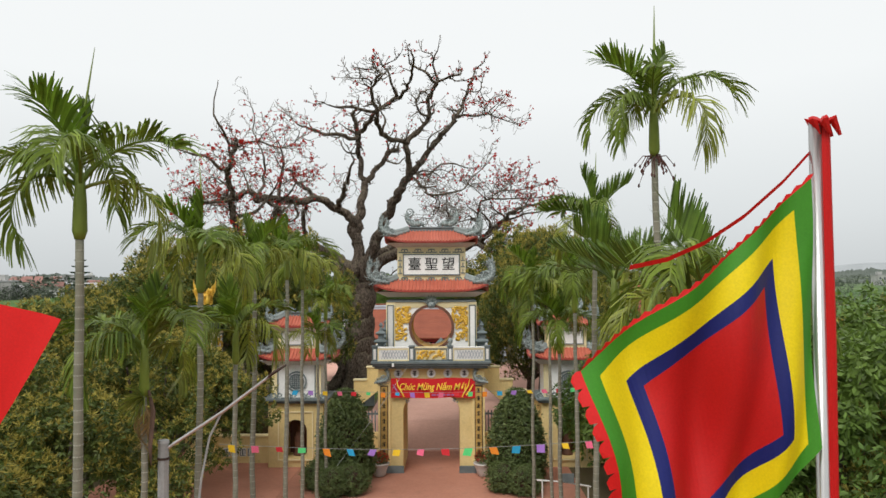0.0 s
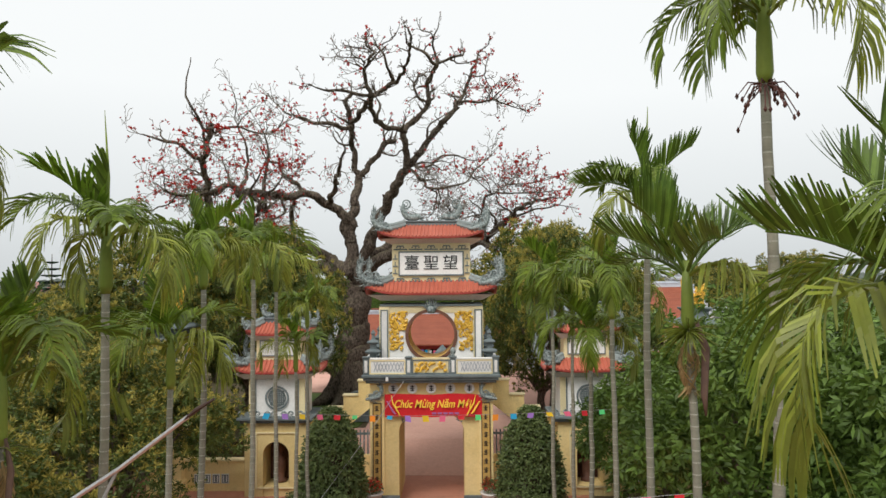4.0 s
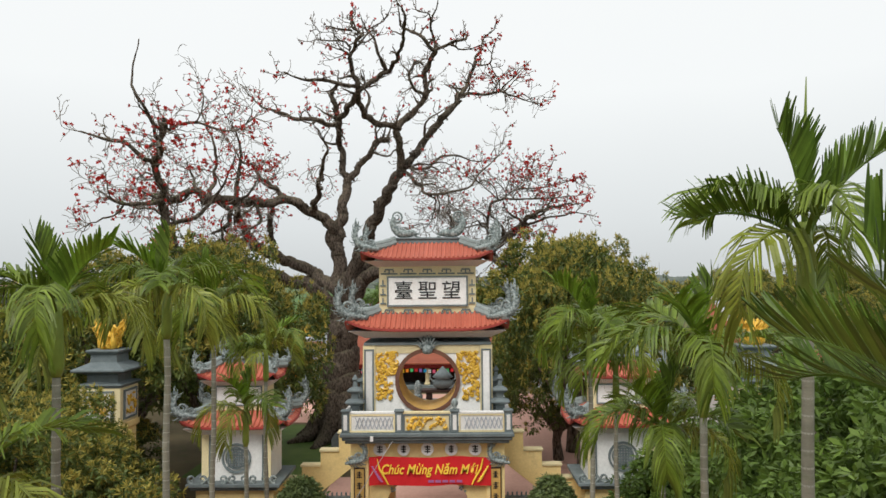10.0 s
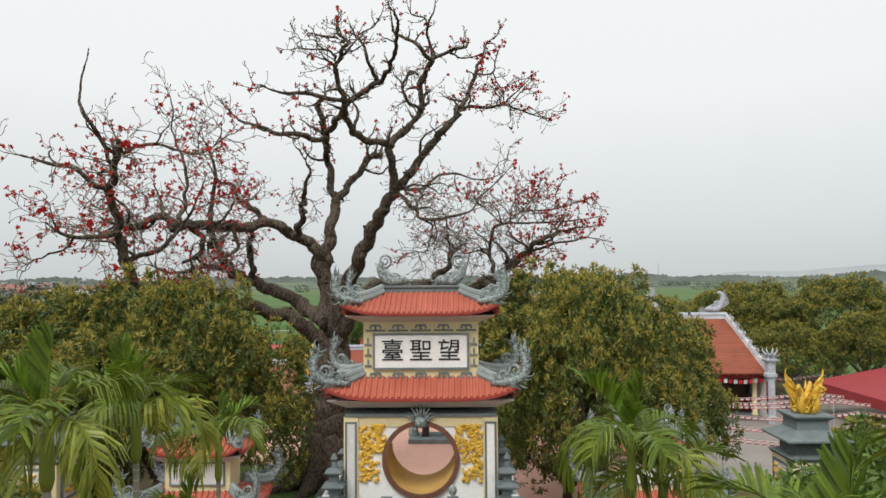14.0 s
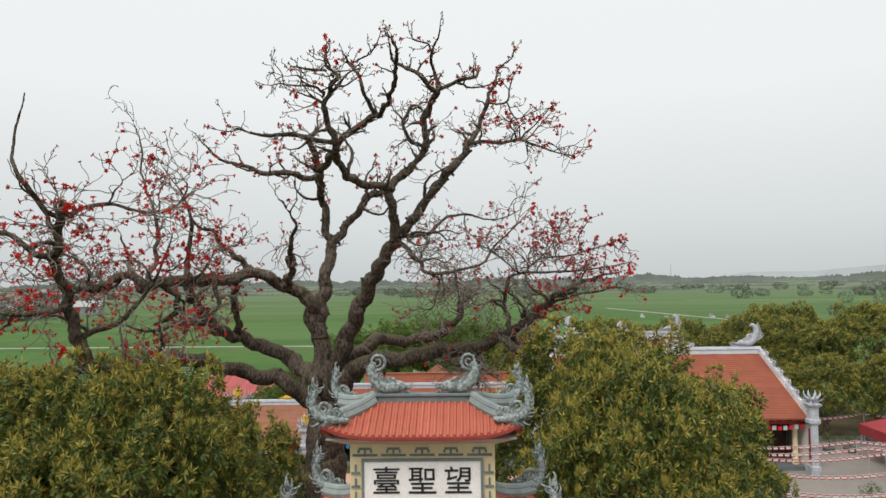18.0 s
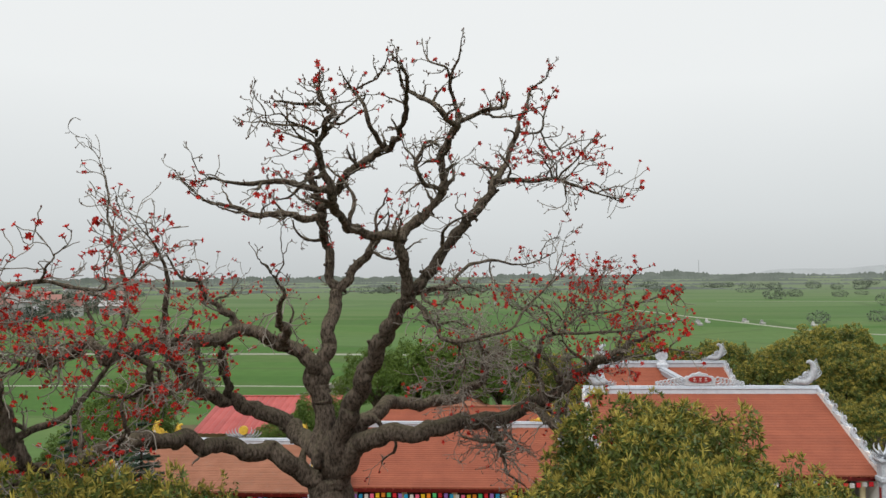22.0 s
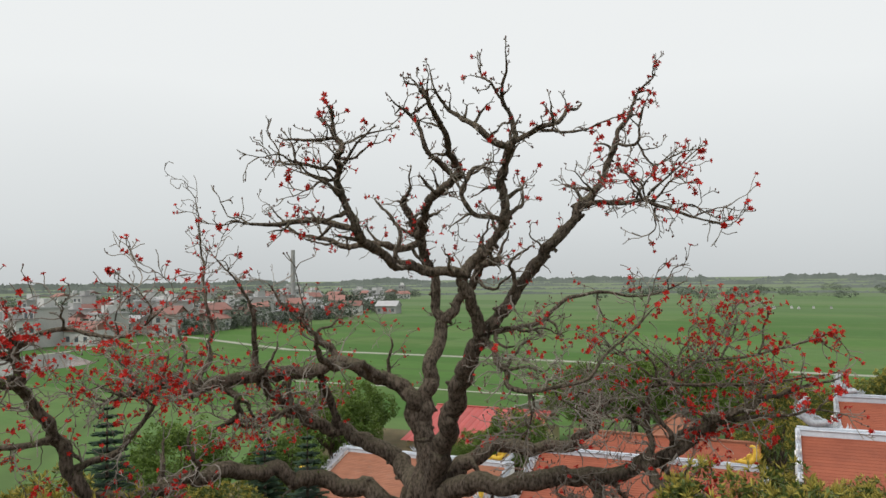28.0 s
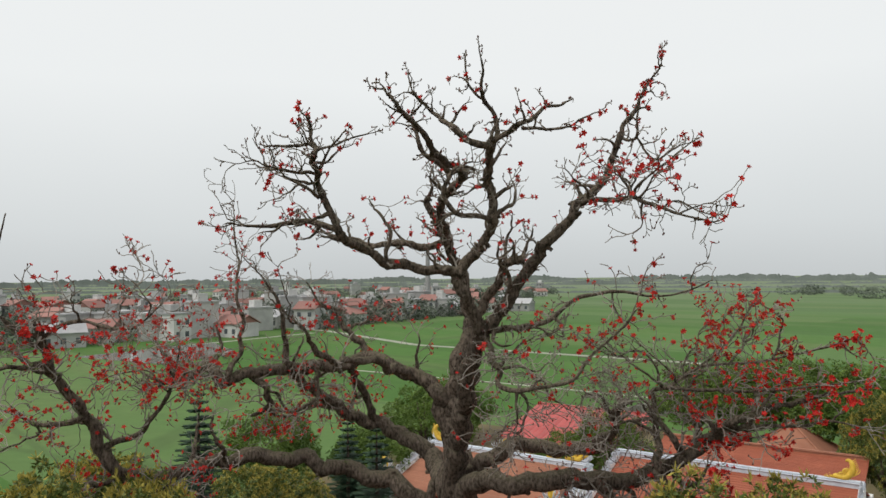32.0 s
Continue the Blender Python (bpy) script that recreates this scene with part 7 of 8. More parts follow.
def crown_meshes(seed, lobes, clumps, size, leaves, bloom, leaf_mat, bloom_mat):
    """Leaves and blossom of a crown of unit-sized lobes (x, y, z, radius)."""
    rt = random.Random(seed)
    lb, fb = Build(), Build()
    area = sum(l[3] ** 2 for l in lobes)
    for lx, ly, lz, lr in lobes:
        per = 13
        for k in range(int(clumps * lr ** 2 / area / per)):
            d = Vector((rt.gauss(0, 1), rt.gauss(0, 1), rt.gauss(0, 1))).normalized()
            if d.z < -0.55:
                d.z *= -0.6
                d.normalize()
            bumpy = 1 + 0.26 * noise.noise(d * 2.8 + Vector((lx, ly, lz + seed)))
            tuft = noise.noise(Vector((lx, ly, lz)) * 1.3 + d * lr * 1.55 + Vector((seed * 7, 0, 0))) + 0.4 * noise.noise(d * lr * 3.4 + Vector((0, seed * 5, lx)))
            bumpy += 0.50 * tuft / lr
            c = Vector((lx, ly, lz)) + Vector((d.x, d.y, d.z * 0.82)) * lr * bumpy * (1 - abs(rt.gauss(0, 0.10)))
            if any((c - Vector(o[:3])).length < o[3] * 0.72 for o in lobes):
                continue
            ball = rt.uniform(0.20, 0.40)
            flowers = rt.random() < bloom * (0.75 + 0.5 * max(0, d.z)) * min(1.8, max(0.3, 1.0 + 1.8 * tuft))
            for m in range(per):
                e = (Vector((rt.gauss(0, 1), rt.gauss(0, 1), rt.gauss(0, 1))).normalized() + d * 0.55).normalized()
                p = c + e * ball * rt.uniform(0.75, 1.08)
                leaf_clump(lb, p, e, rt, size, leaves)
                if flowers and e.z > -0.4 and m % 2:
                    spray(fb, p + e * size * rt.uniform(0.2, 0.6), (e + Vector((0, 0, 0.5))).normalized(), rt, 11)
    return lb.mesh("leaves", leaf_mat), fb.mesh("blossom", bloom_mat)


def lobed(seed, n, r, h):
    rt = random.Random(seed)
    out = [(0, 0, h, r * 0.62)]
    for k in range(n):
        a = 6.283 * k / n + rt.uniform(-0.3, 0.3)
        d = r * rt.uniform(0.42, 0.62)
        out.append((d * math.cos(a), d * math.sin(a), h * rt.uniform(0.72, 1.05) - 0.25, r * rt.uniform(0.36, 0.50)))
    for k in range(n // 2):
        a = rt.uniform(0, 6.283)
        out.append((r * 0.3 * math.cos(a), r * 0.3 * math.sin(a), h + r * rt.uniform(0.2, 0.38), r * rt.uniform(0.26, 0.36)))
    return out


def tree_kind(seed, r, h, clumps, size, leaves, bloom, leaf_mat=None, bloom_mat=None):
    lobes = lobed(seed, 7, r, h)
    me = crown_meshes(seed, lobes, clumps, size, leaves, bloom, leaf_mat or LEAF, bloom_mat or BLOSSOM)
    wood = Build()
    rt = random.Random(seed + 50)
    wood.tube([(0, 0, -0.1), (0.08, 0.05, h * 0.25), (0.0, 0.1, h * 0.5)], [0.26, 0.2, 0.16], 8)
    for lx, ly, lz, lr in lobes:
        wood.tube([(0, 0.08, h * rt.uniform(0.25, 0.5)), (lx * 0.5, ly * 0.5, h * 0.6), (lx, ly, lz)], [0.13, 0.09, 0.03], 6)
    return me, wood.mesh("trunk", BARK)


KINDS = [tree_kind(1, 3.9, 4.1, 12500, 0.14, 7, 1.0), tree_kind(2, 3.5, 3.7, 11000, 0.14, 7, 1.1), tree_kind(3, 3.3, 3.4, 10000, 0.14, 7, 0.9)]
FRESH = tree_kind(5, 2.6, 3.0, 8200, 0.15, 7, 0.0, LEAF_MID)


def broad_tree(kind, x, y, z, scale, turn, label, stretch=1.0, group="orchard trees"):
    (leaves, blossom), wood = kind
    t = thing("longan_tree", (x, y, z), label, "tree", group)
    t.matrix_world = pose(x, y, z, 0, 0, turn) @ Matrix.Diagonal((scale, scale, scale * stretch, 1))
    part("trunk", wood, BARK, t)
    part("crown", leaves, LEAF, t, "dense dark green leaves", kind="stuff")
    if len(blossom.polygons):
        part("blossom", blossom, BLOSSOM, t, "yellow-brown blossom sprays on the crown", kind="stuff")
    return t


DEEP = "dense round longan tree with yellow-brown blossom"
for args in (
    (0, 5.9, 44.4, 0.9, 1.42, 20), (2, 8.2, 57.0, 0.9, 1.3, 98), (1, 5.3, 38.0, 0.9, 1.04, 75), (2, 8.5, 43.2, 0.9, 1.06, 15), (2, 5.0, 42.8, 0.9, 1.02, 140), (0, 8.6, 50.5, 0.9, 0.95, 310),
    (0, -8.9, 37.0, 0.9, 1.14, 50), (2, -9.8, 43.0, 0.9, 1.02, 210), (1, -13.4, 38.4, 0.9, 1.62, 110), (2, -12.0, 46.5, 0.9, 1.05, 15), (0, -20.5, 42.0, 0.9, 1.12, 260), (1, -18.0, 50.0, 0.9, 1.10, 190), (2, -8.0, 53.5, 0.9, 0.62, 33),
    (0, -10.2, 25.0, 0, 1.02, 10), (1, -13.8, 20.0, 0, 1.15, 95), (2, -9.6, 17.0, 0, 0.98, 170), (0, -16.0, 28.5, 0, 1.20, 230), (1, -11.5, 12.5, 0, 1.10, 300), (2, -14.0, 34.0, 0, 1.15, 45), (0, -20.5, 22.0, 0, 1.08, 155), (1, -11.0, 28.2, 0.7, 0.95, 15), (2, -8.6, 8.6, 0, 0.95, 62), (0, -17.0, 13.0, 0, 1.18, 222), (1, -22.0, 33.0, 0, 1.08, 312),
    (1, 12.5, 24.0, 0, 1.12, 140), (0, 15.5, 17.5, 0, 1.22, 55), (1, 11.5, 14.0, 0, 1.05, 250), (2, 16.5, 29.5, 0, 1.15, 330), (0, 13.8, 34.5, 0, 1.0, 20), (1, 20.5, 23.5, 0, 1.1, 280), (2, 9.4, 9.0, 0, 0.98, 200), (0, 21.0, 34.0, 0, 1.05, 66), (1, 17.0, 10.5, 0, 1.2, 120),
    (1, 29.5, 84.0, 0.9, 1.42, 20), (2, 26.5, 87.0, 0.9, 1.50, 100), (0, 35.0, 79.5, 0.5, 1.62, 200), (1, 22.0, 93.0, 0.5, 1.40, 260), (0, 15.5, 95.0, 0.5, 1.30, 320), (2, 41.0, 86.0, 0, 1.2, 30), (0, 33.0, 94.0, 0, 1.6, 160), (1, 44.0, 70.0, 0, 1.1, 80),
    (1, 27.0, 72.0, 0.9, 1.05, 8), (0, 33.0, 71.0, 0.9, 1.1, 133), (2, 24.6, 77.0, 0.9, 0.95, 61), (2, 8.2, 90.0, 0.5, 1.2, 10), (2, 5.2, 79.4, 0.9, 0.92, 71),
):
    k, x, y, z, s, a = args
    broad_tree(KINDS[k], x, y, z, s, a, DEEP, {(5.9, 44.4): 1.16, (-8.9, 37.0): 1.40, (-9.8, 43.0): 1.36, (5.2, 79.4): 1.55, (5.3, 38.0): 1.62, (8.5, 43.2): 1.38}.get((x, y), 1.0))
for x, y, s, a in ((8.0, 19.6, 1.58, 0), (9.4, 24.6, 1.68, 80), (7.6, 28.4, 1.2, 190), (9.8, 15.6, 1.55, 240), (11.2, 29.2, 1.55, 20), (12.6, 20.2, 1.66, 310), (6.9, 11.8, 0.98, 120)):
    broad_tree(FRESH, x, y, 0, s, a, "leafy fresh green tree beside the lane", group="lane trees")
for x, y, s, a in ((-3.5, 97.0, 1.85, 10), (1.2, 98.0, 1.8, 90), (4.8, 96.0, 1.6, 200), (-7.6, 98.0, 1.75, 40), (-11.6, 97.0, 1.6, 130), (-13.5, 80.0, 1.2, 310), (-28.0, 76.0, 1.5, 100), (-31.0, 84.0, 1.4, 20), (-25.5, 66.0, 1.2, 250), (-29.5, 60.0, 1.5, 140), (-16.0, 77.5, 0.9, 70)):
    broad_tree(FRESH, x, y, 0.4, s, a, "leafy green tree behind the halls", group="trees behind the halls")


# ---- araucaria pines ----
def araucaria(x, y, z, h):
    t = thing("araucaria_pine", (x, y, z), "dark green tiered araucaria pine", "tree", "araucaria pines")
    part("trunk", Build().tube([(0, 0, -0.1), (0, 0, h * 0.5), (0, 0, h)], [0.16, 0.1, 0.02], 8), BARK, t)
    rt = random.Random(int(h * 10))
    tiers = int(h / 0.5)
    for k in range(tiers):
        u = k / tiers
        zz, r = h * (0.12 + 0.86 * u), h * 0.23 * (1 - u) ** 0.85 + 0.12
        b = Build()
        for i in range(7):
            a = i * 0.8976 + k * 0.5
            d, s = Vector((math.cos(a), math.sin(a), 0.0)), Vector((-math.sin(a), math.cos(a), 0))
            e = Vector((0, 0, zz)) + d * r + Vector((0, 0, 0.10 * r))
            b.tube([(0, 0, zz), Vector((0, 0, zz)) + d * r * 0.5 + Vector((0, 0, -0.05 * r)), e], [0.03, 0.025, 0.008], 4)
            for q in range(16):
                w = (q + 1) / 16
                p = Vector((0, 0, zz)) + d * r * w
                for sd in (-1, 1):
                    l = 0.34 * r * (1.1 - 0.6 * w) + 0.05
                    b.add([p, p + d * 0.09 + s * sd * l * 0.5 + Vector((0, 0, 0.05)), p + s * sd * l + d * 0.12 + Vector((0, 0, 0.12)), p + s * sd * l * 0.5 - d * 0.03 + Vector((0, 0, 0.04))], [(0, 1, 2, 3)])
        part("branch_tier", b, PINE_LEAF, t)
    return t


araucaria(-27.2, 52.8, 0.9, 9.4)
araucaria(-17.6, 57.5, 0.9, 7.6)
araucaria(-24.0, 62.0, 0.9, 6.5)
for x, y, s, a in ((-16.5, 82.5, 0.55, 0), (-14.6, 83.0, 0.48, 90)):
    broad_tree(KINDS[1], x, y, 0.5, s, a, "low rounded bush covered in yellow-green blossom", group="yellow bushes")

# ---- clipped shrubs and pots before the gate ----
def shrub(x, y, profile, n, label, size=0.10, name="clipped_shrub"):
    t = thing(name, (x, y, 0.05), label, "shrub", "clipped shrubs")
    rt = random.Random(int(x * 31 + y))
    b = Build()
    for k in range(n):
        u = rt.random()
        z = u * profile[-1][1]
        for (r0, z0), (r1, z1) in zip(profile, profile[1:]):
            if z0 <= z <= z1:
                r = lerp(r0, r1, (z - z0) / (z1 - z0 + 1e-9))
                break
        a = rt.uniform(0, 6.283)
        d = Vector((math.cos(a), math.sin(a), 0.35)).normalized()
        rr = r * (1 + 0.10 * noise.noise(Vector((a * 1.5, z * 1.8, x)))) - rt.gauss(0.02, 0.09)
        leaf_clump(b, Vector((math.cos(a) * rr, math.sin(a) * rr, z)), d, rt, size, 5)
    part("foliage", b, SHRUB_LEAF, t, kind="stuff")
    # added dark core: stands in for the shade between the leaves
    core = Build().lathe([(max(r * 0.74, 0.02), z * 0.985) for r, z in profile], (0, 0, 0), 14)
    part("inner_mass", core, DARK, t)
    return t


CONE = [(0.75, 0), (1.02, 0.5), (1.06, 1.3), (0.85, 2.4), (0.55, 3.2), (0.12, 3.75)]
BALL = [(0.25, 0), (0.52, 0.2), (0.60, 0.5), (0.50, 0.85), (0.25, 1.05), (0.05, 1.1)]
shrub(-4.05, 29.2, CONE, 4200, "tall clipped conical shrub beside the gate", 0.15, "conical_shrub")
shrub(2.95, 29.2, CONE, 4200, "tall clipped conical shrub beside the gate", 0.15, "conical_shrub")
for x, y in ((-4.35, 27.3), (-3.55, 27.6), (2.3, 27.9), (3.1, 27.5), (-5.0, 28.3)):
    shrub(x, y, BALL, 1500, "low round clipped bush", 0.08, "round_bush")
for x, y in ((-2.75, 30.1), (1.62, 30.1)):
    p = thing("flower_pot", (x, y, 0.05), "pale glazed pot with red flowers by the gate", "flower pot", "pots by the gate")
    part("pot", Build().lathe([(0.20, 0), (0.26, 0.04), (0.30, 0.25), (0.40, 0.48), (0.44, 0.52), (0.40, 0.56), (0.34, 0.52)], (0, 0, 0), 18), POT, p, smooth=True)
    rt = random.Random(int(x * 10))
    lb, fb = Build(), Build()
    for k in range(160):
        d = Vector((rt.gauss(0, 1), rt.gauss(0, 1), abs(rt.gauss(0, 1)))).normalized()
        leaf_clump(lb, Vector((0, 0, 0.62)) + d * 0.36 * rt.uniform(0.5, 1), d, rt, 0.10, 4)
        if k % 2:
            leaf_clump(fb, Vector((0, 0, 0.66)) + d * 0.40 * rt.uniform(0.7, 1.0), d, rt, 0.08, 5)
    part("leaves", lb, SHRUB_LEAF, p)
    part("flowers", fb, PETAL, p, "red flower heads")

for x, y, h in ((25.1, 67.7, 1.0), (26.5, 67.7, 0.9), (23.6, 74.6, 1.5), (26.0, 73.5, 1.3), (21.3, 55.3, 0.9), (29.5, 70.5, 0.9)):
    p = thing("potted_tree", (x, y, 0.93), "small dark potted tree on the temple court", "potted tree", "potted trees on the court")
    part("pot", Build().lathe([(0.28, 0), (0.34, 0.05), (0.40, 0.34), (0.44, 0.38), (0.38, 0.36)], (0, 0, 0), 14), GREY, p, smooth=True)
    part("trunk", Build().tube([(0, 0, 0.34), (0.08, 0.03, 0.34 + h * 0.35), (-0.05, 0.0, 0.34 + h * 0.6)], [0.06, 0.045, 0.03], 6), BARK, p)
    rt = random.Random(int(x * 7))
    lb = Build()
    for cx, cy, cz in ((0.28, 0, 0.55), (-0.3, 0.1, 0.7), (0.05, -0.1, 1.0), (0.1, 0.25, 0.75)):
        for k in range(26):
            d = Vector((rt.gauss(0, 1), rt.gauss(0, 1), rt.gauss(0, 0.6))).normalized()
            leaf_clump(lb, Vector((cx, cy, 0.34 + cz * h)) + d * 0.26, d, rt, 0.11, 4)
    part("foliage", lb, SHRUB_LEAF, p, kind="stuff")

# ---- flags, lamp and strings along the lane ----
pole = thing("flag_pole", (3.14, 4.5, 0), "tall steel flag pole wound with red cloth", "flag pole")
part("tube", Build().tube([(0, 0, 0), (0, 0, 5), (0, 0, 9.61)], [0.05, 0.048, 0.045], 14), STEEL, pole, smooth=True)
part("wrapping", Build().tube([(0.065, -0.01, 6.0), (0.075, -0.01, 8.0), (0.07, -0.01, 9.59)], [0.035, 0.04, 0.035], 8), FLAG["red"], pole, "red cloth tied along the pole")
knot = Build()
for k in range(7):
    a = k * 0.9
    knot.tube([(0.05, 0, 9.59), (0.05 + 0.09 * math.cos(a), 0.09 * math.sin(a), 9.63 + 0.03 * math.sin(k)), (0.10 + 0.09 * math.cos(a), 0.07 * math.sin(a), 9.51)], [0.03, 0.035, 0.012], 6)
part("cloth_knot", knot, FLAG["red"], pole, "red cloth knot on the pole top")
ribbon = Build()
rl = [(-0.02, 0, 9.40), (-0.25, -0.02, 9.16), (-0.55, -0.03, 8.90), (-0.85, -0.02, 8.70), (-1.12, 0.0, 8.58), (-1.40, 0.02, 8.52)]
for i, p in enumerate(rl):
    ribbon.v += [(p[0], p[1], p[2] + 0.018), (p[0], p[1] + 0.02, p[2] - 0.018)]
ribbon.f += [(2 * i, 2 * i + 2, 2 * i + 3, 2 * i + 1) for i in range(len(rl) - 1)]
part("ribbon", ribbon, FLAG["red"], pole, "long red ribbon streaming from the pole")


def flag_point(u, v):
    """The cloth flying from the pole: u from the hoist outwards, v from the top edge down."""
    x = -0.06 - 1.74 * u + 0.46 * u * v
    z = 9.18 - 1.98 * v - 1.40 * u ** 0.92 + 0.10 * u * v
    y = -0.05 - 0.20 * u + 0.13 * math.sin(u * 9.5 + v * 4.2) * (0.35 + u) + 0.045 * math.sin(u * 19 - v * 7)
    return Vector((x + 0.03 * math.sin(v * 9 + u * 5) * u, y, z))


flag = thing("festival_flag", (3.14, 4.5, 0), "square five-colour festival flag with concentric borders flying from its pole", "flag")
N = 48
bands = ((0.065, "green", "green_border"), (0.165, "yellow", "yellow_border"), (0.225, "blue", "blue_border"), (1.0, "red", "centre"))
grids = [Build() for _ in bands]
for i in range(N):
    for j in range(N):
        u0, v0 = (i + 0.5) / N, (j + 0.5) / N
        c = min(u0, 1 - u0, v0, 1 - v0)
        k = next(n for n, bd in enumerate(bands) if c <= bd[0])
        q = [flag_point(u / N, v / N) for u, v in ((i, j), (i, j + 1), (i + 1, j + 1), (i + 1, j))]
        grids[k].add(q + [p + Vector((0, 0.008, 0)) for p in q], [(0, 1, 2, 3), (7, 6, 5, 4)])
for g, (c, colour, nm) in zip(grids, bands):
    part(nm, g, FLAG[colour], flag)
fr = Build()
for k in range(17):
    v0, v1 = k / 17, (k + 1) / 17
    a, b_ = flag_point(1.0, v0), flag_point(1.0, v1)
    m, way = a.lerp(b_, 0.5), Vector((-0.80, -0.1, -0.12))
    fr.add([a, b_, b_ + way * 0.04, b_.lerp(m, 0.3) + way * 0.10 + Vector((0, 0, -0.02)), m + way * 0.12, a.lerp(m, 0.4) + way * 0.09, a + way * 0.04], [(0, 1, 2, 3, 4, 5, 6)])
for k in range(24):
    a, b_ = flag_point(k / 24, 0.0), flag_point((k + 1) / 24, 0.0)
    fr.add([a, b_, b_ + Vector((0.02, 0, 0.035)), a.lerp(b_, 0.5) + Vector((0.02, 0, 0.06)), a + Vector((0.02, 0, 0.035))], [(0, 1, 2, 3, 4)])
part("toothed_fringe", fr, FLAG["red"], flag, "red toothed fringe")
pole2 = thing("flag_pole", (-3.6, 4.6, 0), "slim steel flag pole at the lane edge", "flag pole")
part("tube", Build().tube([(0, 0, 0), (0, 0, 9.6)], [0.045, 0.04], 12), STEEL, pole2, smooth=True)
flag2 = thing("red_flag", (-3.6, 4.6, 0), "plain red flag hanging from its pole", "flag")
rb = Build()
for i in range(13):
    for j in range(9):
        u, v = i / 12, j / 8
        rb.v.append((0.04 + u * 1.08 * (0.36 + 0.64 * v), -0.05 - 0.25 * u + 0.07 * math.sin(u * 7 + v * 2) * u, 7.25 + v * 1.15 - 0.24 * u))
for i in range(12):
    for j in range(8):
        a = i * 9 + j
        rb.f.append((a, a + 9, a + 10, a + 1))
part("cloth", rb, FLAG["red"], flag2, smooth=True)

lamp = thing("lane_lamp", (-4.57, 11.55, 0), "grey cement post with a long slanting lamp arm", "street lamp")
part("post", Build().tube([(0, 0, 0), (0, 0, 5.63)], [0.10, 0.09], 10), POLE_GREY, lamp)
part("cap", Build().tube([(0, 0, 5.632), (0, 0, 5.68)], [0.10, 0.085], 10), POLE_GREY, lamp)
part("band", Build().tube([(0, 0, 5.35), (0, 0, 5.39)], [0.105, 0.105], 10), DARK, lamp)
part("arm", Build().tube([(0.08, 0, 5.55), (1.0, 0.1, 6.15), (1.75, 0.2, 6.72)], [0.028, 0.028, 0.024], 8), STEEL, lamp)
part("lamp_head", Build().tube([(1.70, 0.2, 6.68), (1.85, 0.22, 6.80), (2.05, 0.24, 6.92)], [0.03, 0.055, 0.03], 8, squash=0.5), DARK, lamp, "dark slim lamp head")
part("cable", Build().tube([(0.95, 0.1, 6.1), (0.75, 0.12, 5.7), (0.62, 0.1, 5.0), (0.55, 0.05, 4.2), (0.30, 0.02, 3.6)], [0.02] * 5, 6), POLE_GREY, lamp, "loose grey cable")


def bunting(x0, x1, y, z0, z1, sag, n, seed):
    t = thing("bunting_string", ((x0 + x1) / 2, y, 0), "string of bright coloured paper flags tied across the lane", "bunting", "bunting strings")
    cx = (x0 + x1) / 2
    line = [(lerp(x0, x1, k / 20) - cx, 0, lerp(z0, z1, k / 20) - sag * math.sin(math.pi * k / 20)) for k in range(21)]
    part("cord", Build().tube(line, [0.004] * 21, 4), POLE_GREY, t)
    rt = random.Random(seed)
    names = ["red", "yellow", "blue", "green", "pink", "violet", "orange"]
    for k in range(n):
        u = (k + 0.5) / n
        x, z = lerp(x0, x1, u) - cx, lerp(z0, z1, u) - sag * math.sin(math.pi * u)
        w, h, sl = rt.uniform(0.13, 0.17), rt.uniform(0.10, 0.17), rt.uniform(-0.06, 0.06)
        q = [(x - w / 2, 0, z), (x + w / 2, 0, z), (x + w / 2 + sl, -0.03, z - h), (x - w / 2 + sl, -0.02, z - h * rt.uniform(0.8, 1.1))]
        part("paper_flag", Build().add(q + [(a, b + 0.004, c) for a, b, c in q], [(3, 2, 1, 0), (4, 5, 6, 7), (0, 1, 5, 4), (2, 3, 7, 6)]), PLASTIC[names[(k * 3 + seed) % 7]], t)


bunting(-4.46, 3.9, 14.2, 5.0, 5.1, 0.16, 17, 1)
bunting(-5.0, 4.5, 23.0, 4.75, 4.8, 0.12, 20, 2)
wire = thing("power_wire", (GX, 30.1, 0), "thin sagging wire from the gate cornice", "wire")
part("wire_line", Build().tube([(-1.0, 0.1, 4.6), (-2.4, -1.4, 2.6), (-4.2, -2.6, 0.3)], [0.01] * 3, 4), POLE_GREY, wire)
wf = thing("white_fence_rail", (3.4, 26.0, 0), "low white pipe rail beside the lane", "rail")
part("pipe", Build().tube([(0, 0, 1.0), (1.0, 0.1, 0.9), (2.0, 0.2, 0.7)], [0.03] * 3, 6), WHITE, wf)
part("rail_post", Build().tube([(0.2, 0, 0), (0.2, 0, 1.0)], [0.03] * 2, 6), WHITE, wf)
part("rail_post", Build().tube([(1.9, 0.2, 0), (1.9, 0.2, 0.75)], [0.03] * 2, 6), WHITE, wf)
part("notice_plate", Build().box((0.8, -0.08, 0.92), (1.35, -0.04, 1.25)), GREY, wf, bevel=0.01)

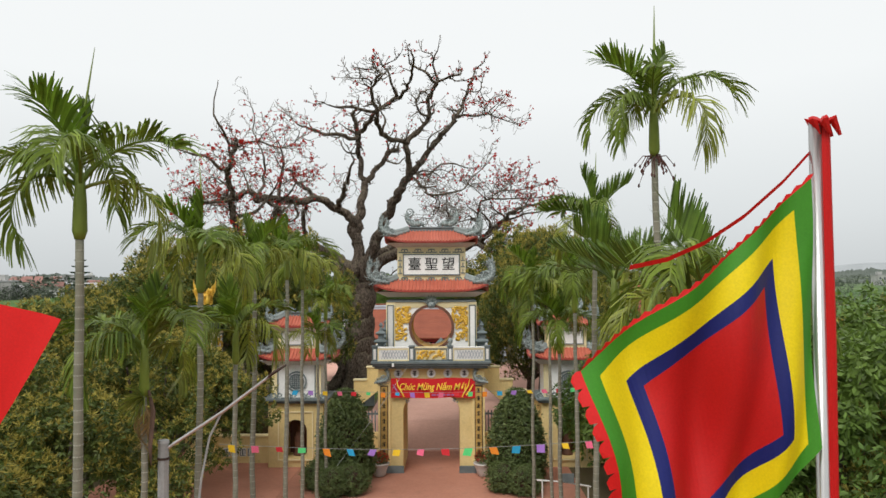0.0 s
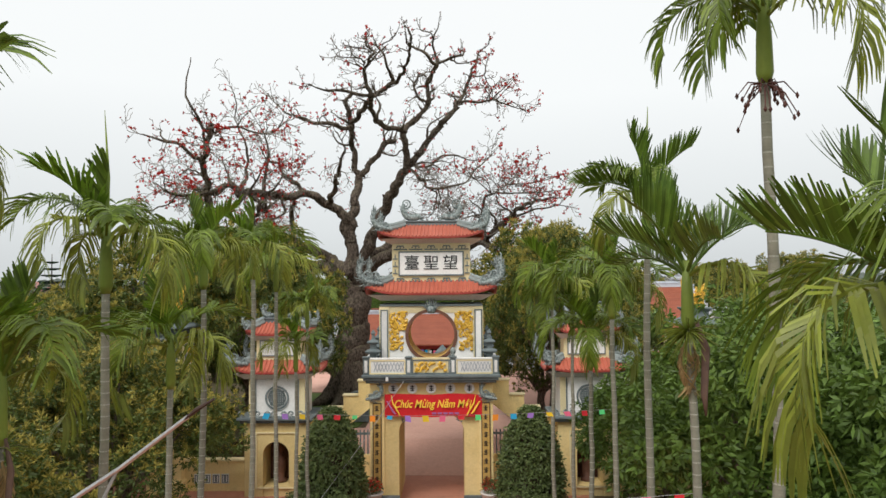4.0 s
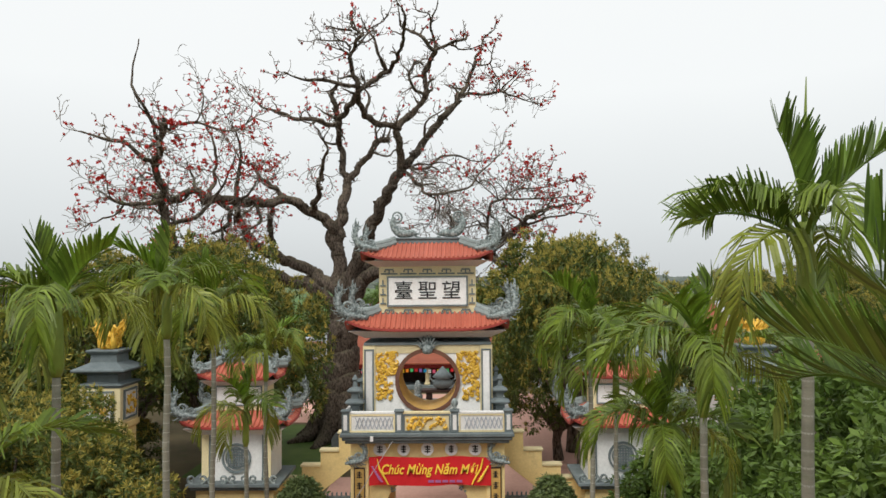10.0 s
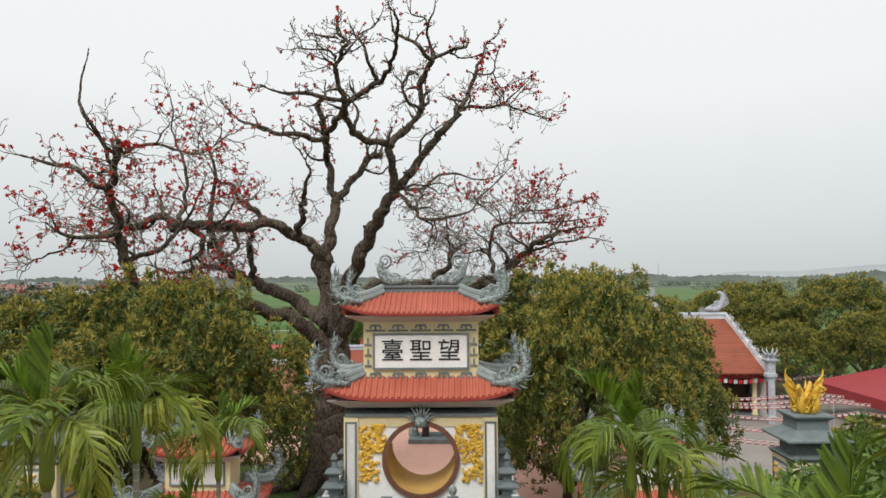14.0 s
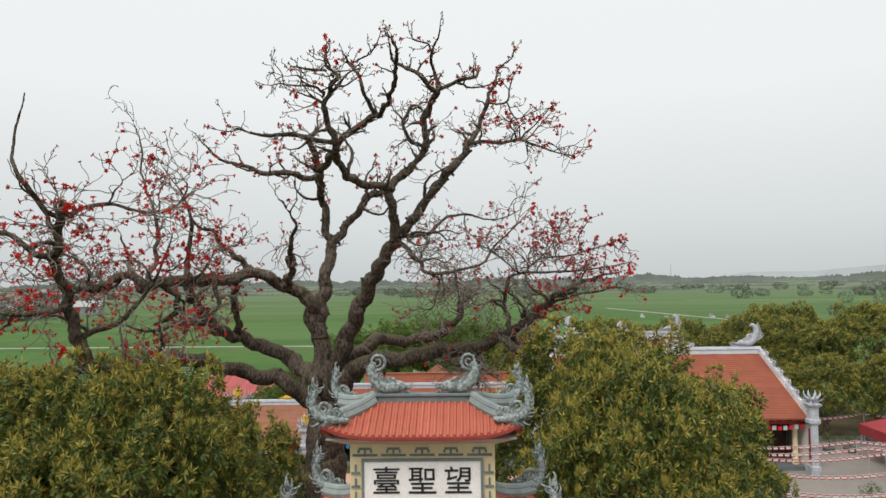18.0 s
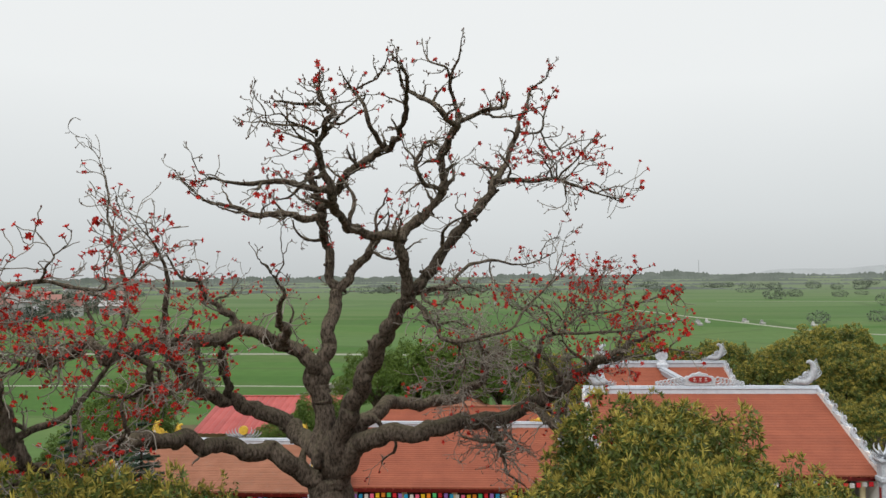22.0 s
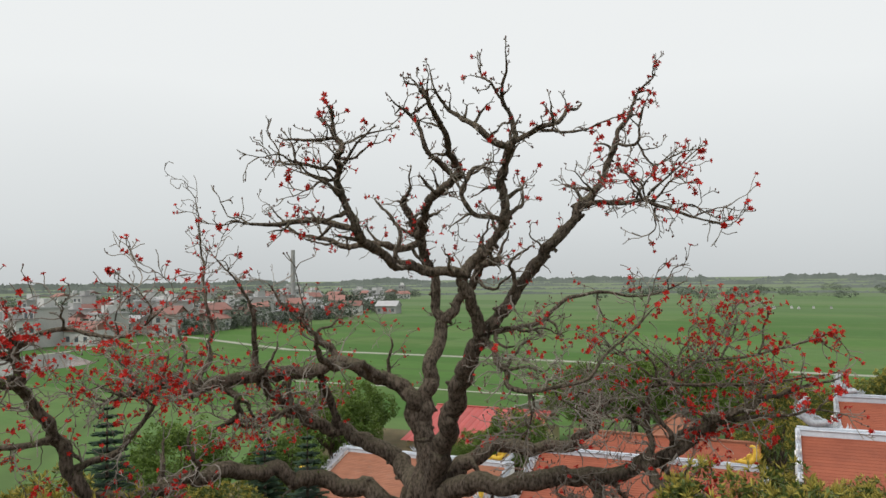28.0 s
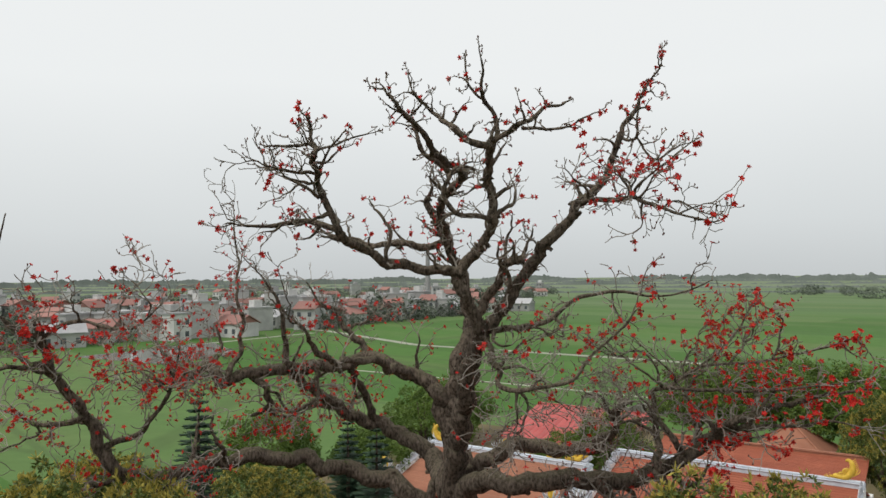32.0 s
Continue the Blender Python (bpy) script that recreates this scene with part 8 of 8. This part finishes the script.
# ---- the fields: tracks, pond, tombs and villages ----
def track(pts, width, label, z=0.06):
    b = Build()
    for i in range(len(pts) - 1):
        a, c = Vector((*pts[i], 0)), Vector((*pts[i + 1], 0))
        s = (c - a).normalized().cross(Vector((0, 0, 1))) * width / 2
        b.add([(*(a + s).xy, z), (*(c + s).xy, z), (*(c - s).xy, z), (*(a - s).xy, z), (*(a + s).xy, -0.1), (*(c + s).xy, -0.1), (*(c - s).xy, -0.1), (*(a - s).xy, -0.1)], [(3, 2, 1, 0), (0, 1, 5, 4), (2, 3, 7, 6)])
    flat("field_track", b, FIELD_PATH, label, "track")


track([(-220, 200), (-153, 190), (-100, 167), (-40, 165), (40, 158)], 2.4, "pale straight track across the rice fields")
track([(-82, 123), (-48, 123.5), (10, 121)], 0.6, "narrow pale bund across the rice fields", 0.07)
track([(-148, 137), (-150, 182)], 1.6, "narrow pale path along the village edge", 0.08)
track([(60, 330), (84, 213), (110, 190), (190, 175)], 2.0, "pale dirt road through the fields")
track([(120, 420), (190, 400), (330, 395)], 2.0, "pale dirt road through the fields", 0.08)
flat("pond", Build().slab([(-146, 108), (-119, 110), (-121, 131), (-150, 146)], -0.1, 0.05), WATER, "still grey pond at the village edge", "water")
rf = random.Random(77)
for k in range(22):
    x, y = (70 + rf.uniform(-14, 30), 235 + rf.uniform(-12, 22)) if k < 9 else (13 + rf.uniform(-16, 15), 409 + rf.uniform(-6, 6))
    t = thing("field_tomb", (x, y, 0), "small white tomb in the rice fields", "tomb", "field tombs")
    part("tomb_body", Build().box((-0.6, -0.9, 0), (0.6, 0.9, 0.5)), FAR_WALL, t, bevel=0.05)
    part("headstone", Build().prism([(-0.4, 0.5), (0.4, 0.5), (0.4, 1.0), (0, 1.3), (-0.4, 1.0)], 0.55, 0.8), FAR_WALL, t)


def house_kit(w, d, h, roof_mat, pitched, storeys):
    t = thing("village_house", (0, 0, -50), "", "house", "village houses")
    part("wall", Build().box((-w / 2, -d / 2, 0), (w / 2, d / 2, h)), FAR_WALL, t)
    if pitched:
        o = [(-d / 2 - 0.5, h), (0, h + 2.2), (d / 2 + 0.5, h)]
        b = Build()
        for s in (-1, 1):
            e = s * (d / 2 + 0.5)
            q = [(-w / 2 - 0.4, e, h - 0.1), (w / 2 + 0.4, e, h - 0.1), (w / 2 + 0.4, 0, h + 2.2), (-w / 2 - 0.4, 0, h + 2.2)]
            b.add(q + [(x, y, z - 0.2) for x, y, z in q], [(0, 1, 2, 3), (7, 6, 5, 4), (0, 4, 5, 1), (1, 5, 6, 2), (3, 7, 4, 0)])
        b.add([(-w / 2, -d / 2, h), (-w / 2, d / 2, h), (-w / 2, 0, h + 2.0)], [(0, 2, 1)]).add([(w / 2, -d / 2, h), (w / 2, d / 2, h), (w / 2, 0, h + 2.0)], [(0, 1, 2)])
        part("roof", b, roof_mat, t)
    else:
        rf_ = part("roof", Build().box((-w / 2 - 0.3, -d / 2 - 0.3, h), (w / 2 + 0.3, d / 2 + 0.3, h + 0.5)), roof_mat, t)
        part("stair_head", Build().box((-1.5, -1.5, h + 0.5), (1.5, 1.5, h + 2.6)), FAR_WALL, rf_)
    for s in range(storeys):
        for k in range(max(2, int(w / 3))):
            x = -w / 2 + (k + 0.5) * w / max(2, int(w / 3))
            part("window", Build().box((x - 0.6, -d / 2 - 0.06, s * 3.2 + 1.0), (x + 0.6, -d / 2 - 0.005, s * 3.2 + 2.4)), FAR_GLASS, t)
    return t


KITS = [house_kit(9, 8, 4.0, FAR_ROOF, True, 1), house_kit(12, 7, 4.4, FAR_ROOF, True, 1), house_kit(6, 9, 7.0, FAR_ROOF_GREY, False, 2), house_kit(7, 10, 6.8, FAR_ROOF, True, 2), house_kit(10, 8, 3.8, FAR_ROOF_GREY, True, 1), house_kit(5, 9, 9.8, FAR_ROOF_GREY, False, 3)]
NAMES = ["pale village house with a red clay roof", "long village house with a red clay roof", "grey flat-roofed village house", "two-storey house with a red roof", "low village house with a grey roof", "narrow three-storey village house"]


def house(k, x, y, turn):
    h = copy_thing(KITS[k], pose(x, y, 0, 0, 0, turn))
    tagged(h, NAMES[k])


def edge_x(y):
    """The village's edge on the fields."""
    return -158 - 6 * math.sin(y * 0.03) - max(0.0, y - 290) * 0.42


for k in range(165):
    y = rf.uniform(60, 300) if k % 2 else rf.uniform(180, 640)
    x = edge_x(y) - 8 - 300 * rf.random() ** 1.8
    house(rf.choice((0, 1, 2, 2, 3, 4, 5)), x, y, rf.choice((0, 20, 45, 90, -30, 70)) + rf.uniform(-8, 8))
for x, y, k, a in ((-174, 312, 1, 20), (-163, 330, 4, 10), (-184, 318, 3, 30), (-205, 158, 4, 40), (-177, 131, 0, 35), (-187, 140, 2, 30), (-206, 168, 3, 40), (-216, 172, 5, 40), (-196, 128, 3, 20), (-190, 156, 4, 60), (-226, 182, 2, 35), (-172, 118, 4, 70), (-212, 200, 1, 30), (-184, 172, 0, 50), (300, 520, 2, 0)):
    house(k, x, y, a)
for t in KITS:
    for o in (*t.children_recursive, t):
        bpy.data.objects.remove(o)


def far_trees(name, spots, mat, label, leaf=0.6, clumps=34):
    b = Build()
    rt = random.Random(len(spots))
    for x, y, r, h in spots:
        for k in range(clumps):
            d = Vector((rt.gauss(0, 1), rt.gauss(0, 1), rt.gauss(0, 1))).normalized()
            p = Vector((x + d.x * r, y + d.y * r, max(0.3, h * 0.55 + d.z * h * 0.45)))
            leaf_clump(b, p, d, rt, leaf * min(r, h) * 0.6, 3)
    return flat(name, b, mat, label, "trees", "stuff")


spots = []
for k in range(980):
    y = rf.uniform(55, 300) if k % 2 else rf.uniform(150, 660)
    x = edge_x(y) - (18 if y < 190 else 0) - 320 * rf.random() ** (1.7 if k % 3 else 1.0)
    spots.append((x, y, rf.uniform(2.5, 5.0), rf.uniform(3.0, 7.0)))
for k in range(70):
    y = rf.uniform(190, 420)
    spots.append((edge_x(y) - 2 - 34 * rf.random(), y, rf.uniform(4, 7.5), rf.uniform(5, 9)))
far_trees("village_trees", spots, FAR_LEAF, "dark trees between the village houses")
spots = [(rf.uniform(150, 420), rf.uniform(300, 520), rf.uniform(2.5, 6), rf.uniform(2.5, 7)) for _ in range(24)]
spots += [(rf.uniform(-120, 460), rf.uniform(560, 860), rf.uniform(4, 9), rf.uniform(3, 7)) for _ in range(70)]
spots += [(rf.uniform(95, 190), rf.uniform(190, 260), rf.uniform(1.5, 3), rf.uniform(1.5, 3.5)) for _ in range(14)]
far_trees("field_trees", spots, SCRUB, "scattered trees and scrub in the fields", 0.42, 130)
for d, h in ((700, 3.2), (950, 5.0), (1300, 8.0), (1800, 13.0), (2500, 25.0)):
    b = Build()
    m = 1400
    for k in range(m + 1):
        a = radians(lerp(15, 172, k / m))
        clump = noise.noise(Vector((k * 0.021, d * 0.01, 7)))
        top = h * (0.45 + 0.9 * clump + 0.35 * noise.noise(Vector((k * 0.17, d * 0.01, 0))) + 0.30 * noise.noise(Vector((k * 0.9, d * 0.01, 3))))
        b.v += [(d * math.cos(a), 30 + d * math.sin(a), -1), (d * 1.003 * math.cos(a), 30 + d * 1.003 * math.sin(a), max(top, -0.9)), (d * 1.02 * math.cos(a), 30 + d * 1.02 * math.sin(a), -1)]
    for k in range(m):
        i = 3 * k
        b.f += [(i, i + 1, i + 4, i + 3), (i + 1, i + 2, i + 5, i + 4)]
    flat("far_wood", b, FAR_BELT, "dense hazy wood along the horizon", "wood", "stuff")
hill = Build()
n = 60
for k in range(n + 1):
    u = k / n
    a = lerp(radians(72.5), radians(48), u)
    prof = 46 * (math.sin(math.pi * u) ** 0.7) * (0.75 + 0.35 * noise.noise(Vector((u * 5, 1, 0)))) * (1 if u > 0.1 else u / 0.1)
    hill.v += [(2600 * math.cos(a), 2600 * math.sin(a), -5), (2650 * math.cos(a), 2650 * math.sin(a), prof), (3000 * math.cos(a), 3000 * math.sin(a), -5)]
for k in range(n):
    i = 3 * k
    hill.f += [(i, i + 1, i + 4, i + 3), (i + 1, i + 2, i + 5, i + 4)]
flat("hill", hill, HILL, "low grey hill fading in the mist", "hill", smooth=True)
mast = thing("radio_mast", (2620 * math.cos(radians(74.6)), 2620 * math.sin(radians(74.6)), 0), "thin radio mast on the far hill", "mast")
part("mast_pole", Build().tube([(0, 0, 0), (0, 0, 56)], [0.9, 0.5], 6), HILL, mast)
tower = thing("brick_chimney", (-196, 300, 0), "tall slim grey chimney in the village", "chimney")
part("chimney_shaft", Build().tube([(0, 0, 0), (0, 0, 30)], [1.5, 0.9], 10), FAR_WALL, tower)
